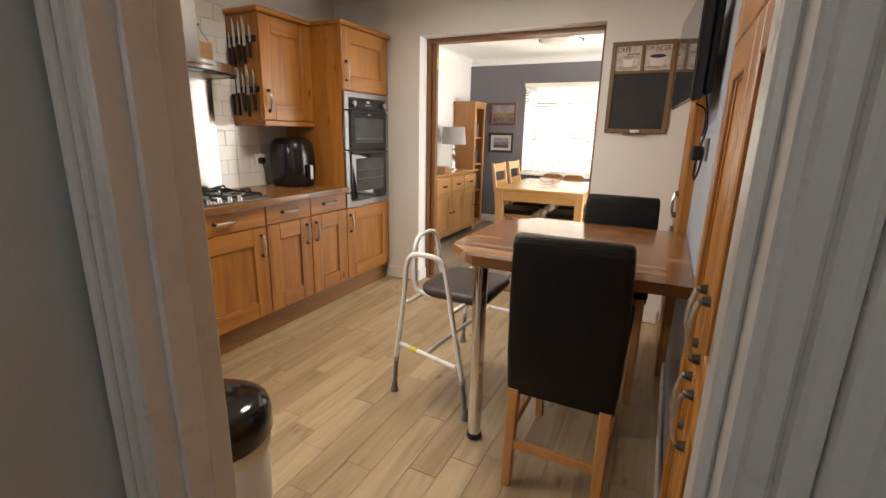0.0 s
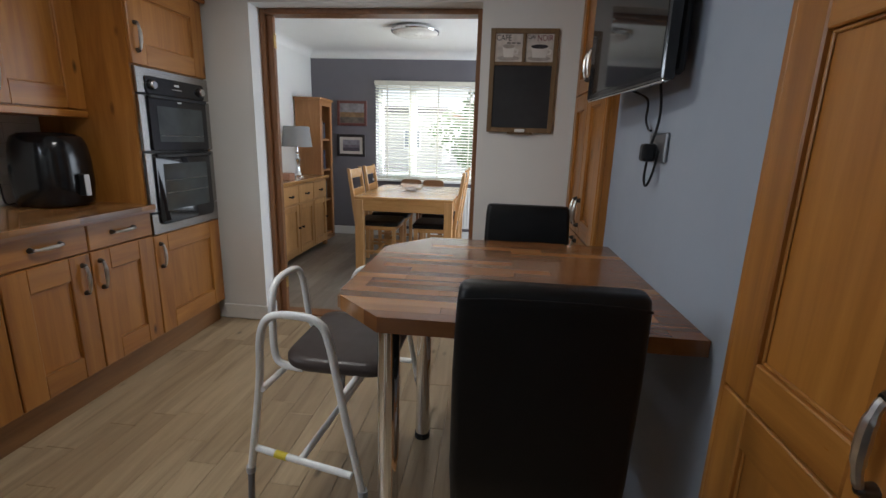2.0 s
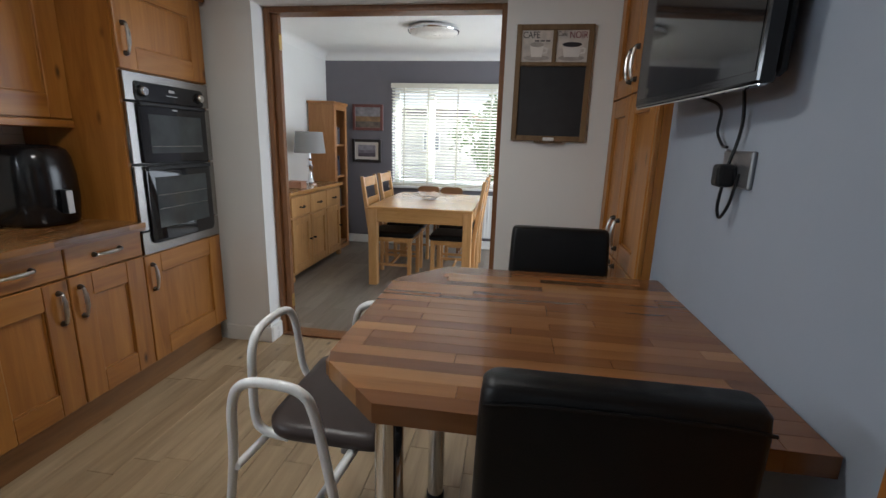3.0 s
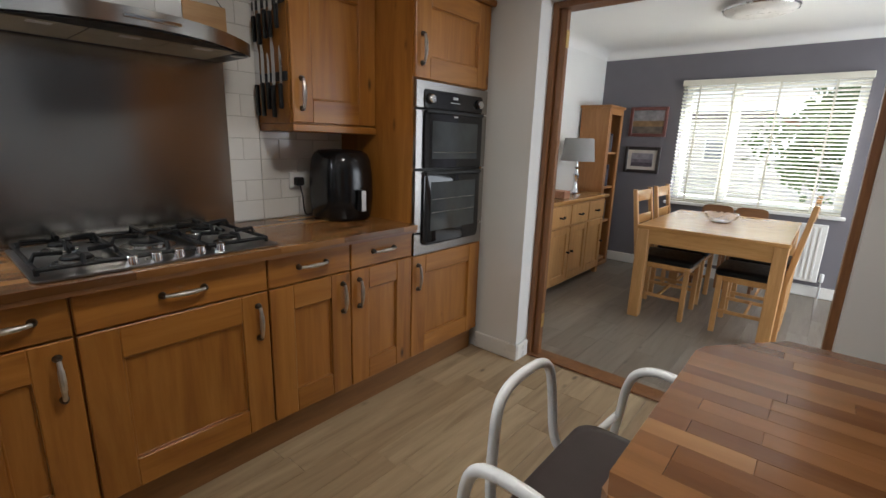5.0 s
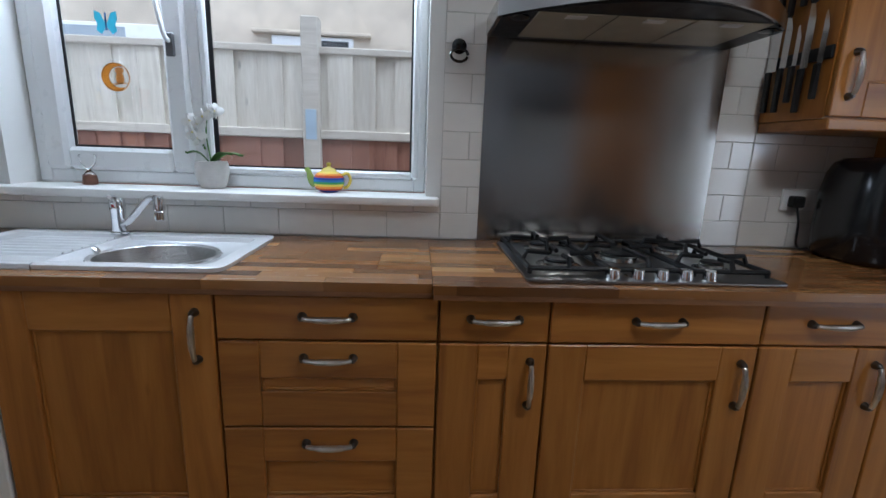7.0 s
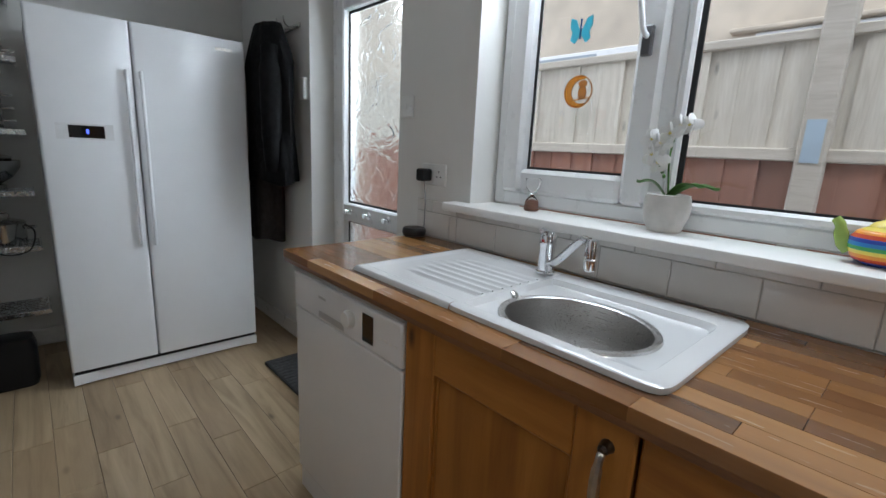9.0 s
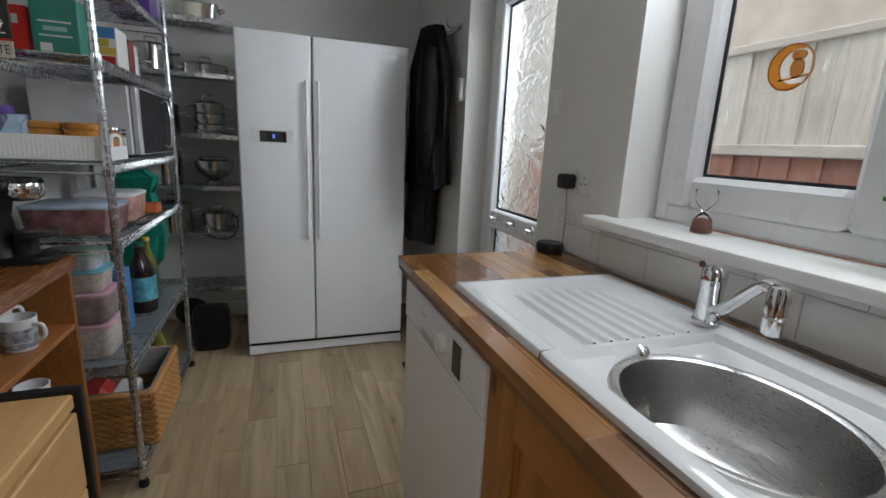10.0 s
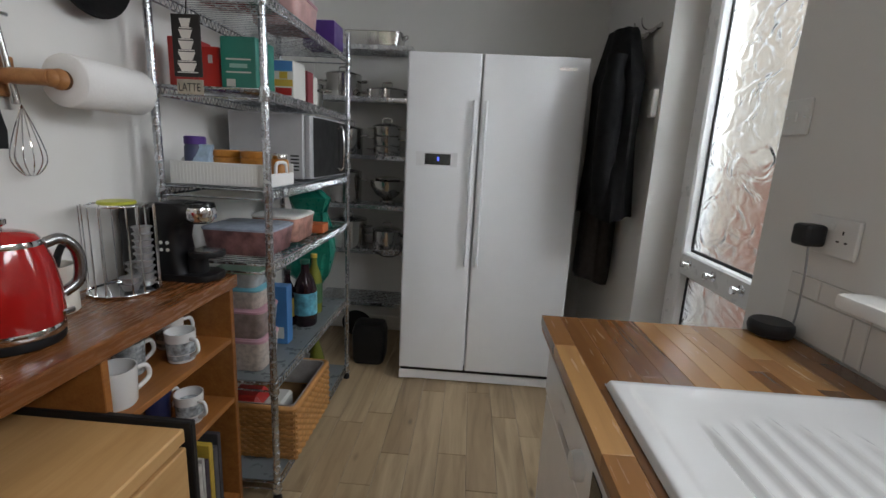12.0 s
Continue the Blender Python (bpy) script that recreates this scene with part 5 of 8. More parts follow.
# ---- pedal bin by the hall door ----
bn = thing("kitchen_bin", "white kitchen bin with glossy black lid", "bin", (-0.61, 0.83, 0))
part("body", lathe([(0.125, 0.004), (0.135, 0.012), (0.145, 0.43), (0.14, 0.446)], (-0.61, 0.83, 0), 32), white_plastic, bn, smooth=40)
part("liner", lathe([(0.1465, 0.405), (0.149, 0.41), (0.150, 0.436), (0.147, 0.444)], (-0.61, 0.83, 0), 32), plain("bin_liner", (0.62, 0.55, 0.38), 0.5, vary=0.15, scale=30), bn, "cream bin liner edge", 40)
part("lid", lathe([(0.152, 0.445), (0.158, 0.455), (0.158, 0.515), (0.150, 0.542), (0.12, 0.562), (0.06, 0.572), (0, 0.574)], (-0.61, 0.83, 0), 32), black_gloss, bn, "glossy black domed lid", 40)

# ---- ceiling lamp of the kitchen ----
def ceiling_light(x, y, z, r, mat):
    c = thing("ceiling_light", "round flush ceiling light with pale glass dish", "ceiling light", (x, y, z), "ceiling lights")
    part("rim", lathe([(r * 0.7, z - 0.001), (r * 0.98, z - 0.02), (r, z - 0.04), (r * 0.97, z - 0.05), (r * 0.93, z - 0.05)], (x, y, 0), 40), chrome, c, smooth=40)
    part("dish", lathe([(r * 0.94, z - 0.048), (r * 0.9, z - 0.062), (r * 0.6, z - 0.082), (r * 0.3, z - 0.09), (0, z - 0.092)], (x, y, 0), 40), mat, c, "pale glass dish", 60)


ceiling_light(-0.75, 2.15, HK, 0.20, glow("lit_dish", (1.0, 0.86, 0.68), 2.5))

# ---- kitchen window ----
gasket = plain("gasket", (0.012, 0.012, 0.013), 0.6)


def pane_frame(name, x0, x1, y0, y1, z0, z1, w, parent, mat=None, bevel=0.006):
    """A rectangular frame in a west wall, as four bars in one moulding."""
    bm = bmesh.new()
    box(x0, x1, y0, y0 + w, z0, z1, bevel, bm)
    box(x0, x1, y1 - w, y1, z0, z1, bevel, bm)
    box(x0, x1, y0 + w - 0.003, y1 - w + 0.003, z0, z0 + w, bevel, bm)
    box(x0, x1, y0 + w - 0.003, y1 - w + 0.003, z1 - w, z1, bevel, bm)
    return part(name, bm, mat or upvc, parent)


w1 = tagged(thing("window_1", "white plastic kitchen window with opening sash", "window", (-2.45, 0.40, WIN_Z0)), kind="structure")
FX0, FX1 = -2.50, -2.43
pane_frame("window_frame", FX0, FX1, WIN_Y0 + 0.002, WIN_Y1 - 0.002, WIN_Z0 + 0.002, WIN_Z1 - 0.002, 0.05, w1)
part("mullion", box(FX0, FX1 + 0.001, 0.245, 0.298, WIN_Z0 + 0.05, WIN_Z1 - 0.05, 0.006), upvc, w1)
sash = pane_frame("sash", FX0 + 0.01, FX1 + 0.02, WIN_Y0 + 0.045, 0.255, WIN_Z0 + 0.052, WIN_Z1 - 0.05, 0.085, w1, bevel=0.014)
pane_frame("gasket", -2.4615, -2.456, -0.214, 0.174, 1.203, WIN_Z1 - 0.128, 0.012, sash, gasket, 0.0)
gp = part("pane", box(-2.466, -2.462, -0.208, 0.168, 1.21, WIN_Z1 - 0.135), window_glass, sash)
pane_frame("gasket", -2.4615, -2.456, 0.297, WIN_Y1 - 0.03, WIN_Z0 + 0.05, WIN_Z1 - 0.05, 0.036, w1, gasket, 0.0)
pane_frame("glazing_bead", FX1 - 0.01, FX1 + 0.0145, 0.299, WIN_Y1 - 0.030, WIN_Z0 + 0.053, WIN_Z1 - 0.053, 0.028, w1, bevel=0.008)
gp2 = part("pane", box(-2.466, -2.462, 0.302, WIN_Y1 - 0.034, WIN_Z0 + 0.06, WIN_Z1 - 0.06), window_glass, w1)
for g in (gp, gp2):
    g.visible_shadow = False
hd = part("handle", box(FX1 + 0.0285, FX1 + 0.045, 0.195, 0.225, 1.54, 1.62, 0.004), plain("handle_grey", (0.10, 0.10, 0.105), 0.35), w1, "grey window handle")
part("lever", tube([(FX1 + 0.040, 0.210, 1.59), (FX1 + 0.062, 0.208, 1.60), (FX1 + 0.068, 0.200, 1.64), (FX1 + 0.066, 0.185, 1.72)], 0.008, 8, 4), upvc, hd, smooth=60)
tagged(setting("window_sill", prism(rounded(0.21, 1.615, 0.018, 4, -2.328, 0.387), WIN_Z0 - 0.03, WIN_Z0, 0.008), sill_white, smooth=35), "white window sill board above sink")

# suncatchers on the glass
sc = thing("suncatcher", "amber crescent moon suncatcher on window pane", "suncatcher", (-2.458, -0.042, 1.466), "suncatchers")
SC = (-0.032, 1.468)


def disc(cy, cz, ry, rz, n=14):
    return [(cy + ry * math.cos(t / n * 6.2832), cz + rz * math.sin(t / n * 6.2832)) for t in range(n)]


outer = [(SC[0] + 0.050 * math.cos(radians(a)), SC[1] + 0.050 * math.sin(radians(a))) for a in range(60, 301, 15)]
inner = [(SC[0] + 0.014 + 0.038 * math.cos(radians(a)), SC[1] + 0.038 * math.sin(radians(a))) for a in range(290, 69, -15)]
amber_dark = glass("amber_dark", (0.62, 0.26, 0.06), 0.3)
for nm, pts, mt in (("moon", outer + inner, glass("amber", (0.85, 0.36, 0.05), 0.25)), ("owl_body", disc(SC[0] + 0.016, SC[1] - 0.004, 0.015, 0.022), amber_dark), ("owl_head", disc(SC[0] + 0.016, SC[1] + 0.024, 0.016, 0.011), amber_dark), ("branch", [(SC[0] - 0.02, SC[1] - 0.030), (SC[0] + 0.042, SC[1] - 0.022), (SC[0] + 0.042, SC[1] - 0.018), (SC[0] - 0.02, SC[1] - 0.025)], amber_dark)):
    bm = bmesh.new()
    a, b = [bm.verts.new((-2.460, p, q)) for p, q in pts], [bm.verts.new((-2.456, p, q)) for p, q in pts]
    for i in range(len(pts)):
        j = (i + 1) % len(pts)
        bm.faces.new((a[i], a[j], b[j], b[i]))
    bm.faces.new(a), bm.faces.new(b[::-1])
    bmesh.ops.recalc_face_normals(bm, faces=bm.faces)
    bmesh.ops.triangulate(bm, faces=[f for f in bm.faces if len(f.verts) > 4])
    part(nm, bm, mt, sc)
part("ring", tube([(-2.458, p, q) for p, q in disc(SC[0], SC[1], 0.050, 0.050, 28)], 0.0022, 6, 0, closed=True), amber_dark, sc)
bt = thing("suncatcher", "blue butterfly suncatcher on window pane", "suncatcher", (-2.458, -0.044, 1.657), "suncatchers")
for s in (-1, 1):
    pts = [(-0.044 + s * 0.003, 1.655), (-0.044 + s * 0.02, 1.69), (-0.044 + s * 0.038, 1.697), (-0.044 + s * 0.040, 1.67), (-0.044 + s * 0.03, 1.652), (-0.044 + s * 0.036, 1.63), (-0.044 + s * 0.02, 1.618), (-0.044 + s * 0.004, 1.64)]
    part("wing", loft([[(-2.460, p, q) for p, q in pts], [(-2.456, p, q) for p, q in pts]]), glass("butterfly_blue", (0.10, 0.65, 0.95), 0.3), bt)
part("body", rod((-2.456, -0.044, 1.63), (-2.456, -0.044, 1.69), 0.003, seg=8), plain("deep_blue", (0.01, 0.1, 0.3), 0.3), bt)

# ---- back door ----
bd = tagged(thing("door_1", "white half glazed back door with rippled glass", "door", (-2.46, -1.2, 0)), kind="structure")
pane_frame("door_frame", -2.53, -2.44, BD_Y0 + 0.002, BD_Y1 - 0.002, 0.0, BD_Z1 - 0.002, 0.05, bd)
L0, L1 = BD_Y0 + 0.054, BD_Y1 - 0.054
part("stile", box(-2.51, -2.425, L0, L0 + 0.085, 0.05, BD_Z1 - 0.055, 0.008), upvc, bd)
part("stile", box(-2.51, -2.425, L1 - 0.085, L1, 0.05, BD_Z1 - 0.055, 0.008), upvc, bd)
for z0, z1 in ((0.05, 0.18), (0.835, 0.935), (BD_Z1 - 0.14, BD_Z1 - 0.055)):
    part("rail", box(-2.509, -2.426, L0 + 0.083, L1 - 0.083, z0, z1, 0.008), upvc, bd)
for z0, z1 in ((0.18, 0.835), (0.935, BD_Z1 - 0.14)):
    pane_frame("gasket", -2.4688, -2.462, L0 + 0.078, L1 - 0.078, z0 - 0.004, z1 + 0.004, 0.016, bd, gasket, 0.0)
    g = part("pane", box(-2.475, -2.469, L0 + 0.08, L1 - 0.08, z0, z1), frosted, bd, "rippled glass pane")
    g.visible_shadow = False
for y in (-1.40, -1.21, -1.03):
    m = Matrix.Translation((-2.4262, y, 0.895)) @ Euler((0, radians(90), 0)).to_matrix().to_4x4()
    part("coat_knob", lathe([(0.020, 0), (0.020, 0.003), (0.008, 0.006), (0.007, 0.02), (0.013, 0.026), (0.013, 0.036), (0, 0.038)], seg=16, m=m), chrome, bd, smooth=40)
for z in (0.45, 1.75):
    part("hinge", rod((-2.43, L0 - 0.01, z), (-2.43, L0 - 0.01, z + 0.10), 0.009, seg=10), upvc, bd)

# ---- outside the kitchen window ----
fence_pale = wood("fence_pale", (0.46, 0.42, 0.35), (0.64, 0.60, 0.52), (0.74, 0.71, 0.64), "z", 0.85, knots=0.7, piece=0.07, grain=0.7)
fence_red = wood("fence_red", (0.22, 0.10, 0.07), (0.32, 0.155, 0.11), (0.40, 0.21, 0.15), "z", 0.85, piece=0.14)
fence_rail = wood("fence_rail", (0.42, 0.38, 0.32), (0.56, 0.52, 0.45), (0.66, 0.62, 0.56), "y", 0.85, piece=0.1)
FX = -3.75
fence = thing("garden_fence", "weathered timber fence with painted lower boards", "fence", (FX, 0, -0.15))
random.seed(3)
y = -3.4
up_mesh = lo_mesh = None
while y < 4.6:
    w = 0.15
    off = random.uniform(-0.004, 0.004)
    for nm, z0, z1, mt in (("board", 1.34, 1.83, fence_pale), ("lower_board", -0.15, 1.31, fence_red)):
        src = up_mesh if nm == "board" else lo_mesh
        if src is None:
            one = loft([[(0, 0, z), (0.012, 0.165, z), (-0.006, 0.165, z), (-0.010, 0, z)] for z in (z0, z1)])
            bmesh.ops.recalc_face_normals(one, faces=one.faces)
            src = bpy.data.meshes.new(nm)
            one.to_mesh(src)
            one.free()
            src.materials.append(mt)
            if nm == "board":
                up_mesh = src
            else:
                lo_mesh = src
        ob = new(nm, src)
        ob.parent = fence
        ob.matrix_basis = PLACED[fence].inverted() @ pose(FX + off, y, random.uniform(-0.006, 0.006), random.uniform(-0.3, 0.3), random.uniform(-0.5, 0.5))
    y += w
for z0, z1 in ((1.815, 1.86), (1.285, 1.345)):
    part("rail", box(FX - 0.03, FX + 0.035, -3.4, 4.7, z0, z1, 0.006), fence_rail, fence)
for y in (-2.1, 0.41, 2.9):
    part("post", box(FX - 0.04, FX + 0.07, y - 0.055, y + 0.055, -0.15, 2.03, 0.008), fence_rail, fence)
part("notice", box(FX + 0.071, FX + 0.074, 0.375, 0.445, 1.28, 1.47), plain("pale_blue_card", (0.45, 0.58, 0.70), 0.6), fence, "pale blue card on post")
render_wall = plain("pebbledash", (0.60, 0.52, 0.42), 0.95, vary=0.2, scale=3, bump_scale=55, bump_strength=0.9)
nh = thing("neighbour_house", "beige pebbledashed house wall beyond garden fence", "house", (-6.2, 0, -0.15))
part("wall", box(-6.6, -6.1, -9.0, 9, -0.15, 5.2), render_wall, nh)
wnd = part("window", box(-6.098, -6.06, -0.55, 0.35, 2.28, 2.42, 0.01), upvc, nh)
part("sill", box(-6.095, -6.0, -0.75, 0.55, 2.43, 2.47, 0.01), render_wall, wnd)
part("pane", box(-6.058, -6.05, -0.2, 0.3, 2.29, 2.38), black_gloss, wnd)
long_window = part("window", box(-6.098, -6.05, -3.7, -1.5, 2.27, 2.46, 0.01), upvc, nh, "long white window")
part("pane", box(-6.049, -6.045, -3.3, -2.1, 2.31, 2.42), plain("far_pane", (0.35, 0.40, 0.45), 0.1), long_window)
part("pipe", rod((-6.04, -8.0, 2.08), (-6.04, 3.0, 2.12), 0.04, seg=12), upvc, nh)
part("roof", box(-9.5, -5.8, -9.2, 9.2, 5.2, 5.4), black_plastic, nh)

# ---- dining window with venetian blind ----
w2 = tagged(thing("window_2", "white dining window behind venetian blind", "window", (-0.72, YF + 0.1, DW_Z0)), kind="structure")
YA, YB2 = YF + 0.12, YF + 0.18


def xz_frame(name, x0, x1, z0, z1, w, y0, y1, parent, mat=None):
    bm = bmesh.new()
    for q in ((x0, x0 + w, z0, z1), (x1 - w, x1, z0, z1), (x0 + w, x1 - w, z0, z0 + w), (x0 + w, x1 - w, z1 - w, z1)):
        box(q[0], q[1], y0, y1, q[2], q[3], 0.004, bm)
    return part(name, bm, mat or upvc, parent)


xz_frame("window_frame", DW_X0 + 0.002, DW_X1 - 0.002, DW_Z0 + 0.002, DW_Z1 - 0.002, 0.06, YA, YB2, w2)
for x in (-0.98,):
    part("mullion", box(x - 0.05, x + 0.05, YA - 0.001, YB2 + 0.001, DW_Z0 + 0.05, DW_Z1 - 0.05, 0.004), upvc, w2)
g = part("pane", box(DW_X0 + 0.05, DW_X1 - 0.05, YA + 0.025, YA + 0.029, DW_Z0 + 0.05, DW_Z1 - 0.05), window_glass, w2)
g.visible_shadow = False
part("window_sill", box(DW_X0 - 0.04, DW_X1 + 0.04, YF - 0.05, YA, DW_Z0 - 0.03, DW_Z0, 0.006), sill_white, w2)
bl = thing("venetian_blind", "cream venetian blind with open slats", "blind", (-0.72, YF - 0.02, DW_Z0))
slat_paint = plain("slat_cream", (0.74, 0.71, 0.60), 0.45, vary=0.03)
part("headrail", box(DW_X0 - 0.01, DW_X1 + 0.01, YF - 0.05, YF - 0.001, DW_Z1 - 0.03, DW_Z1 + 0.025, 0.004), slat_paint, bl)
one = box(DW_X0, DW_X1, -0.022, 0.022, -0.0014, 0.0014)
slat_me = bpy.data.meshes.new("slat")
bmesh.ops.recalc_face_normals(one, faces=one.faces)
one.to_mesh(slat_me)
one.free()
slat_me.materials.append(slat_paint)
N = 33
for i in range(N):
    ob = new("slat", slat_me)
    ob.parent = bl
    ob.matrix_basis = PLACED[bl].inverted() @ pose(0, YF - 0.028, DW_Z0 + 0.03 + (DW_Z1 - 0.05 - DW_Z0 - 0.03) * i / (N - 1), -16)
part("bottom_rail", box(DW_X0, DW_X1, YF - 0.05, YF - 0.006, DW_Z0 + 0.004, DW_Z0 + 0.02, 0.003), slat_paint, bl)
for x in (-1.28, -0.98, -0.62, -0.22):
    part("ladder_tape", box(x - 0.008, x + 0.008, YF - 0.053, YF - 0.0515, DW_Z0 + 0.01, DW_Z1 - 0.02), slat_paint, bl)

# ---- outside the dining window ----
ground = tagged(part("ground", box(-80, 80, 6.95, 160, -0.4, -0.25), plain("pale_paving", (0.32, 0.31, 0.29), 0.9, vary=0.2, scale=0.8)), "pale paved ground outside", kind="structure")
tagged(part("ground_side", box(-80, -2.62, -60, 6.95, -0.4, -0.25), plain("side_paving", (0.30, 0.29, 0.27), 0.9, vary=0.2, scale=0.8)), "paved side path ground", kind="structure")
brick_pale = plain("pale_house_render", (0.62, 0.60, 0.57), 0.9, vary=0.08, scale=0.5)
oh = thing("house", "pale rendered house across the street", "house", (-6, 33, -0.25))
part("wall", box(-16, -3.4, 32, 38, -0.25, 3.0), brick_pale, oh)
part("roof", prism([(-16.4, 31.6), (-3.0, 31.6), (-3.0, 38.4), (-16.4, 38.4)], 3.0, 3.5), plain("roof_tiles", (0.16, 0.15, 0.15), 0.9), oh)
for x in (-8.5, -5.5):
    wn2 = part("window", box(x - 0.6, x + 0.6, 31.95, 32.0, 0.7, 2.0), upvc, oh)
    part("pane", box(x - 0.5, x + 0.5, 31.93, 31.95, 0.8, 1.9), plain("street_pane", (0.25, 0.28, 0.31), 0.2), wn2)
tree = thing("tree", "leafy green tree across the street", "tree", (0.9, 15, -0.25))
part("trunk", rod((0.9, 15, -0.25), (0.9, 15.1, 1.6), 0.16, 0.09, 10), oak_dark, tree)
random.seed(11)
bm = bmesh.new()
for i in range(2600):
    a, b, r = random.uniform(0, 6.283), random.uniform(-1, 1), random.uniform(0.45, 1.0) ** 0.5
    lump = 1 + 0.22 * math.sin(3 * a + 2 * b) + 0.15 * math.sin(7 * a - 3 * b)
    c = Vector((0.9 + 2.3 * r * lump * math.cos(a) * math.sqrt(1 - b * b), 15 + 1.6 * r * math.sin(a) * math.sqrt(1 - b * b), 1.75 + 1.35 * r * b * lump))
    q = Euler((random.uniform(0, 6), random.uniform(0, 6), random.uniform(0, 6))).to_matrix()
    s = random.uniform(0.08, 0.19)
    bm.faces.new([bm.verts.new(c + q @ Vector(p) * s) for p in ((-1, 0, 0), (0, -0.6, 0.1), (1, 0, 0), (0, 0.6, 0.1))])
part("crown", bm, plain("tree_leaves", (0.085, 0.17, 0.04), 0.6, vary=0.4, scale=3), tree)
for x in (-1.2, 0.8, 2.4):
    part("limb", tube([(0.9, 15.05, 1.2), (0.9 + (x - 0.9) * 0.5, 15.05, 1.7), (x, 15.0, 2.1)], 0.05, 6, 3), oak_dark, tree)

# ---- hall doorway ----
dl = tagged(thing("door_lining", "white painted door lining and moulded architraves", "door frame", (0.18, YD, 0)), kind="structure")
JX0, JX1 = -0.20, 0.56
for s, x in ((-1, JX0), (1, JX1)):
    part("lining", box(x, x + s * 0.024, YD - 0.06, YD + 0.08, 0, 2.04, 0.002), gloss_white, dl)
    part("stop", box(x, x - s * 0.012, YD - 0.02, YD + 0.03, 0, 2.02, 0.003), gloss_white, dl)
    for yf, t in ((YD - 0.05, -1), (YD + 0.07, 1)):
        bm = box(x + s * 0.008, x + s * 0.03, yf, yf + t * 0.014, 0, 2.05, 0.004)
        box(x + s * 0.03, x + s * 0.052, yf, yf + t * 0.020, 0, 2.07, 0.007, bm, 2)
        box(x + s * 0.052, x + s * 0.078, yf, yf + t * 0.026, 0, 2.09, 0.006, bm, 2)
        if not (s == 1 and t == 1):
            part("architrave", bm, gloss_white, dl)
        else:
            bm.free()
part("head", box(JX0, JX1, YD - 0.06, YD + 0.08, 2.015, 2.04, 0.002), gloss_white, dl)
for yf, t in ((YD - 0.05, -1), (YD + 0.07, 1)):
    part("architrave_head", box(JX0 - 0.05, JX1 + 0.05, yf, yf + t * 0.02, 2.05, 2.11, 0.006), gloss_white, dl)

# ---- dining table and chairs ----
dt = thing("dining_table", "light oak dining table with square legs", "table", (-0.74, 5.6, 0))
DX0, DX1, DY0, DY1, DZ = -1.205, -0.245, 4.86, 6.15, 0.75
part("tabletop", box(DX0, DX1, DY0, DY1, DZ - 0.028, DZ, 0.006, segments=2), pine_x, dt)
for x in (DX0 + 0.005, DX1 - 0.085):
    for y in (DY0 + 0.005, DY1 - 0.085):
        part("leg", box(x, x + 0.08, y, y + 0.08, 0.003, DZ - 0.0285, 0.004), pine, dt)
for q in ((DX0 + 0.085, DX1 - 0.085, DY0 + 0.012, DY0 + 0.034), (DX0 + 0.085, DX1 - 0.085, DY1 - 0.034, DY1 - 0.012), (DX0 + 0.012, DX0 + 0.034, DY0 + 0.085, DY1 - 0.085), (DX1 - 0.034, DX1 - 0.012, DY0 + 0.085, DY1 - 0.085)):
    part("apron", box(*q, DZ - 0.14, DZ - 0.0285, 0.002), pine_x, dt)


def dining_chair():
    c = thing("dining_chair", "light oak dining chair with dark leather seat", "chair", (0, 0, 0), "chairs round the dining table")
    # own axes: the sitter looks along +y, back at y = -0.2
    for x in (-0.19, 0.19):
        bm = loft([[(x + a, -0.19 + b, 0.003) for a, b in rounded(0.036, 0.036, 0.004, 1)], [(x + a, -0.19 + b, 0.45) for a, b in rounded(0.038, 0.04, 0.004, 1)], [(x + a, -0.27 + b, 1.0) for a, b in rounded(0.034, 0.03, 0.004, 1)]])
        part("back_post", bm, pine, c, local=True)
        part("leg", box(x - 0.018, x + 0.018, 0.17, 0.206, 0.003, 0.43, 0.003), pine, c, local=True)
        part("stretcher", box(x - 0.01, x + 0.01, -0.17, 0.17, 0.16, 0.185, 0.002), pine, c, local=True)
    part("stretcher", box(-0.17, 0.17, -0.01, 0.01, 0.16, 0.182, 0.002), pine_x, c, local=True)
    part("top_rail", loft([[(x, -0.262 - 0.012 * math.cos(x / 0.19 * 1.57) + a, z + b) for a, b in ((-0.011, 0), (0.011, 0), (0.009, 0.09), (-0.013, 0.09))] for z in (0.90,) for x in (-0.19, -0.1, 0, 0.1, 0.19)]), pine_x, c, local=True)
    part("back_slat", box(-0.172, 0.172, -0.245, -0.228, 0.72, 0.80, 0.003), pine_x, c, local=True)
    part("seat_frame", box(-0.20, 0.20, -0.20, 0.21, 0.40, 0.44, 0.003), pine_x, c, local=True)
    sec = [[(x, y, z) for x, y in rounded(w, w + 0.01, 0.03, 4, 0, 0.01)] for z, w in ((0.4405, 0.40), (0.452, 0.42), (0.475, 0.42), (0.487, 0.39), (0.49, 0.30))]
    part("seat_pad", loft(sec), black_leather, c, "dark brown leather seat", 50, local=True)
    return c


dc = dining_chair()
places = [(-1.03, 5.20, -90), (-1.03, 5.75, -90), (-0.43, 5.18, 90), (-0.43, 5.75, 90)]
dc.matrix_basis = pose(places[0][0], places[0][1], 0, 0, 0, places[0][2])
for x, y, a in places[1:]:
    copy_thing(dc, pose(x, y, 0, 0, 0, a))


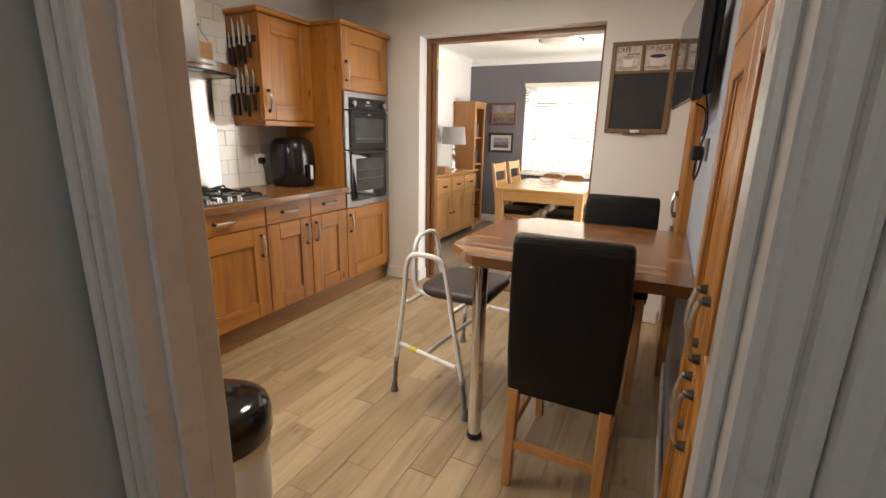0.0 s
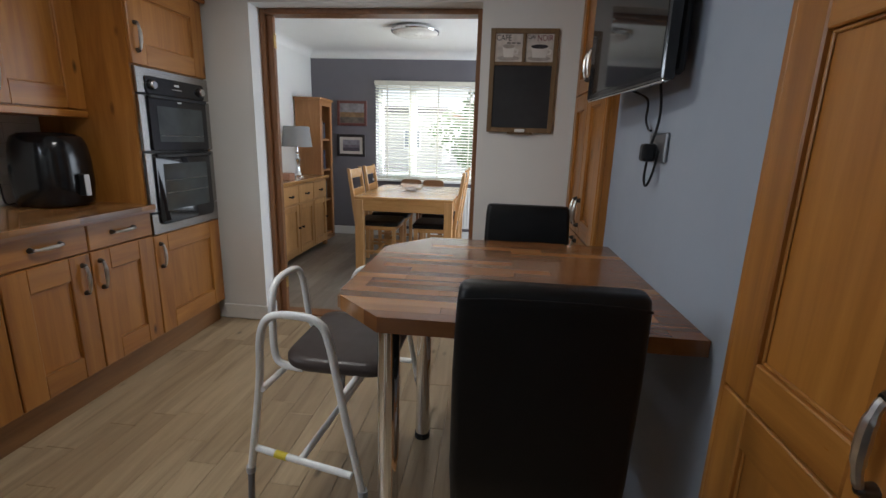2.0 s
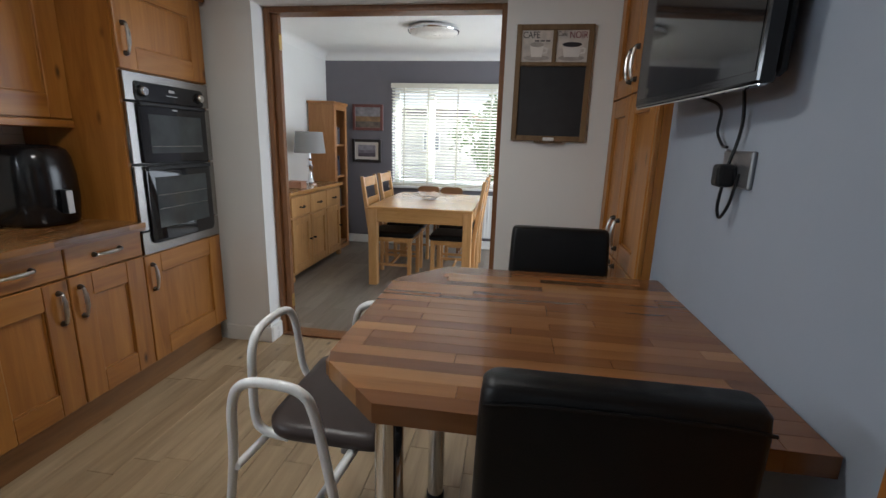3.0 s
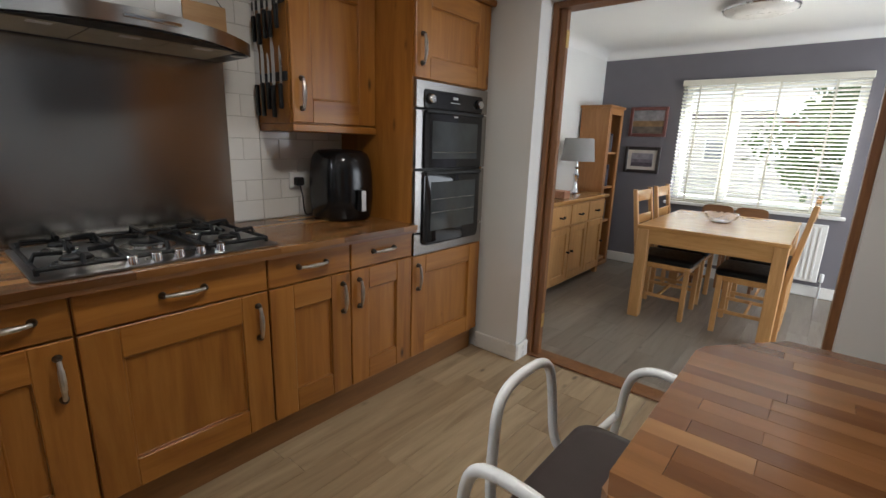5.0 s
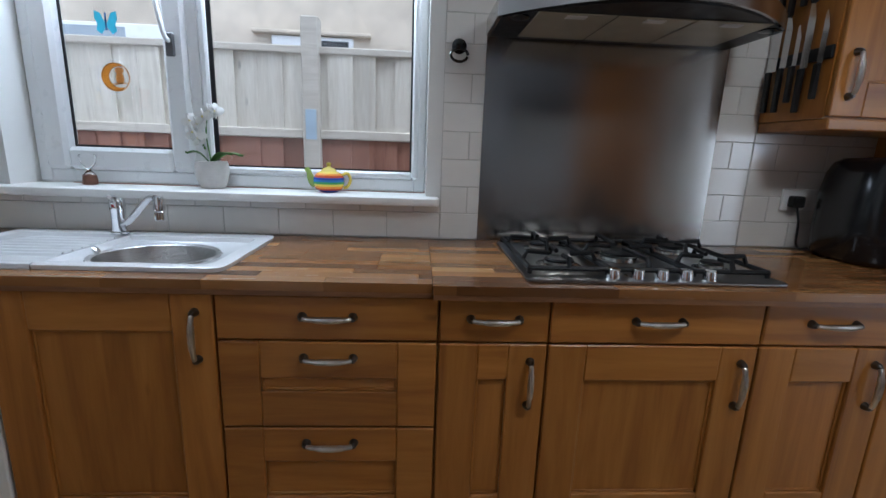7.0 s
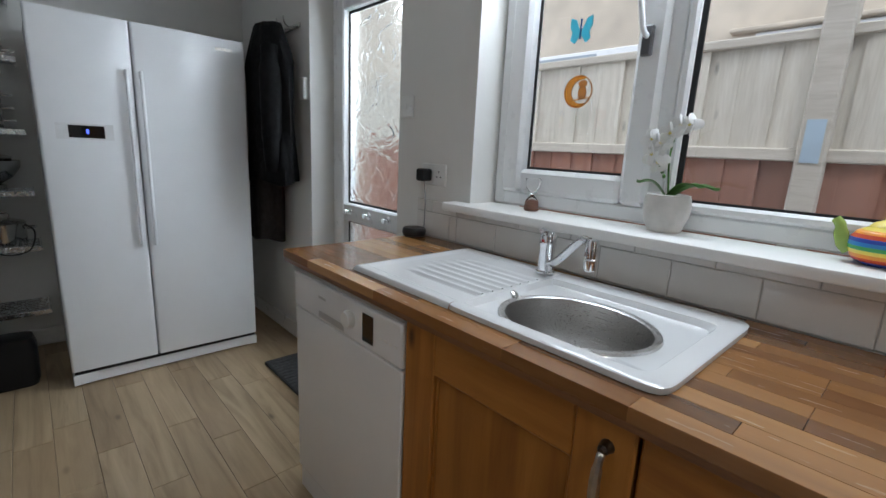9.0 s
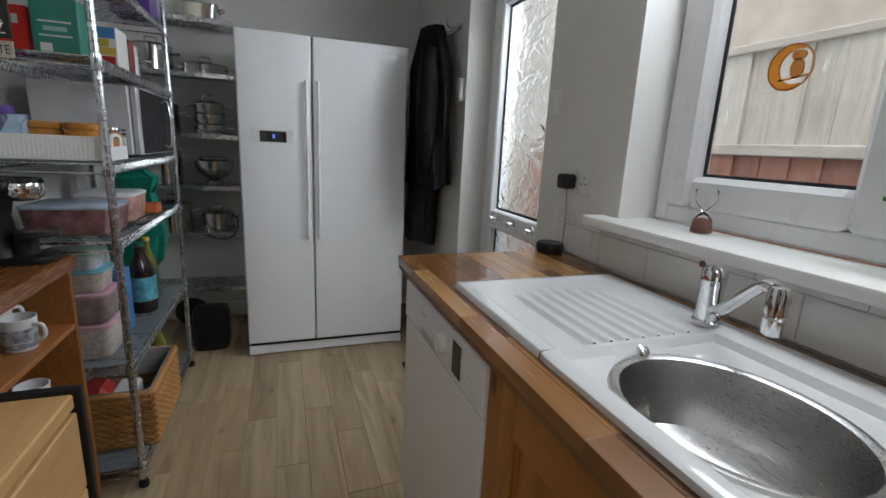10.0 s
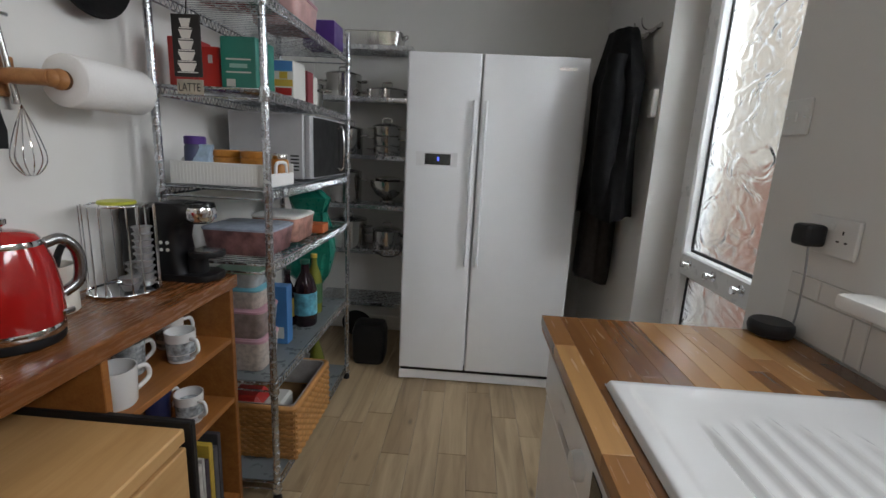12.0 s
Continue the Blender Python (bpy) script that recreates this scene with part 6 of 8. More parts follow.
def low_chair(x):
    """A low brown chair with a rounded back, between table and radiator."""
    c = thing("low_chair", "low brown wooden chair with rounded back", "chair", (x, 6.36, 0), "low chairs by the radiator")
    pts = [(-0.13, 0.60), (0.13, 0.60), (0.135, 0.76), (0.12, 0.79), (0.08, 0.80), (-0.08, 0.80), (-0.12, 0.79), (-0.135, 0.76)]
    part("backrest", loft([[(x + a, 6.405, b) for a, b in pts], [(x + a, 6.43, b) for a, b in pts]]), low_wood, c)
    part("seat", prism(rounded(0.27, 0.20, 0.03, 3, x, 6.335), 0.405, 0.435, 0.004), low_wood, c)
    for s in (-1, 1):
        part("back_post", box(x + s * 0.115 - 0.013, x + s * 0.115 + 0.013, 6.431, 6.455, 0.003, 0.76, 0.003), low_wood, c)
        part("leg", box(x + s * 0.11 - 0.013, x + s * 0.11 + 0.013, 6.245, 6.27, 0.003, 0.4045, 0.003), low_wood, c)


low_wood = wood("brown_chair_wood", (0.15, 0.065, 0.025), (0.22, 0.10, 0.04), (0.28, 0.14, 0.06), "x", 0.45, piece=0.1)
low_chair(-0.925)
low_chair(-0.64)
bw2 = thing("glass_bowl", "cut glass fruit bowl on dining table", "bowl", (-0.76, 5.55, DZ))
part("bowl", lathe([(0.05, DZ + 0.001), (0.075, DZ + 0.006), (0.115, DZ + 0.04), (0.13, DZ + 0.075), (0.124, DZ + 0.075), (0.108, DZ + 0.042), (0.07, DZ + 0.014), (0, DZ + 0.012)], (-0.76, 5.55, 0), 28), glass("bowl_glass", (0.94, 0.93, 0.96), 0.05, 0.4), bw2, smooth=30)

# ---- sideboard, lamp, bookcase, pictures, radiator ----
sb = thing("sideboard", "light oak sideboard with three drawers and doors", "sideboard", (-2.08, 5.45, 0))
BX0, BX1, BY0, BY1, BH = XW + 0.03, -1.88, 4.72, 5.96, 0.85
part("carcass", box(BX0, BX1 - 0.02, BY0, BY1, 0.06, BH - 0.035), pine, sb)
part("top", box(BX0 - 0.01, BX1 + 0.02, BY0 - 0.02, BY1 + 0.02, BH - 0.034, BH, 0.006), pine_x, sb)
for x in (BX0 + 0.01, BX1 - 0.06):
    for y in (BY0 + 0.01, BY1 - 0.06):
        part("foot", box(x, x + 0.05, y, y + 0.05, 0.003, 0.059, 0.004), pine, sb)
w = (BY1 - BY0 - 0.06) / 3
for i in range(3):
    a = BY0 + 0.03 + i * w + 0.006
    b = a + w - 0.012
    f = (BX1, 1)
    d = part("drawer", fit_box(f, a, b, -0.019, 0.0, 0.62, 0.80, 0.004), pine, sb)
    part("cup_handle", tube([(BX1 + 0.001, (a + b) / 2 - 0.04, 0.70), (BX1 + 0.018, (a + b) / 2 - 0.036, 0.70), (BX1 + 0.022, (a + b) / 2, 0.692), (BX1 + 0.018, (a + b) / 2 + 0.036, 0.70), (BX1 + 0.001, (a + b) / 2 + 0.04, 0.70)], 0.007, 8, 4), black_iron, d, smooth=60)
    d = panel_front("door", f, a, b, 0.09, 0.60, sb, pine, 0.06)
    yy = b - 0.035 if i != 1 else a + 0.035
    part("knob", rod((BX1, yy, 0.36), (BX1 + 0.028, yy, 0.36), 0.006, 0.013, 12), black_iron, d, smooth=40)
dl2 = thing("box", "small wooden box on sideboard", "box", (-2.02, 5.16, BH))
part("lid", box(-2.10, -1.94, 5.08, 5.20, BH + 0.001, BH + 0.07, 0.004), wood("box_wood", (0.35, 0.16, 0.09), (0.42, 0.21, 0.13), (0.48, 0.26, 0.17), "y", 0.5), dl2)

lp = thing("table_lamp", "silver table lamp with grey drum shade", "table lamp", (-2.08, 5.60, BH))
part("base", lathe([(0.065, BH + 0.001), (0.065, BH + 0.012), (0.045, BH + 0.02), (0.03, BH + 0.05), (0.02, BH + 0.12), (0.026, BH + 0.17), (0.034, BH + 0.19), (0.022, BH + 0.21), (0.016, BH + 0.25), (0.024, BH + 0.262), (0.012, BH + 0.275), (0.010, BH + 0.34)], (-2.08, 5.60, 0), 24), chrome, lp, "polished silver base", 40)
part("shade", lathe([(0.165, BH + 0.33), (0.14, BH + 0.55), (0.137, BH + 0.55), (0.162, BH + 0.33)], (-2.08, 5.60, 0), 36), plain("shade_fabric", (0.30, 0.29, 0.28), 0.9, vary=0.05, bump_scale=300), lp, "grey fabric shade", 60)

case_wood = wood("bookcase_oak", (0.26, 0.105, 0.03), (0.36, 0.16, 0.05), (0.44, 0.21, 0.075), "z", 0.4, piece=0.06)
bc = thing("bookcase", "tall narrow light oak bookcase with open shelves", "bookcase", (-2.08, 6.25, 0))
CX0, CX1, CY0, CY1, CH = XW + 0.02, -1.97, 6.03, 6.43, 1.72
part("side", box(CX0, CX1, CY0, CY0 + 0.025, 0.05, CH, 0.002), case_wood, bc)
part("side", box(CX0, CX1, CY1 - 0.025, CY1, 0.05, CH, 0.002), case_wood, bc)
part("back", box(CX0, CX0 + 0.01, CY0 + 0.025, CY1 - 0.025, 0.05, CH), case_wood, bc)
part("top", box(CX0 - 0.01, CX1 + 0.015, CY0 - 0.015, CY1 + 0.015, CH, CH + 0.03, 0.006), case_wood, bc)
for q in ((CY0 + 0.025, CY0 + 0.06), (CY1 - 0.06, CY1 - 0.025)):
    part("face_frame", box(CX1 - 0.02, CX1 + 0.002, q[0], q[1], 0.05, CH, 0.002), case_wood, bc)
part("face_frame", box(CX1 - 0.02, CX1 + 0.002, CY0 + 0.06, CY1 - 0.06, CH - 0.06, CH, 0.002), case_wood, bc)
part("plinth", box(CX0, CX1, CY0, CY1, 0.003, 0.05), case_wood, bc)
for z in (0.06, 0.50, 0.88, 1.25):
    part("shelf", box(CX0 + 0.01, CX1 - 0.021, CY0 + 0.025, CY1 - 0.025, z, z + 0.022), case_wood, bc)
random.seed(21)
for z in (0.522, 0.902, 1.272):
    y = CY0 + 0.04
    while y < CY0 + 0.22:
        t, h = random.uniform(0.018, 0.035), random.uniform(0.17, 0.25)
        bk = tagged(part("book", box(CX1 - 0.17, CX1 - 0.03, y, y + t, z + 0.001, z + h, 0.002), plain("book_cover", random.choice(((0.04, 0.05, 0.09), (0.03, 0.03, 0.03), (0.15, 0.12, 0.10), (0.05, 0.03, 0.03))), 0.5)), "dark hardback book standing on bookcase shelf", "book", "books on the bookcase")
        y += t + 0.002

frame_red = wood("picture_frame_red", (0.10, 0.03, 0.025), (0.15, 0.05, 0.04), (0.19, 0.07, 0.055), "x", 0.4)


def picture(x0, x1, z0, z1, label, mat_frame, mount, tones):
    p = thing("framed_picture", label, "picture", ((x0 + x1) / 2, YF, z0), "pictures on the grey wall")
    xz_frame("frame", x0, x1, z0, z1, 0.035, YF - 0.024, YF - 0.001, p, mat_frame)
    part("mount", box(x0 + 0.03, x1 - 0.03, YF - 0.012, YF - 0.002, z0 + 0.03, z1 - 0.03), plain("mount", mount, 0.8), p)
    a0, a1, b0, b1 = x0 + 0.075, x1 - 0.075, z0 + 0.07, z1 - 0.07
    if mount[0] < 0.4:
        a0, a1, b0, b1 = x0 + 0.036, x1 - 0.036, z0 + 0.036, z1 - 0.036
    cuts = [0, 0.3, 0.55, 1.0]
    for (k0, k1), c in zip(zip(cuts, cuts[1:]), tones):
        part("painted_band", box(a0, a1, YF - 0.014, YF - 0.0121, b0 + (b1 - b0) * k0, b0 + (b1 - b0) * k1), plain("picture_paint", c, 0.6, vary=0.4, scale=14), p)


picture(-1.955, -1.56, 1.45, 1.765, "framed landscape print in dark red wood", frame_red, (0.2, 0.15, 0.13), ((0.16, 0.13, 0.10), (0.28, 0.17, 0.08), (0.26, 0.25, 0.26)))
picture(-1.965, -1.585, 1.055, 1.34, "framed seascape print with pale mount", plain("picture_frame_dark", (0.03, 0.022, 0.02), 0.4), (0.62, 0.57, 0.50), ((0.10, 0.08, 0.10), (0.20, 0.17, 0.20), (0.30, 0.28, 0.31)))

rd = thing("radiator", "white panel radiator below dining window", "radiator", (-0.6, YF - 0.06, 0.15))
part("panel", box(-1.15, -0.06, YF - 0.075, YF - 0.045, 0.16, 0.70, 0.006), gloss_white, rd)
for i in range(26):
    part("fin", box(-1.12 + i * 0.04, -1.10 + i * 0.04, YF - 0.081, YF - 0.0752, 0.19, 0.67, 0.003), gloss_white, rd)
part("pipe", rod((-0.03, YF - 0.06, 0.004), (-0.03, YF - 0.06, 0.20), 0.009, seg=10), chrome, rd)
part("valve", lathe([(0.014, 0.17), (0.018, 0.18), (0.018, 0.24), (0.012, 0.25), (0, 0.25)], (-0.03, YF - 0.06, 0), 14), white_plastic, rd, smooth=40)
part("bracket", box(-1.0, -0.9, YF - 0.0445, YF - 0.001, 0.3, 0.5), gloss_white, rd)
ceiling_light(-0.72, 5.37, HD, 0.24, plain("unlit_dish", (0.72, 0.68, 0.62), 0.3, vary=0.15, scale=8))

# ---- american fridge ----
fg = thing("fridge_freezer", "white american style two door fridge freezer", "fridge", (-1.6, -2.25, 0), turn=0.0)
F0, F1, FM, FY, FZ = -2.052, -1.146, -1.522, -1.90, 1.785
part("cabinet", box(F0 + 0.006, F1 - 0.006, YS + 0.03, FY - 0.065, 0.02, FZ - 0.012, 0.004), white_enamel, fg)
for nm, a, b in (("door", FM + 0.003, F1), ("door", F0, FM - 0.003)):
    pts = rounded(b - a, 0.058, 0.012, 3, (a + b) / 2, FY - 0.029)
    d = part(nm, prism(pts, 0.085, FZ, 0.0), white_enamel, fg, smooth=40)
    hx = FM + 0.03 if a > FM - 0.01 else FM - 0.03
    part("handle", box(hx - 0.008, hx + 0.008, FY + 0.010, FY + 0.026, 0.70, 1.565, 0.007, segments=2), white_enamel, d, "long white bar handle")
    for z in (0.72, 1.545):
        part("handle_post", box(hx - 0.009, hx + 0.009, FY + 0.0002, FY + 0.0098, z - 0.015, z + 0.015), white_enamel, d)
    if a > FM - 0.01:
        ds = part("display", box(-1.385, -1.25, FY + 0.0002, FY + 0.002, 1.235, 1.292, 0.0008), oven_glass, d, "small dark display window")
        part("display_border", box(-1.42, -1.205, FY + 0.0001, FY + 0.001, 1.228, 1.30), plain("panel_print", (0.70, 0.70, 0.70), 0.3), d)
        part("digits", box(-1.325, -1.315, FY + 0.0021, FY + 0.0026, 1.255, 1.275), glow("blue_digits", (0.1, 0.15, 1.0), 1.0), ds)
    else:
        part("badge", box(-1.985, -1.90, FY + 0.0002, FY + 0.0016, 1.722, 1.736), pewter, d)
part("kick_plate", prism([(F0 + 0.002, FY - 0.06), (F1 - 0.002, FY - 0.06), (F1 - 0.002, FY + 0.004), (F1 - 0.10, FY - 0.012), (F0 + 0.10, FY - 0.012), (F0 + 0.002, FY + 0.004)], 0.012, 0.066, 0.004), white_enamel, fg)
part("shadow_gap", box(F0 + 0.01, F1 - 0.01, FY - 0.064, FY - 0.006, 0.0665, 0.0845), black_plastic, fg)
for x in (F0 + 0.06, F1 - 0.06):
    part("foot", lathe([(0.02, 0.003), (0.02, 0.0115)], (x, FY - 0.04, 0), 12), black_plastic, fg)

# ---- coats on hooks, chime box, doormat ----
ch = thing("coat_hooks", "metal coat hook rail on white wall", "coat hooks", (XW, -1.95, 1.90))
part("rail", box(XW + 0.0005, XW + 0.012, -2.15, -1.72, 1.885, 1.91, 0.003), pan_steel, ch)
for i in range(5):
    y = -2.12 + i * 0.09
    part("hook", tube([(XW + 0.012, y, 1.895), (XW + 0.05, y, 1.885), (XW + 0.075, y, 1.90), (XW + 0.085, y, 1.935)], 0.004, 6, 4), pan_steel, ch, smooth=60)
cloth = plain("black_coat_cloth", (0.0035, 0.0035, 0.004), 0.8, vary=0.35, scale=9, bump_scale=40, bump_strength=0.5)
cloth.node_tree.nodes["Principled BSDF"].inputs["Specular IOR Level"].default_value = 0.2
co = thing("coat", "black coat hanging from wall hook", "coat", (-2.18, -1.88, 1.02), "hanging coats")


def coat_mesh(cx, cy, z0, z1, half, depth, seed):
    random.seed(seed)
    ph = [random.uniform(0, 6.28) for _ in range(6)]
    secs = []
    for i in range(25):
        k = i / 24
        z = z1 + (z0 - z1) * k
        shoulder = min(1.0, 0.55 + 1.9 * k)
        w = half * shoulder * (0.92 + 0.12 * k)
        dd = depth * (0.55 + 0.45 * min(1, k * 4)) * (1 + 0.1 * math.sin(5 * k + ph[0]))
        ring = []
        for j in range(36):
            a = 2 * math.pi * j / 36
            fold = 1 + 0.10 * math.sin(4 * a + ph[1] + 3 * k) * k + 0.06 * math.sin(9 * a + ph[2] - 5 * k)
            ring.append((cx + dd * math.cos(a) * fold, cy + w * math.sin(a) * fold, z + 0.012 * math.sin(3 * a + ph[3]) * k))
        secs.append(ring)
    return loft(secs)


part("body", coat_mesh(-2.185, -1.90, 1.03, 1.90, 0.25, 0.10, 4), cloth, co, smooth=70)
part("sleeve", tube([(-2.13, -1.74, 1.76), (-2.115, -1.705, 1.55), (-2.11, -1.70, 1.30), (-2.12, -1.71, 1.10)], 0.055, 12, 5, radii=[0.05, 0.06, 0.058, 0.055, 0.05, 0.046]), cloth, co, smooth=70)
part("pocket_flap", box(-2.108, -2.098, -1.93, -1.83, 1.20, 1.23, 0.003), cloth, co)
c2 = thing("coat", "dark brown coat hanging behind black coat", "coat", (-2.2, -2.05, 0.55), "hanging coats")
part("body", coat_mesh(-2.20, -2.03, 0.66, 1.86, 0.14, 0.08, 9), plain("brown_coat_cloth", (0.018, 0.013, 0.011), 0.8, vary=0.4, scale=12, bump_scale=40, bump_strength=0.4), c2, smooth=70)
bx = thing("door_chime", "small white box fixed beside back door", "door chime", (XW, -1.66, 1.50))
part("case", box(XW + 0.0005, XW + 0.028, -1.70, -1.645, 1.50, 1.62, 0.006), white_plastic, bx)
mt = thing("doormat", "dark grey ribbed doormat by back door", "doormat", (-2.05, -1.25, 0))
part("backing", box(-2.28, -1.985, -1.60, -1.0, 0.0035, 0.018), plain("mat_back", (0.03, 0.03, 0.03), 0.9), mt)
for i in range(18):
    part("rib", box(-2.275, -1.99, -1.595 + i * 0.033, -1.570 + i * 0.033, 0.0181, 0.023, 0.002), plain("mat_rib", (0.07, 0.07, 0.072), 0.95, vary=0.4, scale=60, bump_scale=300, bump_strength=0.6), mt)

# ---- wall shelves with pans ----
shelf_z = (1.895, 1.60, 1.255, 0.945, 0.655, 0.30)
PX0, PX1, PY0, PY1 = -1.10, -0.50, YS + 0.005, -2.33
for n_shelf, z in enumerate(shelf_z):
    s = thing("wall_shelf", "slatted steel wall shelf on back wall", "shelf", (-0.8, YS, z), "pan shelves")
    for k in range(9):
        y = PY0 + 0.012 + k * (PY1 - PY0 - 0.03) / 8
        part("slat", box(PX0, PX1, y - 0.009, y + 0.009, z - 0.006, z - 0.001), rack_steel, s)
    part("front_rail", box(PX0 - 0.004, PX1, PY1 - 0.006, PY1, z - 0.022, z + 0.006, 0.002), rack_steel, s)
    part("end_bracket", box(PX0 - 0.008, PX0 - 0.0045, PY0, PY1 - 0.007, z - 0.02, z + 0.004), rack_steel, s)


def saucepan(name, label, x, y, z, r, h, lid=True, loop=True, long=False):
    p = thing(name, label, "saucepan", (x, y, z), "pans on the wall shelves")
    prof = [(r * 0.94, z + 0.001), (r, z + 0.008), (r, z + h), (r * 1.03, z + h + 0.003), (r * 0.97, z + h + 0.003), (r * 0.96, z + 0.01), (0, z + 0.01)]
    part("body", lathe(prof, (x, y, 0), 32), pan_steel, p, smooth=40)
    if lid:
        l = part("lid", lathe([(r * 1.02, z + h + 0.004), (r * 0.95, z + h + 0.010), (r * 0.5, z + h + 0.022), (0, z + h + 0.026)], (x, y, 0), 32), pan_steel, p, smooth=40)
        part("knob", tube([(x - 0.03, y, z + h + 0.024), (x - 0.025, y, z + h + 0.05), (x + 0.025, y, z + h + 0.05), (x + 0.03, y, z + h + 0.024)], 0.005, 8, 4), pan_steel, l, smooth=60)
    if loop:
        for s in (-1, 1):
            part("handle", tube([(x + s * r, y + 0.03, z + h * 0.75), (x + s * (r + 0.035), y + 0.025, z + h * 0.78), (x + s * (r + 0.035), y - 0.025, z + h * 0.78), (x + s * r, y - 0.03, z + h * 0.75)], 0.005, 8, 4), pan_steel, p, smooth=60)
    if long:
        part("handle", tube([(x, y + r, z + h * 0.7), (x - 0.02, y + r + 0.08, z + h * 0.8)], 0.008, 8, 2), black_plastic, p, smooth=60)
    return p


saucepan("saute_pan", "wide steel saute pan with lid on shelf", -0.94, -2.46, shelf_z[1], 0.125, 0.055)
saucepan("stock_pot", "tall steel stock pot on shelf", -0.66, -2.47, shelf_z[1], 0.11, 0.14)
for k in range(3):
    saucepan("steamer_tier", "stacked steel steamer pan with side handles", -0.945, -2.46, shelf_z[2] + 0.062 * k + 0.001 * k, 0.088, 0.058, lid=k == 2)
saucepan("saucepan", "steel saucepan with lid on shelf", -0.70, -2.46, shelf_z[2], 0.085, 0.16)
cd = thing("colander", "steel colander bowl with foot on shelf", "colander", (-0.955, -2.46, shelf_z[3]), "pans on the wall shelves")
z = shelf_z[3]
part("bowl", lathe([(0.05, z + 0.001), (0.05, z + 0.03), (0.03, z + 0.035), (0.08, z + 0.07), (0.112, z + 0.12), (0.115, z + 0.155), (0.12, z + 0.157), (0.109, z + 0.155), (0.105, z + 0.12), (0.07, z + 0.07), (0, z + 0.05)], (-0.955, -2.46, 0), 32), pan_steel, cd, smooth=40)
part("inner_pan", lathe([(0.08, z + 0.145), (0.085, z + 0.175), (0.05, z + 0.185), (0, z + 0.186)], (-0.955, -2.46, 0), 28), pan_steel, cd, smooth=40)
saucepan("stock_pot", "tall steel pot with lid on shelf", -0.68, -2.46, z, 0.10, 0.20)
saucepan("slow_cooker", "steel pot with black cable on shelf", -0.96, -2.45, shelf_z[4], 0.095, 0.12)
saucepan("stock_pot", "large steel stock pot on low shelf", -0.70, -2.45, shelf_z[4], 0.12, 0.18)
part("cable", tube([(-1.05, -2.38, shelf_z[4] + 0.12), (-1.085, -2.35, shelf_z[4] + 0.08), (-1.06, -2.33, shelf_z[4] - 0.01), (-0.98, -2.318, shelf_z[4] - 0.03), (-0.90, -2.322, shelf_z[4] + 0.0)], 0.004, 6, 5), black_plastic, bpy.data.objects["slow_cooker"], smooth=60)
rt = thing("roasting_tin", "rectangular steel roasting tin on top shelf", "roasting tin", (-0.86, -2.47, shelf_z[0]), "pans on the wall shelves")
z = shelf_z[0]
part("tin", loft([[(x, y, zz) for x, y in rounded(0.34 * k, 0.23 * k, 0.03, 3, -0.86, -2.47)] for zz, k in ((z + 0.001, 0.92), (z + 0.085, 1.0), (z + 0.088, 1.03), (z + 0.088, 0.98), (z + 0.012, 0.91))]), pan_steel, rt, smooth=40)
for s in (-1, 1):
    part("handle", tube([(-0.86 + s * 0.172, -2.50, z + 0.07), (-0.86 + s * 0.195, -2.50, z + 0.085), (-0.86 + s * 0.195, -2.44, z + 0.085), (-0.86 + s * 0.172, -2.44, z + 0.07)], 0.005, 8, 4), pan_steel, rt, smooth=60)
bg = thing("black_bag", "black bag standing on floor below shelves", "bag", (-0.92, -2.2, 0.013))
part("body", loft([[(x, y, zz) for x, y in rounded(0.20 * k, 0.16 * k, 0.04, 4, -0.93, -2.12)] for zz, k in ((0.0035, 0.9), (0.04, 1.0), (0.20, 1.02), (0.25, 0.9), (0.26, 0.6))]), black_plastic, bg, smooth=50)
part("pan_lid", lathe([(0.09, 0.0), (0.10, 0.005), (0.05, 0.02), (0, 0.022)], seg=24, m=pose(-0.80, -2.30, 0.16, 80)), black_iron, bg, smooth=40)

# ---- chrome shelf rack ----
rk = thing("shelf_rack", "tall chrome wire shelving rack on feet", "shelving rack", (-0.69, -1.38, 0))
RX0, RX1, RY0, RY1 = -0.852, -0.50, -1.865, -0.925
for x in (RX0, RX1):
    for y in (RY0, RY1):
        prof = [(0.0125, 0.05)]
        for k in range(64):
            z = 0.07 + k * 0.0275
            prof += [(0.0125, z), (0.0114, z + 0.001), (0.0114, z + 0.003), (0.0125, z + 0.004)]
        prof.append((0.0125, 1.85))
        part("post", lathe(prof, (x, y, 0), 12), rack_steel, rk, smooth=32)
        part("foot", lathe([(0.017, 0.0035), (0.017, 0.02), (0.012, 0.03), (0.013, 0.055)], (x, y, 0), 12), black_plastic, rk, smooth=40)
wire_mesh = None
RACK_Z = (0.075, 0.475, 0.905, 1.150, 1.460, 1.735)
solid = plain("shelf_liner", (0.16, 0.18, 0.19), 0.3, vary=0.1)
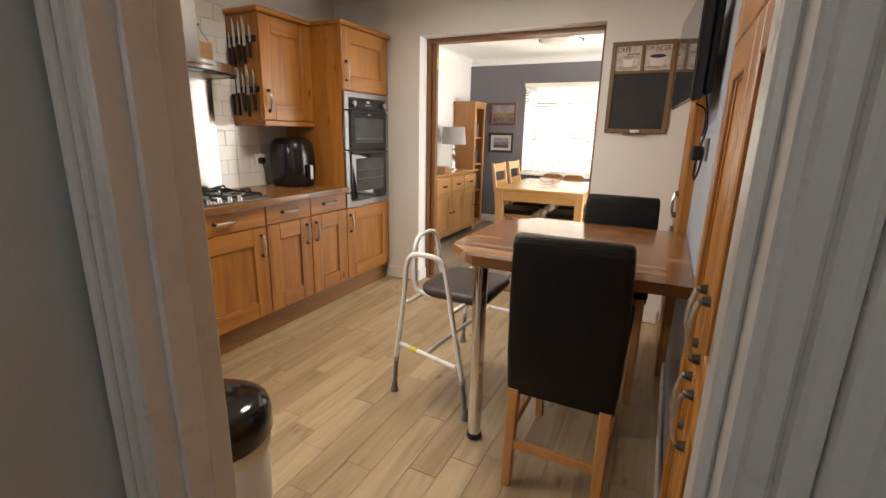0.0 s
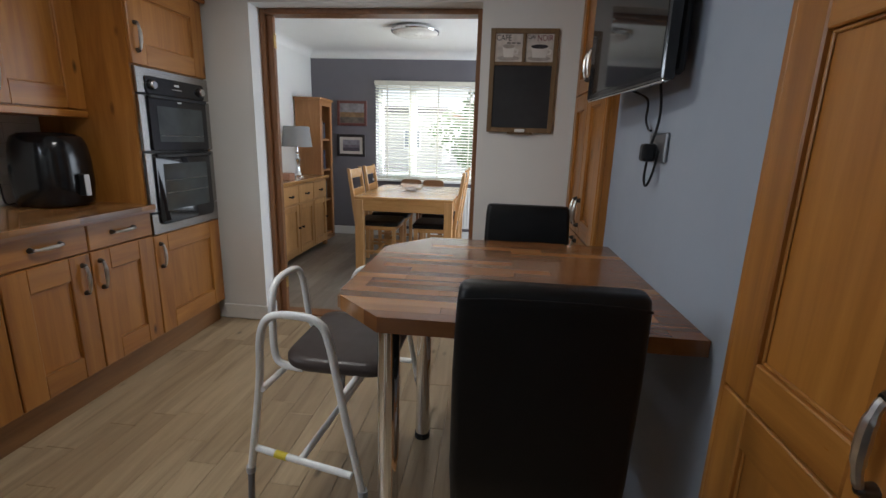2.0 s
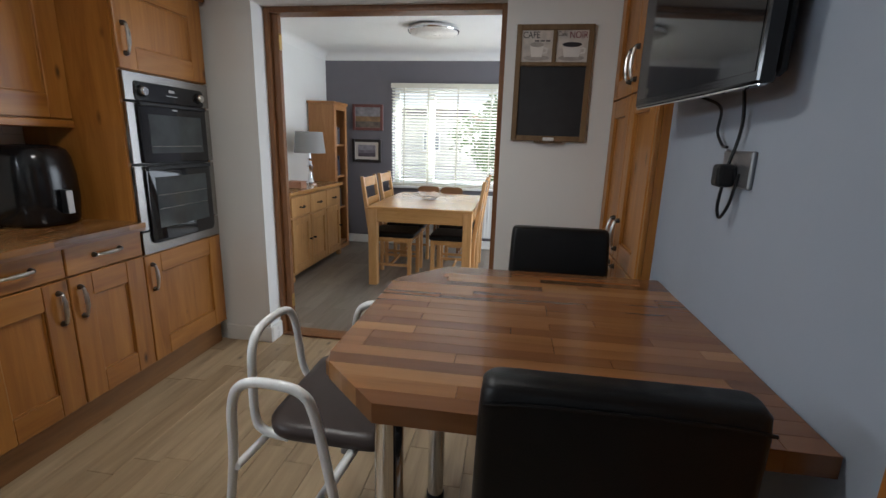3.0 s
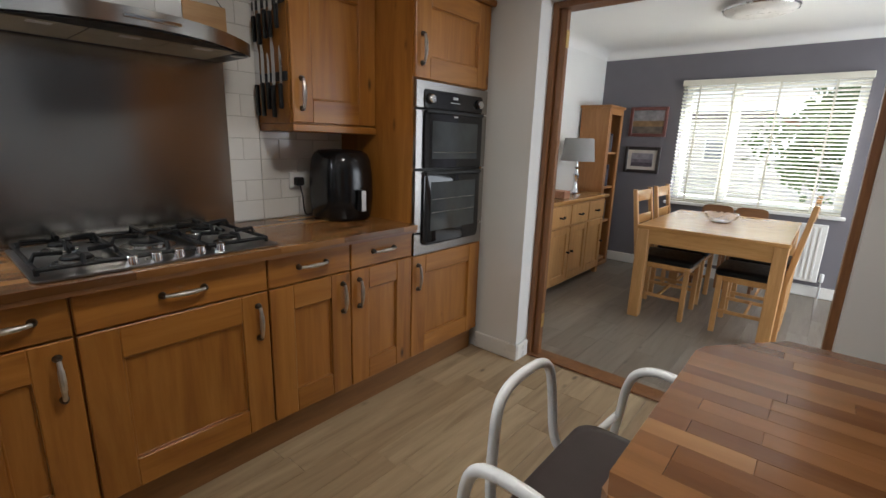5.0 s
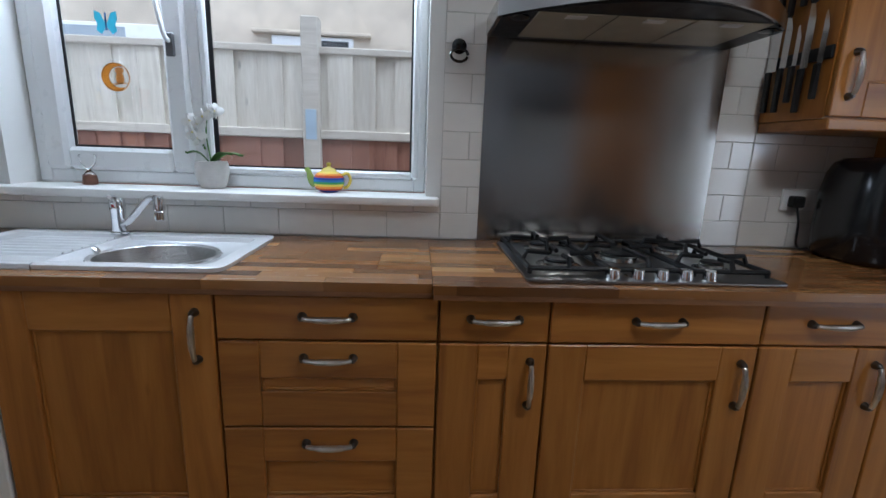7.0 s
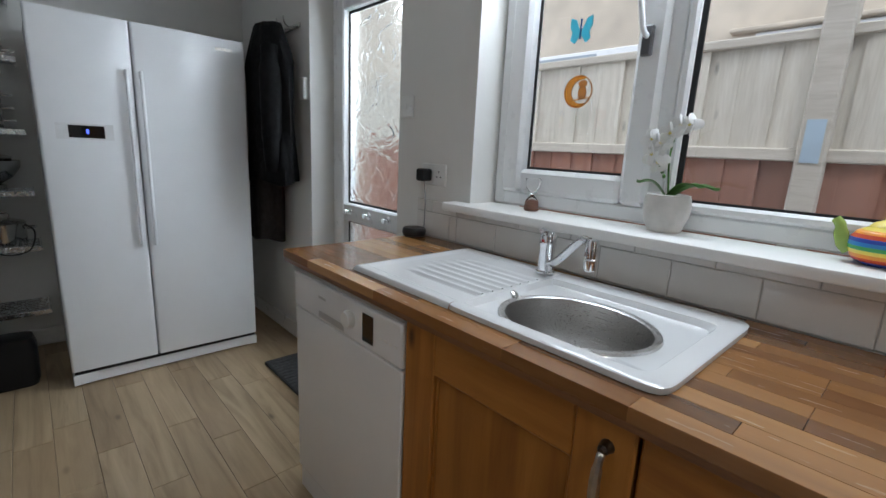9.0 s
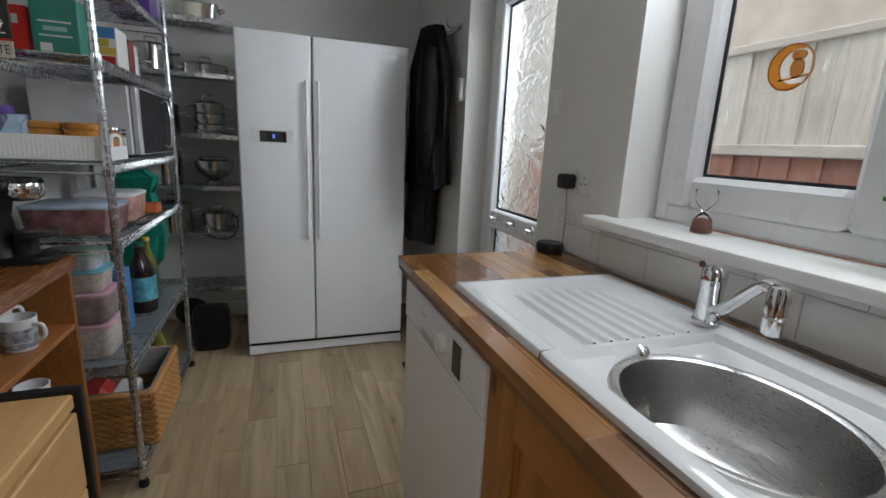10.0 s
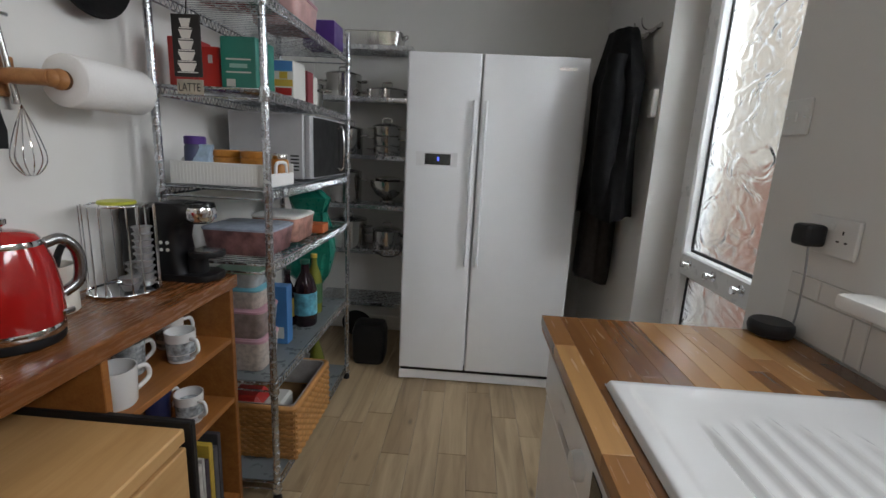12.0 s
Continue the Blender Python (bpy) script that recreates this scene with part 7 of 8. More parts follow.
for zi, z in enumerate(RACK_Z):
    bm = bmesh.new()
    for dz in (0.0, -0.028):
        for a, b in (((RX0, RY0), (RX1, RY0)), ((RX1, RY0), (RX1, RY1)), ((RX1, RY1), (RX0, RY1)), ((RX0, RY1), (RX0, RY0))):
            rod((a[0], a[1], z + dz), (b[0], b[1], z + dz), 0.0035, seg=6, bm=bm)
    for x in (RX0, RX1):
        k = RY0
        while k < RY1 - 0.02:
            rod((x, k, z), (x, k + 0.012, z - 0.028), 0.0018, seg=4, bm=bm)
            rod((x, k + 0.012, z - 0.028), (x, k + 0.024, z), 0.0018, seg=4, bm=bm)
            k += 0.024
    part("shelf_rim", bm, rack_steel, rk)
    k = RY0 + 0.025
    while k < RY1 - 0.01:
        if wire_mesh is None:
            first = part("wire", rod((RX0, k, z + 0.002), (RX1, k, z + 0.002), 0.0018, seg=4), rack_steel, rk)
            wire_mesh, wire_at = first.data, (k, z)
        else:
            ob = new("wire", wire_mesh)
            ob.parent = rk
            ob.matrix_basis = Matrix.Translation((0, k - wire_at[0], z - wire_at[1]))
        k += 0.025
    if zi in (0, 1, 3):
        part("shelf_liner", box(RX0 + 0.004, RX1 - 0.004, RY0 + 0.004, RY1 - 0.004, z + 0.0045, z + 0.0065), solid, rk, "grey plastic shelf liner")
    for x in (RX0, RX1):
        for y in (RY0, RY1):
            part("collar", lathe([(0.0165, z - 0.036), (0.0175, z - 0.034), (0.0155, z + 0.008)], (x, y, 0), 12), rack_steel, rk, smooth=40)
TOPW = 0.0075


def carton(name, label, x0, x1, y0, y1, z, h, mat, cat="box", group="food boxes", marks=None, bevel=0.002):
    c = thing(name, label, cat, ((x0 + x1) / 2, (y0 + y1) / 2, z), group)
    part("carton", box(x0, x1, y0, y1, z, z + h, bevel), mat, c)
    for (a0, a1, b0, b1, mm) in marks or ():
        part("label", box(x0 + (x1 - x0) * a0, x0 + (x1 - x0) * a1, y1 + 0.0003, y1 + 0.001, z + h * b0, z + h * b1), mm, c)
    return c


red_card, green_card = plain("red_card", (0.42, 0.025, 0.02), 0.4), plain("green_card", (0.02, 0.20, 0.15), 0.4)
yellow_card, blue_card, purple_card = plain("yellow_card", (0.60, 0.42, 0.06), 0.45), plain("blue_card", (0.06, 0.20, 0.45), 0.4), plain("purple_card", (0.08, 0.03, 0.22), 0.4)
pale_card, orange_tub = plain("pale_card", (0.60, 0.60, 0.56), 0.5), plain("amber_jar", (0.48, 0.20, 0.03), 0.35, vary=0.3, scale=30)
z = RACK_Z[4] + TOPW
carton("tea_tin", "red tin with dark swirl on rack shelf", -0.59, -0.51, -1.10, -0.99, z, 0.15, red_card, marks=[(0.3, 0.75, 0.2, 0.6, plain("swirl_dark", (0.12, 0.02, 0.02), 0.5))])
carton("tea_tin", "bright red square tin on rack shelf", -0.672, -0.60, -1.10, -1.00, z, 0.125, plain("bright_red", (0.55, 0.03, 0.02), 0.35), marks=[(0.3, 0.5, 0.6, 0.8, pale_card)])
carton("coffee_box", "teal cardboard box on rack shelf", -0.80, -0.685, -1.12, -0.985, z, 0.155, green_card, marks=[(0.15, 0.85, 0.3, 0.33, pale_card), (0.15, 0.85, 0.55, 0.58, pale_card), (0.6, 0.85, 0.03, 0.18, pale_card), (0.25, 0.75, 0.4, 0.48, plain("pale_teal", (0.3, 0.5, 0.45), 0.5))])
carton("food_tin", "yellow and blue patterned tin on rack shelf", -0.835, -0.76, -1.32, -1.20, z, 0.13, pale_card, marks=[(0.05, 0.95, 0.70, 0.97, blue_card), (0.05, 0.95, 0.30, 0.48, yellow_card), (0.1, 0.9, 0.06, 0.26, red_card), (0.3, 0.7, 0.50, 0.68, yellow_card)])
carton("food_box", "dark red packet on rack shelf", -0.83, -0.75, -1.42, -1.36, z, 0.12, plain("maroon_card", (0.22, 0.03, 0.04), 0.45))
carton("food_box", "white packet on rack shelf", -0.83, -0.74, -1.47, -1.43, z, 0.11, pale_card)
saucepan("mixing_pan", "steel pan on rack shelf", -0.68, -1.62, z, 0.12, 0.10, lid=False)
sgn = thing("coffee_sign", "black sign with stacked cups and hanging word", "wall sign", (-0.63, -0.91, 1.48))
part("panel", box(-0.672, -0.585, -0.908, -0.902, 1.485, 1.66, 0.001), plain("sign_black", (0.015, 0.012, 0.01), 0.5), sgn)
for k in range(5):
    zz = 1.50 + k * 0.031
    wv = 0.030 - 0.003 * k
    pts = [(-0.628 - wv * 0.6, zz), (-0.628 + wv * 0.6, zz), (-0.628 + wv, zz + 0.024), (-0.628 - wv, zz + 0.024)]
    part("cup", loft([[(a, -0.9018, b) for a, b in pts], [(a, -0.9008, b) for a, b in pts]]), cup_pale, sgn)
    part("saucer", box(-0.628 - wv * 1.05, -0.628 + wv * 1.05, -0.9018, -0.9010, zz - 0.004, zz - 0.001), cup_pale, sgn)
part("word_plate", box(-0.672, -0.59, -0.908, -0.903, 1.435, 1.478, 0.001), plain("word_plate", (0.45, 0.40, 0.32), 0.6, vary=0.3, scale=30), sgn)
lettering("LATTE", (-0.594, -0.9025, 1.444), 0.034, dark_ink, sgn, (90, 0, 180), 0.72)
part("hanger", rod((-0.63, -0.905, 1.66), (-0.63, -0.917, 1.735), 0.002, seg=6), black_iron, sgn)
# microwave and tray with jars
z = RACK_Z[3] + TOPW
mw = thing("microwave", "silver grey microwave with black door on rack", "microwave", (-0.66, -1.58, z))
part("body", box(-0.82, -0.51, -1.845, -1.33, z + 0.006, z + 0.265, 0.006), plain("microwave_silver", (0.48, 0.48, 0.49), 0.35), mw)
part("door_frame", box(-0.845, -0.821, -1.845, -1.335, z + 0.008, z + 0.262, 0.004), plain("microwave_grey", (0.42, 0.42, 0.43), 0.35), mw)
part("window", box(-0.8475, -0.8455, -1.72, -1.372, z + 0.014, z + 0.256), black_plastic, mw)
part("control_panel", box(-0.8475, -0.8455, -1.84, -1.725, z + 0.014, z + 0.256), black_plastic, mw)
part("handle", tube([(-0.847, -1.70, z + 0.04), (-0.875, -1.70, z + 0.05), (-0.875, -1.70, z + 0.22), (-0.847, -1.70, z + 0.23)], 0.005, 8, 3), chrome, mw, smooth=60)
for k in range(5):
    part("vent_slot", box(-0.80, -0.765, -1.3298, -1.3292, z + 0.04 + k * 0.014, z + 0.046 + k * 0.014), black_plastic, mw)
for x in (-0.80, -0.54):
    part("foot", box(x, x + 0.03, -1.80, -1.38, z, z + 0.0058), black_plastic, mw)
tr = thing("plastic_tray", "white ribbed plastic tray with end handles", "tray", (-0.68, -1.05, z))
for q in ((-0.845, -0.515, -0.955, -0.949), (-0.845, -0.515, -1.16, -1.154)):
    part("wall", box(*q, z + 0.001, z + 0.075, 0.002), white_plastic, tr)
for x in (-0.845, -0.521):
    part("wall", box(x, x + 0.006, -1.1535, -0.9555, z + 0.001, z + 0.045, 0.002), white_plastic, tr)
    part("end_handle", tube([(x + 0.003, -1.10, z + 0.045), (x + 0.003, -1.09, z + 0.078), (x + 0.003, -1.02, z + 0.078), (x + 0.003, -1.01, z + 0.045)], 0.006, 8, 3), white_plastic, tr, smooth=60)
part("base", box(-0.839, -0.521, -1.1535, -0.9555, z + 0.001, z + 0.006), white_plastic, tr)
for k in range(28):
    part("rib", box(-0.838 + k * 0.0115, -0.833 + k * 0.0115, -0.9489, -0.9472, z + 0.008, z + 0.066), white_plastic, tr)


def jar(name, label, x, y, z, r, h, body, cap, cat="jar", group="jars"):
    j = thing(name, label, cat, (x, y, z), group)
    part("body", lathe([(r * 0.95, z + 0.001), (r, z + 0.006), (r, z + h * 0.78), (r * 0.9, z + h * 0.82), (r * 0.9, z + h * 0.84)], (x, y, 0), 24), body, j, smooth=40)
    part("lid", lathe([(r * 0.98, z + h * 0.84), (r * 0.99, z + h * 0.85), (r * 0.98, z + h), (r * 0.9, z + h + 0.003), (0, z + h + 0.003)], (x, y, 0), 24), cap, j, smooth=40)


jar("spread_jar", "dark jar with purple lid in tray", -0.575, -1.00, z + 0.007, 0.034, 0.145, plain("navy_label", (0.05, 0.06, 0.12), 0.4), purple_card)
jar("storage_jar", "amber storage jar in tray", -0.665, -1.03, z + 0.007, 0.048, 0.105, orange_tub, orange_tub)
jar("storage_jar", "amber storage jar in tray", -0.765, -1.03, z + 0.007, 0.048, 0.105, orange_tub, orange_tub)
jar("storage_jar", "orange jar with steel rim in tray", -0.815, -1.11, z + 0.007, 0.03, 0.10, orange_tub, pan_steel)
pk = thing("food_packet", "crumpled pale blue food packet in tray", "packet", (-0.61, -1.05, z + 0.007), "food packets")
random.seed(14)
bm = loft([[(x + random.uniform(-0.006, 0.006), y + random.uniform(-0.004, 0.004), zz) for x, y in rounded(w, d, 0.012, 2, -0.61, -0.985)] for zz, w, d in ((z + 0.008, 0.06, 0.04), (z + 0.06, 0.07, 0.05), (z + 0.10, 0.06, 0.03), (z + 0.13, 0.07, 0.006))])
part("bag", bm, plain("pale_blue_bag", (0.40, 0.55, 0.70), 0.4, vary=0.3, scale=30), pk)
# tubs
clear_plastic = plain("clear_tub", (0.55, 0.55, 0.56), 0.15, vary=0.3, scale=25, bump_strength=0.02)


def tub(label, cx, cy, z, w, d, h, body, lid):
    t = thing("food_tub", label, "food container", (cx, cy, z), "plastic food tubs")
    part("body", loft([[(x, y, zz) for x, y in rounded(w * k, d * k, 0.025, 3, cx, cy)] for zz, k in ((z + 0.001, 0.86), (z + 0.006, 0.9), (z + h * 0.88, 0.97))]), body, t, smooth=40)
    part("lid", loft([[(x, y, zz) for x, y in rounded(w * k, d * k, 0.03, 3, cx, cy)] for zz, k in ((z + h * 0.885, 1.0), (z + h * 0.96, 1.0), (z + h * 0.97, 0.95), (z + h, 0.92))]), lid, t, smooth=40)


blue_clear = plain("clear_lid", (0.42, 0.48, 0.58), 0.2, vary=0.2, scale=30)
pinkish, teal_lid = plain("pink_lid", (0.55, 0.32, 0.38), 0.4), plain("teal_lid", (0.15, 0.42, 0.50), 0.35)
red_fill, rice = plain("red_contents", (0.30, 0.15, 0.15), 0.35, vary=0.6, scale=22), plain("rice_contents", (0.55, 0.48, 0.42), 0.5, vary=0.3, scale=60)
z = RACK_Z[2] + TOPW
tub("clear plastic tub of red packets", -0.70, -1.10, z, 0.26, 0.22, 0.10, red_fill, blue_clear)
tub("clear plastic tub with white lid", -0.72, -1.36, z, 0.20, 0.22, 0.11, plain("pink_contents", (0.50, 0.27, 0.22), 0.4, vary=0.5, scale=25), white_plastic)
carton("food_box", "small orange packet on rack shelf", -0.84, -0.74, -1.58, -1.50, z, 0.04, plain("orange_card", (0.60, 0.16, 0.06), 0.4))
z = RACK_Z[1] + TOPW
tub("stacked tub of rice with pink lid", -0.68, -1.06, z, 0.22, 0.16, 0.125, rice, pinkish)
tub("stacked clear tub with pink lid", -0.68, -1.06, z + 0.126, 0.22, 0.16, 0.11, plain("brown_contents", (0.30, 0.24, 0.22), 0.35, vary=0.4, scale=30), pinkish)
tub("stacked clear tub with teal lid", -0.68, -1.06, z + 0.237, 0.20, 0.15, 0.075, rice, teal_lid)
tub("small green lidded tub on stack", -0.68, -1.06, z + 0.313, 0.18, 0.14, 0.06, clear_plastic, plain("green_lid", (0.25, 0.40, 0.30), 0.4))


def bottle(label, x, y, z, r, h, body, lab, cap):
    b = thing("bottle", label, "bottle", (x, y, z), "bottles on the rack")
    part("body", lathe([(r * 0.9, z + 0.001), (r, z + 0.01), (r, z + h * 0.55), (r * 0.8, z + h * 0.68), (r * 0.38, z + h * 0.82), (r * 0.34, z + h * 0.94)], (x, y, 0), 24), body, b, smooth=50)
    part("label", lathe([(r + 0.0006, z + h * 0.18), (r + 0.0008, z + h * 0.2), (r + 0.0008, z + h * 0.5), (r + 0.0006, z + h * 0.52)], (x, y, 0), 24), lab, b, "printed paper label", 50)
    part("cap", lathe([(r * 0.40, z + h * 0.94), (r * 0.40, z + h), (0, z + h)], (x, y, 0), 16), cap, b, smooth=40)


dark_drink, olive_oil = plain("dark_drink", (0.02, 0.008, 0.012), 0.08, vary=0.1, bump_strength=0), plain("olive_oil", (0.16, 0.17, 0.03), 0.08, vary=0.1, bump_strength=0)
bottle("large dark cordial bottle with blue label", -0.765, -1.47, z, 0.052, 0.31, dark_drink, plain("cordial_label", (0.10, 0.35, 0.45), 0.5, vary=0.7, scale=28), plain("dark_green_cap", (0.02, 0.12, 0.08), 0.4))
bottle("green olive oil bottle on rack", -0.752, -1.63, z, 0.038, 0.30, olive_oil, plain("oil_label", (0.04, 0.10, 0.04), 0.5), yellow_card)
bottle("dark bottle with yellow label on rack", -0.69, -1.45, z, 0.036, 0.26, dark_drink, yellow_card, black_plastic)
carton("food_box", "blue cereal packet on rack shelf", -0.775, -0.63, -1.29, -1.235, z, 0.25, blue_card, marks=[(0.1, 0.6, 0.1, 0.3, pale_card)])
gb = thing("shopping_bag", "green plastic bag hanging behind rack shelf", "bag", (-0.68, -1.70, 0.56), "bags")
random.seed(31)
part("bag", loft([[(x + random.uniform(-0.012, 0.012), y + random.uniform(-0.012, 0.012), zz) for x, y in rounded(w, d, 0.03, 3, -0.70, -1.72)] for zz, w, d in ((0.60, 0.10, 0.06), (0.66, 0.20, 0.12), (0.78, 0.24, 0.14), (0.90, 0.20, 0.12), (0.98, 0.16, 0.05), (1.05, 0.20, 0.10), (1.09, 0.10, 0.03))]), plain("green_bag", (0.01, 0.20, 0.14), 0.3, vary=0.3, scale=20, bump_scale=30, bump_strength=0.6), gb, smooth=25)
z = RACK_Z[5] + TOPW
saucepan("mixing_bowl", "large steel pan on top of rack", -0.70, -1.08, z, 0.13, 0.12, lid=False)
tub("pink lidded clear tub on top shelf", -0.72, -1.42, z, 0.20, 0.24, 0.12, plain("pink_tub", (0.55, 0.35, 0.33), 0.35, vary=0.2, scale=20), pinkish)
carton("food_box", "purple box on top of rack", -0.845, -0.70, -1.80, -1.66, z, 0.11, purple_card)
# wicker basket on the lowest shelf
wk = thing("wicker_basket", "wicker storage basket with packets inside", "basket", (-0.70, -1.28, 0.08))
cane = wood("cane", (0.34, 0.15, 0.04), (0.46, 0.22, 0.065), (0.55, 0.29, 0.10), "y", 0.5, piece=0.2)
WX0, WX1, WY0b, WY1b, WZ0b, WZ1b = -0.872, -0.52, -1.46, -1.05, 0.083, 0.30
part("lining", box(WX0 + 0.01, WX1 - 0.01, WY0b + 0.01, WY1b - 0.01, WZ0b + 0.002, WZ0b + 0.10), plain("basket_lining", (0.20, 0.11, 0.04), 0.9), wk)
for side, rows_n in (("west", 16), ("north", 16), ("south", 16), ("east", 16)):
    for r in range(rows_n):
        zz = WZ0b + 0.008 + r * 0.0132
        bm = bmesh.new()
        if side in ("west", "east"):
            x = WX0 if side == "west" else WX1
            pts = [(x + 0.0045 * (1 if (i + r) % 2 else -1), WY0b + (WY1b - WY0b) * i / 20, zz) for i in range(21)]
        else:
            y = WY1b if side == "north" else WY0b
            pts = [(WX0 + (WX1 - WX0) * i / 16, y + 0.0045 * (1 if (i + r) % 2 else -1), zz) for i in range(17)]
        part("strand", tube(pts, 0.0072, 6, 2), cane, wk, smooth=60)
for i in range(21):
    y = WY0b + (WY1b - WY0b) * i / 20
    part("stake", rod((WX0, y, WZ0b), (WX0, y, WZ1b - 0.005), 0.004, seg=6), cane, wk)
for i in range(17):
    x = WX0 + (WX1 - WX0) * i / 16
    part("stake", rod((x, WY1b, WZ0b), (x, WY1b, WZ1b - 0.005), 0.004, seg=6), cane, wk)
part("cloth_liner", loft([[(x, y, z) for x, y in rounded((WX1 - WX0) * k, (WY1b - WY0b) * k, 0.02, 3, (WX0 + WX1) / 2, (WY0b + WY1b) / 2)] for z, k in ((WZ0b + 0.11, 0.93), (WZ1b + 0.012, 0.95), (WZ1b + 0.010, 0.92), (WZ0b + 0.11, 0.90))], cap=False), plain("grey_cloth", (0.33, 0.31, 0.29), 0.9, vary=0.2, scale=20), wk, "grey cloth basket lining")
part("rim", tube([(x, y, WZ1b) for x, y in rounded(WX1 - WX0, WY1b - WY0b, 0.02, 3, (WX0 + WX1) / 2, (WY0b + WY1b) / 2)], 0.012, 8, 0, closed=True), cane, wk, smooth=60)
carton("food_bag", "red packet inside wicker basket", -0.72, -0.56, -1.22, -1.08, 0.19, 0.12, red_card, "packet", "basket contents", bevel=0.03)
carton("food_bag", "white packet inside wicker basket", -0.80, -0.72, -1.22, -1.10, 0.19, 0.10, pale_card, "packet", "basket contents", bevel=0.01)
z = RACK_Z[0] + TOPW
bottle("green wine bottle on low rack shelf", -0.77, -1.60, z, 0.038, 0.30, olive_oil, pale_card, black_plastic)
bottle("dark bottle on low rack shelf", -0.70, -1.70, z, 0.04, 0.30, dark_drink, pale_card, black_plastic)

# ---- mug unit with worktop ----
mu = thing("mug_unit", "orange-brown wooden shelf unit under dark worktop", "shelf unit", (-0.58, -0.5, 0))
MX0, MX1, MY0, MY1, MZ = -0.728, XG - 0.004, -0.912, 0.22, 0.872
part("worktop", box(MX0 - 0.012, MX1, MY0 - 0.012, MY1, MZ - 0.045, MZ, 0.004), wood("mug_unit_top", (0.13, 0.042, 0.012), (0.21, 0.077, 0.022), (0.30, 0.12, 0.037), "y", 0.26, coat=0.15), mu)
for y in (MY0, -0.385, MY1 - 0.025):
    part("upright", box(MX0, MX1, y, y + 0.02, 0.0035, MZ - 0.0455, 0.002), dresser_wood, mu)
part("back", box(MX1 - 0.012, MX1, MY0 + 0.021, MY1 - 0.026, 0.0035, MZ - 0.0455), dresser_wood, mu)
for z in (0.05, 0.435, 0.655):
    part("shelf", box(MX0 + 0.002, MX1 - 0.0125, MY0 + 0.0205, -0.3855, z - 0.018, z, 0.002), dresser_wood, mu)
mug_white = plain("mug_white", (0.74, 0.73, 0.71), 0.2, vary=0.04)


def mug(label, x, y, z, r, h, mat, handle_to, deco=None):
    m = thing("mug", label, "mug", (x, y, z), "mugs on the shelf unit")
    part("cup", lathe([(r * 0.85, z + 0.001), (r * 0.9, z + 0.006), (r, z + h), (r * 0.93, z + h), (r * 0.84, z + 0.01), (0, z + 0.01)], (x, y, 0), 28), mat, m, smooth=40)
    hx, hy = handle_to
    part("handle", tube([(x + hx * r * 0.95, y + hy * r * 0.95, z + h * 0.8), (x + hx * (r + 0.022), y + hy * (r + 0.022), z + h * 0.78), (x + hx * (r + 0.026), y + hy * (r + 0.026), z + h * 0.45), (x + hx * r * 0.93, y + hy * r * 0.93, z + h * 0.22)], 0.006, 8, 5), mug_white, m, smooth=60)
    if deco:
        part("glaze_patch", lathe([(r * 0.905, z + h * 0.1), (r * 0.925, z + h * 0.3), (r * 0.965, z + h * 0.62), (r * 0.975, z + h * 0.7)], (x, y, 0), 28), deco, m, smooth=50)


gilt = plain("patterned_glaze", (0.40, 0.44, 0.46), 0.2, vary=0.75, scale=55)
navy = plain("navy_glaze", (0.03, 0.04, 0.12), 0.2)
mug("large white mug with faint blue print", -0.66, -0.47, 0.6555, 0.052, 0.098, mug_white, (-0.5, -0.87))
mug("patterned grey and white mug", -0.665, -0.72, 0.6555, 0.042, 0.092, mug_white, (-0.95, 0.3), gilt)
mug("floral white mug behind others", -0.575, -0.80, 0.6555, 0.042, 0.10, mug_white, (-0.6, -0.8), gilt)
mug("grey patterned mug on shelf", -0.58, -0.62, 0.6555, 0.042, 0.095, gilt, (-0.4, -0.9))
mug("white mug with dark print", -0.655, -0.57, 0.4355, 0.044, 0.095, mug_white, (-0.5, -0.87), navy)
mug("patterned pale mug on lower shelf", -0.66, -0.745, 0.4355, 0.042, 0.095, mug_white, (-0.95, 0.3), gilt)
mug("dark blue mug on lower shelf", -0.56, -0.74, 0.4355, 0.042, 0.095, navy, (-0.4, -0.9))
mug("white mug on lower shelf", -0.57, -0.50, 0.4355, 0.042, 0.09, mug_white, (-0.4, -0.9))
random.seed(17)
y = -0.82
for c, label in (((0.05, 0.05, 0.06), "dark magazine"), ((0.10, 0.10, 0.11), "dark magazine"), ((0.55, 0.38, 0.05), "yellow booklet"), ((0.05, 0.04, 0.06), "black book"), ((0.50, 0.48, 0.45), "pale booklet"), ((0.55, 0.52, 0.48), "pale booklet"), ((0.40, 0.12, 0.05), "orange booklet"), ((0.55, 0.53, 0.5), "white booklet")):
    t = random.uniform(0.012, 0.024)
    tagged(part("book", box(-0.71, -0.50, y, y + t, 0.0515, 0.0515 + random.uniform(0.24, 0.31), 0.0015), plain("cover", c, 0.4, vary=0.3, scale=20)), label + " standing on lower unit shelf", "book", "books in the mug unit")
    y += t + 0.003

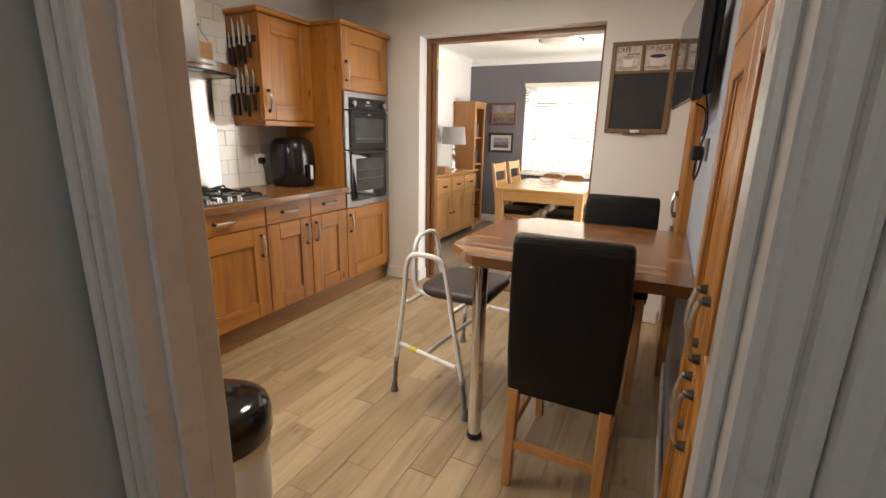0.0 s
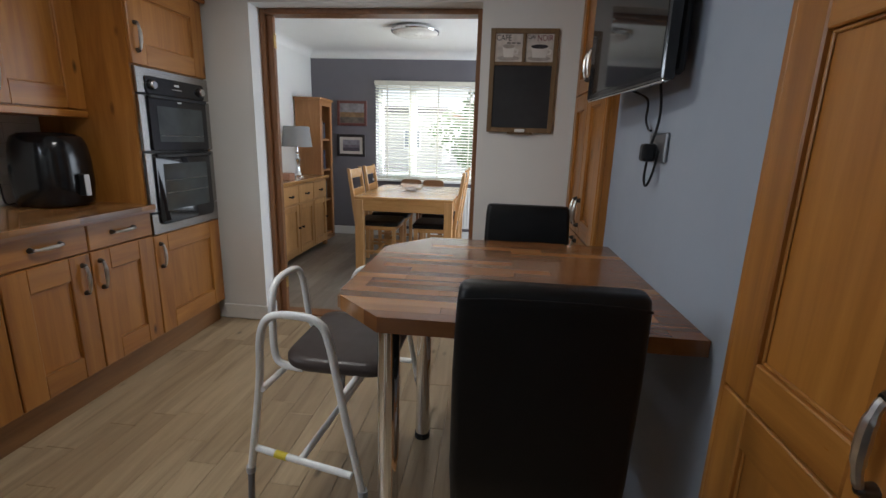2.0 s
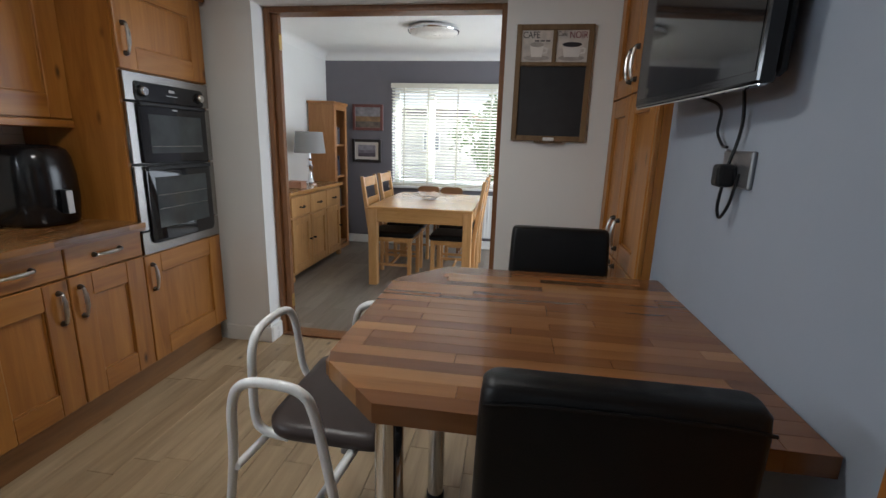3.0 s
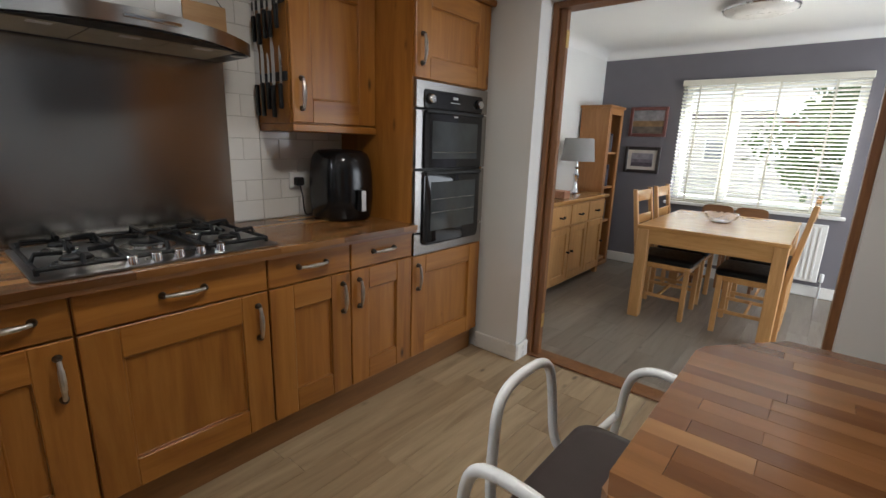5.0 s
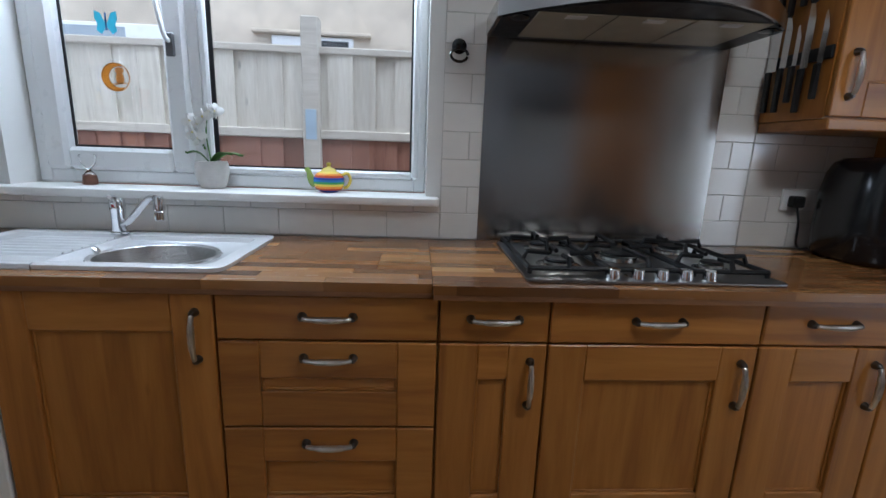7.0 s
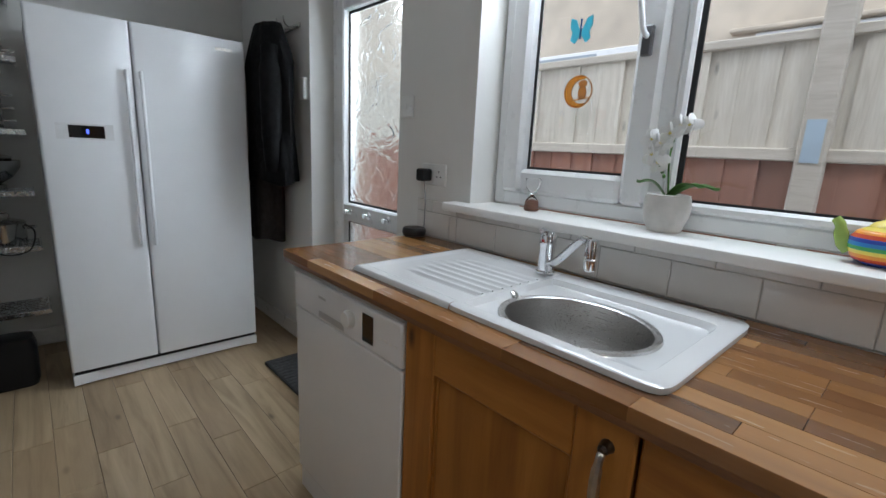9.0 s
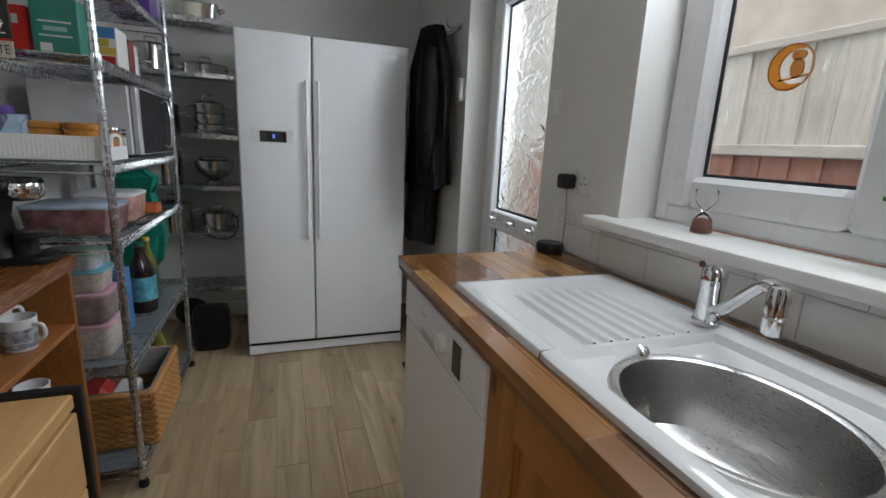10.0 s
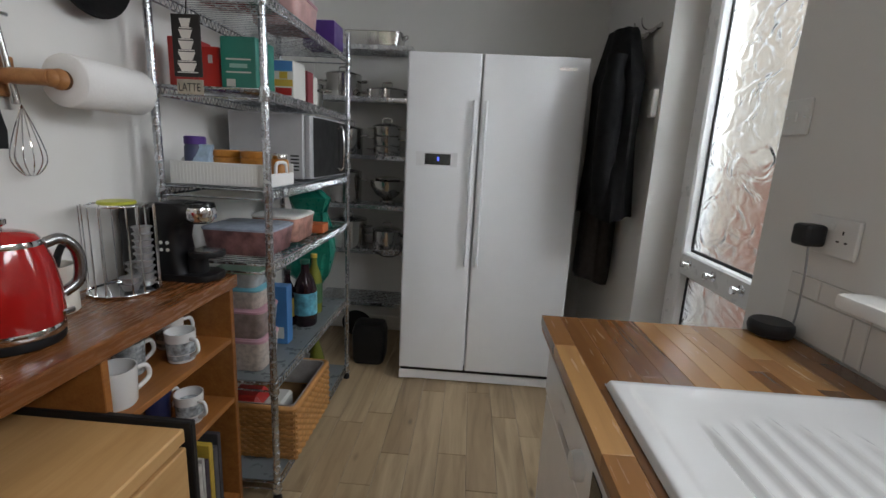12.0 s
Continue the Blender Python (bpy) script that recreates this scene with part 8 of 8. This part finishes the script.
# beech chest pushed under the worktop
be = thing("drawer_chest", "beech drawer chest with black edging under worktop", "drawer chest", (-0.68, -0.1, 0))
part("body", box(-0.90, -0.46, -0.35, 0.19, 0.0035, 0.655, 0.002), beech, be)
part("top", box(-0.912, -0.45, -0.355, 0.192, 0.6555, 0.69, 0.004), beech, be)
for z0, z1 in ((0.46, 0.648), (0.25, 0.455), (0.03, 0.245)):
    part("drawer", box(-0.916, -0.9005, -0.35, 0.19, z0, z1, 0.003), beech, be)
part("black_panel", box(-0.925, -0.45, -0.374, -0.357, 0.0035, 0.702, 0.003), black_plastic, be, "black edge panel")

# ---- things on the mug unit ----
kt = thing("kettle", "glossy red retro electric kettle", "kettle", (-0.575, -0.335, MZ))
kx, ky, z = -0.575, -0.335, MZ
cherry = plain("cherry_enamel", (0.40, 0.012, 0.012), 0.12, vary=0.08, bump_strength=0.0, coat=0.5)
part("base", lathe([(0.082, z + 0.001), (0.084, z + 0.006), (0.084, z + 0.018), (0.08, z + 0.022)], (kx, ky, 0), 32), black_plastic, kt, smooth=40)
part("chrome_band", lathe([(0.085, z + 0.022), (0.0865, z + 0.026), (0.0865, z + 0.036), (0.085, z + 0.04)], (kx, ky, 0), 32), chrome, kt, smooth=40)
part("body", lathe([(0.085, z + 0.04), (0.088, z + 0.06), (0.086, z + 0.12), (0.078, z + 0.17), (0.066, z + 0.205)], (kx, ky, 0), 36), cherry, kt, smooth=60)
part("rim", lathe([(0.066, z + 0.205), (0.067, z + 0.208), (0.064, z + 0.216)], (kx, ky, 0), 32), chrome, kt, smooth=40)
ld = part("lid", lathe([(0.063, z + 0.214), (0.055, z + 0.226), (0.03, z + 0.234), (0, z + 0.236)], (kx, ky, 0), 32), cherry, kt, smooth=60)
part("knob", lathe([(0.006, z + 0.235), (0.006, z + 0.243), (0.014, z + 0.248), (0.014, z + 0.258), (0, z + 0.262)], (kx, ky, 0), 16), chrome, ld, smooth=40)
hx, hy = -0.45, -0.89
part("handle", tube([(kx + hx * 0.068, ky + hy * 0.068, z + 0.20), (kx + hx * 0.10, ky + hy * 0.10, z + 0.205), (kx + hx * 0.125, ky + hy * 0.125, z + 0.17), (kx + hx * 0.122, ky + hy * 0.122, z + 0.11), (kx + hx * 0.09, ky + hy * 0.09, z + 0.085)], 0.012, 10, 5), plain("handle_steel", (0.35, 0.35, 0.36), 0.25, 1.0, bump_strength=0), kt, smooth=60)
part("badge", box(kx - 0.0915, kx - 0.0855, ky - 0.055, ky - 0.025, z + 0.055, z + 0.068, 0.003), chrome, kt)
jr = thing("utensil_pot", "white ceramic pot behind kettle", "pot", (-0.50, -0.50, MZ))
part("pot", lathe([(0.045, z + 0.001), (0.05, z + 0.006), (0.05, z + 0.12), (0.045, z + 0.12), (0.044, z + 0.01), (0, z + 0.01)], (-0.505, -0.50, 0), 24), plain("cream_pot", (0.66, 0.63, 0.56), 0.3), jr, smooth=40)
part("scoop", tube([(-0.505, -0.50, z + 0.05), (-0.515, -0.515, z + 0.14), (-0.53, -0.53, z + 0.18)], 0.008, 8, 3), black_plastic, jr, smooth=60)
pc = thing("pod_carousel", "wire coffee pod carousel with stacked pods", "pod holder", (-0.53, -0.69, MZ))
px, py = -0.535, -0.69
for r, zz in ((0.088, z + 0.006), (0.07, z + 0.245)):
    part("ring", tube([(px + r * math.cos(t / 24 * 2 * math.pi), py + r * math.sin(t / 24 * 2 * math.pi), zz) for t in range(24)], 0.0028, 6, 0, closed=True), chrome, pc, smooth=60)
part("base", lathe([(0.085, z + 0.001), (0.088, z + 0.004), (0.03, z + 0.012), (0, z + 0.012)], (px, py, 0), 28), chrome, pc, smooth=40)
for k in range(6):
    a = k / 6 * 2 * math.pi
    cx, cy = px + 0.055 * math.cos(a), py + 0.055 * math.sin(a)
    for s in (-0.36, 0.36):
        part("wire", rod((px + 0.086 * math.cos(a + s), py + 0.086 * math.sin(a + s), z + 0.006), (px + 0.086 * math.cos(a + s), py + 0.086 * math.sin(a + s), z + 0.245), 0.0022, seg=6), chrome, pc)
pod = plain("pod_lid", (0.45, 0.45, 0.46), 0.35, 0.6, 0.1)
stacks = ((3.6, 9), (2.5, 2), (4.8, 3))
for a, count in stacks:
    cx, cy = px + 0.052 * math.cos(a), py + 0.052 * math.sin(a)
    for k in range(count):
        part("pod", lathe([(0.018, z + 0.014 + 0.019 * k), (0.022, z + 0.028 + 0.019 * k), (0.026, z + 0.029 + 0.019 * k), (0.026, z + 0.032 + 0.019 * k)], (cx, cy, 0), 18), pod, pc, smooth=40)
part("lid_disc", lathe([(0.045, z + 0.247), (0.047, z + 0.25), (0.044, z + 0.256), (0, z + 0.257)], (px, py, 0), 24), plain("lime_plastic", (0.50, 0.52, 0.05), 0.35), pc, "lime green disc", 40)
cm = thing("coffee_machine", "black pod coffee machine with silver head", "coffee machine", (-0.58, -0.85, MZ))
# machine looks west
part("rear_tank", prism(rounded(0.11, 0.115, 0.03, 4, -0.49, -0.85), z + 0.002, z + 0.225, 0.006), black_gloss, cm, "dark water tank", 40)
grey_case = plain("dark_grey_plastic", (0.010, 0.010, 0.011), 0.35)
grey_case.node_tree.nodes["Principled BSDF"].inputs["Specular IOR Level"].default_value = 0.25
part("base", prism(rounded(0.27, 0.12, 0.04, 5, -0.59, -0.85), z + 0.001, z + 0.022, 0.006), grey_case, cm, smooth=40)
secs = []
for h, x0, x1 in ((0.022, -0.64, -0.545), (0.06, -0.625, -0.545), (0.13, -0.615, -0.545), (0.175, -0.625, -0.545), (0.205, -0.66, -0.545), (0.232, -0.66, -0.545), (0.24, -0.645, -0.555)):
    secs.append([(x, y, z + h) for x, y in rounded(x1 - x0, 0.118, 0.028, 4, (x0 + x1) / 2, -0.85)])
part("column", loft(secs), grey_case, cm, "dark grey moulded column", 50)
part("brew_head", lathe([(0.030, z + 0.178), (0.046, z + 0.192), (0.050, z + 0.215), (0.046, z + 0.228), (0, z + 0.232)], (-0.668, -0.85, 0), 28), chrome, cm, "chrome brew head", 40)
part("head_cap", lathe([(0.047, z + 0.2285), (0.043, z + 0.240), (0, z + 0.245)], (-0.668, -0.85, 0), 28), black_gloss, cm, smooth=40)
part("drip_tray", prism(rounded(0.105, 0.10, 0.045, 5, -0.685, -0.85), z + 0.075, z + 0.092, 0.004), black_plastic, cm, smooth=40)
part("tray_grid", prism(rounded(0.08, 0.08, 0.036, 5, -0.688, -0.85), z + 0.0925, z + 0.095), pan_steel, cm)
part("tray_post", prism(rounded(0.05, 0.06, 0.02, 4, -0.655, -0.85), z + 0.0225, z + 0.0745), black_plastic, cm, smooth=40)
for k in range(4):
    part("button", rod((-0.598 + 0.02 * (k % 2), -0.7912, z + 0.10 + 0.022 * (k // 2)), (-0.598 + 0.02 * (k % 2), -0.7895, z + 0.10 + 0.022 * (k // 2)), 0.0055, seg=12), white_plastic, cm)
# kitchen roll, whisk, frying pan on the wall
kr = thing("paper_towel_holder", "wooden wall holder with white paper roll", "kitchen roll", (-0.50, -0.62, 1.42))
turned = wood("turned_pine", (0.26, 0.10, 0.03), (0.36, 0.155, 0.05), (0.44, 0.21, 0.075), "y", 0.35)
rx, rz = -0.545, 1.42
m = Matrix.Translation((rx, -0.535, rz)) @ Euler((radians(90), 0, 0)).to_matrix().to_4x4()
part("back_plate", box(XG - 0.014, XG - 0.0005, -0.555, -0.475, rz - 0.045, rz + 0.045, 0.003), turned, kr)
part("arm", lathe([(0.0, -0.022), (0.012, -0.021), (0.019, -0.015), (0.020, -0.009), (0.013, -0.002), (0.022, 0.004), (0.024, 0.014), (0.016, 0.022), (0.014, 0.30)], seg=20, m=m), turned, kr, smooth=50)
part("bracket", tube([(XG - 0.013, -0.515, rz), (-0.49, -0.515, rz), (rx, -0.525, rz)], 0.018, 10, 3), turned, kr, smooth=50)
part("paper_roll", lathe([(0.02, 0.025), (0.058, 0.025), (0.06, 0.027), (0.06, 0.253), (0.058, 0.255), (0.02, 0.255)], seg=32, m=m), plain("paper_white", (0.80, 0.79, 0.77), 0.9, vary=0.03, bump_scale=80, bump_strength=0.4), kr, "white kitchen paper", 50)
part("card_core", lathe([(0.016, 0.0235), (0.022, 0.0235), (0.022, 0.0245), (0.016, 0.0245)], seg=24, m=m), plain("card_core", (0.16, 0.09, 0.05), 0.8), kr, "brown card core")
part("bracket", tube([(XG - 0.001, -0.835, rz), (-0.49, -0.835, rz), (rx, -0.83, rz)], 0.015, 10, 3), turned, kr, smooth=50)
ut = thing("utensil_rail", "steel utensil rail on white wall", "utensil rail", (XG, -0.40, 1.50))
part("rail", rod((XG - 0.03, -0.535, 1.55), (XG - 0.03, -0.10, 1.55), 0.005, seg=10), chrome, ut)
for y in (-0.50, -0.12):
    part("post", rod((XG - 0.001, y, 1.55), (XG - 0.03, y, 1.55), 0.006, seg=10), chrome, ut)
wh = thing("whisk", "steel balloon whisk hanging from rail", "whisk", (-0.46, -0.53, 1.2), "hanging utensils")
part("grip", rod((-0.452, -0.505, 1.54), (-0.455, -0.525, 1.36), 0.007, 0.009, 10), pan_steel, wh, smooth=60)
for k in range(6):
    a = k / 6 * math.pi
    dx, dy = 0.034 * math.cos(a), 0.034 * math.sin(a)
    c = (-0.457, -0.535)
    part("wire", tube([(c[0], c[1], 1.36), (c[0] + dx * 0.6, c[1] + dy * 0.6, 1.30), (c[0] + dx, c[1] + dy, 1.24), (c[0] + dx * 0.5, c[1] + dy * 0.5, 1.205), (c[0], c[1], 1.198), (c[0] - dx * 0.5, c[1] - dy * 0.5, 1.205), (c[0] - dx, c[1] - dy, 1.24), (c[0] - dx * 0.6, c[1] - dy * 0.6, 1.30), (c[0], c[1], 1.36)], 0.0013, 5, 4), chrome, wh, smooth=60)
sp2 = thing("spatula", "black kitchen spatula hanging from rail", "spatula", (-0.46, -0.37, 1.3), "hanging utensils")
part("grip", rod((-0.452, -0.455, 1.54), (-0.455, -0.455, 1.38), 0.005, seg=8), chrome, sp2)
part("blade", loft([[(-0.458, -0.455 + a, b) for a, b in ((-0.02, 1.38), (0.02, 1.38), (0.038, 1.30), (0.035, 1.26), (-0.035, 1.26), (-0.038, 1.30))], [(-0.452, -0.455 + a, b) for a, b in ((-0.02, 1.38), (0.02, 1.38), (0.038, 1.30), (0.035, 1.26), (-0.035, 1.26), (-0.038, 1.30))]]), black_plastic, sp2)
fp = thing("frying_pan", "black frying pan hanging on wall", "frying pan", (-0.45, -0.70, 1.75))
m = Matrix.Translation((XG - 0.003, -0.755, 1.76)) @ Euler((0, radians(-90), 0)).to_matrix().to_4x4()
part("pan", lathe([(0.11, 0.0), (0.115, 0.004), (0.155, 0.05), (0.152, 0.052), (0.11, 0.008), (0, 0.006)], seg=36, m=m), black_iron, fp, smooth=40)
part("handle", tube([(XG - 0.035, -0.755, 1.905), (XG - 0.03, -0.755, 1.97), (XG - 0.02, -0.755, 2.08)], 0.010, 8, 3), black_plastic, fp, smooth=60)

# ---- worktop staves, tiles, floor planks ----
BOXES = {}


def piece(name, x0, x1, y0, y1, z0, z1, mat, parent, bevel=0.0008):
    """A small block as an object of its own; alike pieces share one mesh."""
    dims = (round(x1 - x0, 4), round(y1 - y0, 4), round(z1 - z0, 4), mat.name, bevel)
    me = BOXES.get(dims)
    if me is None:
        a, b, c = dims[0] / 2, dims[1] / 2, dims[2] / 2
        k = bevel
        me = bpy.data.meshes.new(name)
        v = [(-a, -b, -c), (a, -b, -c), (a, b, -c), (-a, b, -c), (-a, -b, c - k), (a, -b, c - k), (a, b, c - k), (-a, b, c - k), (-a + k, -b + k, c), (a - k, -b + k, c), (a - k, b - k, c), (-a + k, b - k, c)]
        f = [(0, 3, 2, 1), (8, 9, 10, 11)]
        for o in (0, 4):
            for i in range(4):
                f.append((o + i, o + (i + 1) % 4, o + 4 + (i + 1) % 4, o + 4 + i))
        me.from_pydata(v, [], f)
        me.materials.append(mat)
        BOXES[dims] = me
    ob = new(name, me)
    ob.parent = parent
    ob.matrix_basis = PLACED[parent].inverted() @ Matrix.Translation(((x0 + x1) / 2, (y0 + y1) / 2, (z0 + z1) / 2))
    return ob


def worktop(name, label, x0, x1, y0, y1, holes=()):
    wt = thing(name, label, "worktop", ((x0 + x1) / 2, (y0 + y1) / 2, 0.87))
    bm = bmesh.new()
    cuts = sorted({y0 + 0.002, y1 - 0.002, *[q for h in holes for q in h[2:]]})
    for a, b in zip(cuts, cuts[1:]):
        inside = [h for h in holes if h[2] <= (a + b) / 2 <= h[3]]
        if inside:
            h = inside[0]
            box(x0, h[0], a, b, 0.8705, 0.885, bm=bm)
            box(h[1], x1 - 0.003, a, b, 0.8705, 0.885, bm=bm)
        else:
            box(x0, x1 - 0.003, a, b, 0.8705, 0.885, bm=bm)
    part("core", bm, worktop_core, wt)
    n = round((x1 - x0) / 0.0455)
    w = (x1 - x0) / n
    for i in range(n):
        a, b = x0 + i * w, x0 + (i + 1) * w - 0.0003
        y = y0 - random.choice((0.0, 0.06, 0.12, 0.18, 0.24))
        while y < y1:
            ln = random.choice((0.24, 0.30, 0.36, 0.42))
            c, d = max(y, y0), min(y + ln, y1)
            spans = [(c, d)]
            for h in holes:
                if b > h[0] and a < h[1]:
                    spans = [s for q in spans for s in ((q[0], min(q[1], h[2])), (max(q[0], h[3]), q[1])) if s[1] - s[0] > 0.004]
            for s in spans:
                if s[1] - s[0] > 0.004:
                    piece("stave", a, b, s[0], s[1] - 0.0003, 0.885, 0.91, stave_y, wt)
            y += ln
    return wt


random.seed(41)
worktop("worktop_sink", "butcher block worktop round the sink", XW + 0.012, -1.697, -0.615, 1.16, [(-2.13, -1.79, 0.13, 0.60)])
worktop("worktop_hob", "butcher block worktop below the hob", XW + 0.012, -1.683, 1.161, 2.878)

# table staves, clipped to the cut corners
random.seed(43)


def table_span(y):
    lo = -0.302
    if y < 1.80:
        lo = -0.302 + 0.152 * (1.80 - y) / 0.15
    elif y > 2.40:
        lo = -0.302 + 0.162 * (y - 2.40) / 0.20
    return lo, XE - 0.003


n = 21
w = (2.60 - 1.65) / n
for i in range(n):
    y0 = 1.65 + i * w
    y1 = y0 + w - 0.0003
    l0, hi = table_span(y0)
    l1, _ = table_span(y1)
    x = hi
    x -= random.choice((0.08, 0.18, 0.3, 0.42))
    edge = hi
    while edge > max(l0, l1) + 0.001:
        start = max(x, max(l0, l1))
        if start <= max(l0, l1) + 0.03:
            bm = prism([(l0, y0), (edge, y0), (edge, y1), (l1, y1)], TZ - 0.041, TZ)
            part("stave", bm, stave_x, tb)
            break
        piece("stave", start + 0.0003, edge, y0, y1, TZ - 0.041, TZ, stave_x, tb)
        edge = start
        x = start - random.choice((0.34, 0.44, 0.56))

# wall tiles
def tiles(name, y0, y1, z0, z1, holes=()):
    t = tagged(thing(name, "white brick bond wall tiles", "tiles", (XW, y0, z0)), kind="structure")
    part("grout", box(XW + 0.0005, XW + 0.0045, y0, y1, z0, z1), grout, t)
    r, z = 0, z0
    while z < z1 - 0.01:
        h = min(0.1, z1 - z)
        y = y0 - (0.1 if r % 2 else 0.0)
        while y < y1 - 0.004:
            a, b = max(y, y0), min(y + 0.2, y1)
            hidden = any(h0[0] <= a and b <= h0[1] and h0[2] <= z and z + h <= h0[3] for h0 in holes)
            if b - a > 0.006 and not hidden:
                o = piece("tile", -h / 2 + 0.0012, h / 2 - 0.0012, a + 0.0012, b - 0.0012, 0, 0.0058, tile_white, t, 0.0018)
                o.matrix_basis = PLACED[t].inverted() @ Matrix.Translation((XW + 0.0045 + 0.0003, (a + b) / 2, z + h / 2)) @ Euler((0, radians(90), 0)).to_matrix().to_4x4()
            y += 0.2
        z += 0.1
        r += 1


tiles("wall_tiles_hob", 1.20, 2.385, 0.911, HK - 0.002, [(1.36, 2.22, 0.9, 1.64), (1.36, 2.22, 1.66, 1.75)])
tiles("wall_tiles_corner", 2.386, 2.878, 0.911, WZ0 - 0.037)
tiles("wall_tiles_sink", -0.40, 1.199, 0.911, WIN_Z0 - 0.032)
tiles("wall_tiles_end", -0.64, -0.401, 0.911, 1.06)

# floor planks run along y
random.seed(47)
fl = tagged(thing("floor", "pale oak laminate plank floor", "floor", (0, 0, 0)), kind="structure")
part("underlay", box(XW - 0.3, 1.75, YS - 0.2, YF + 0.3, -0.1, -0.0105), floor_joint, fl)
PW = 0.125
# grey: planks past the threshold, toned for the dining room's light
far, grey = bmesh.new(), bmesh.new()
count = 0
x = XW
while x < 1.6:
    b = min(x + PW, 1.6)
    y = YS - random.uniform(0, 0.6)
    while y < YF:
        ln = random.choice((0.38, 0.50, 0.62, 0.75, 0.90))
        c, d = max(y, YS), min(y + ln, YF)
        y += ln
        if d - c < 0.02:
            continue
        if x >= XE + 0.02 and d < YN:
            continue
        if x + PW > XG + 0.1 and d < YD - 1.0:
            continue
        cut = [(c, d)] if d < FY0 or c > FY0 else [(c, FY0), (FY0, d)]
        c, d = cut[0]
        if c >= FY0 or len(cut) > 1:
            g0, g1 = cut[-1]
            if g1 - g0 > 0.02:
                box(x + 0.0006, b - 0.0006, g0 + 0.0006, g1 - 0.0006, -0.0103, 0.002, bm=grey)
            if c >= FY0 or d - c < 0.02:
                continue
        near = x > -1.83 and x < XE + 0.02
        if near and count < 300:
            piece("plank", x + 0.0005, b - 0.0005, c + 0.0007, d - 0.0007, -0.0103, 0.002, plank, fl, 0.0016)
            count += 1
        else:
            box(x + 0.0005, b - 0.0005, c + 0.0007, d - 0.0007, -0.0103, 0.002, bm=far)
    x += PW
far_planks = part("plank_rest", far, plank_far, fl)
far_planks["kind"] = "stuff"
grey_lit_planks = part("grey_plank_rest", grey, plank_grey_lit, fl, "oak laminate planks of the dining room, grey light in their colour")
grey_lit_planks["kind"] = "stuff"
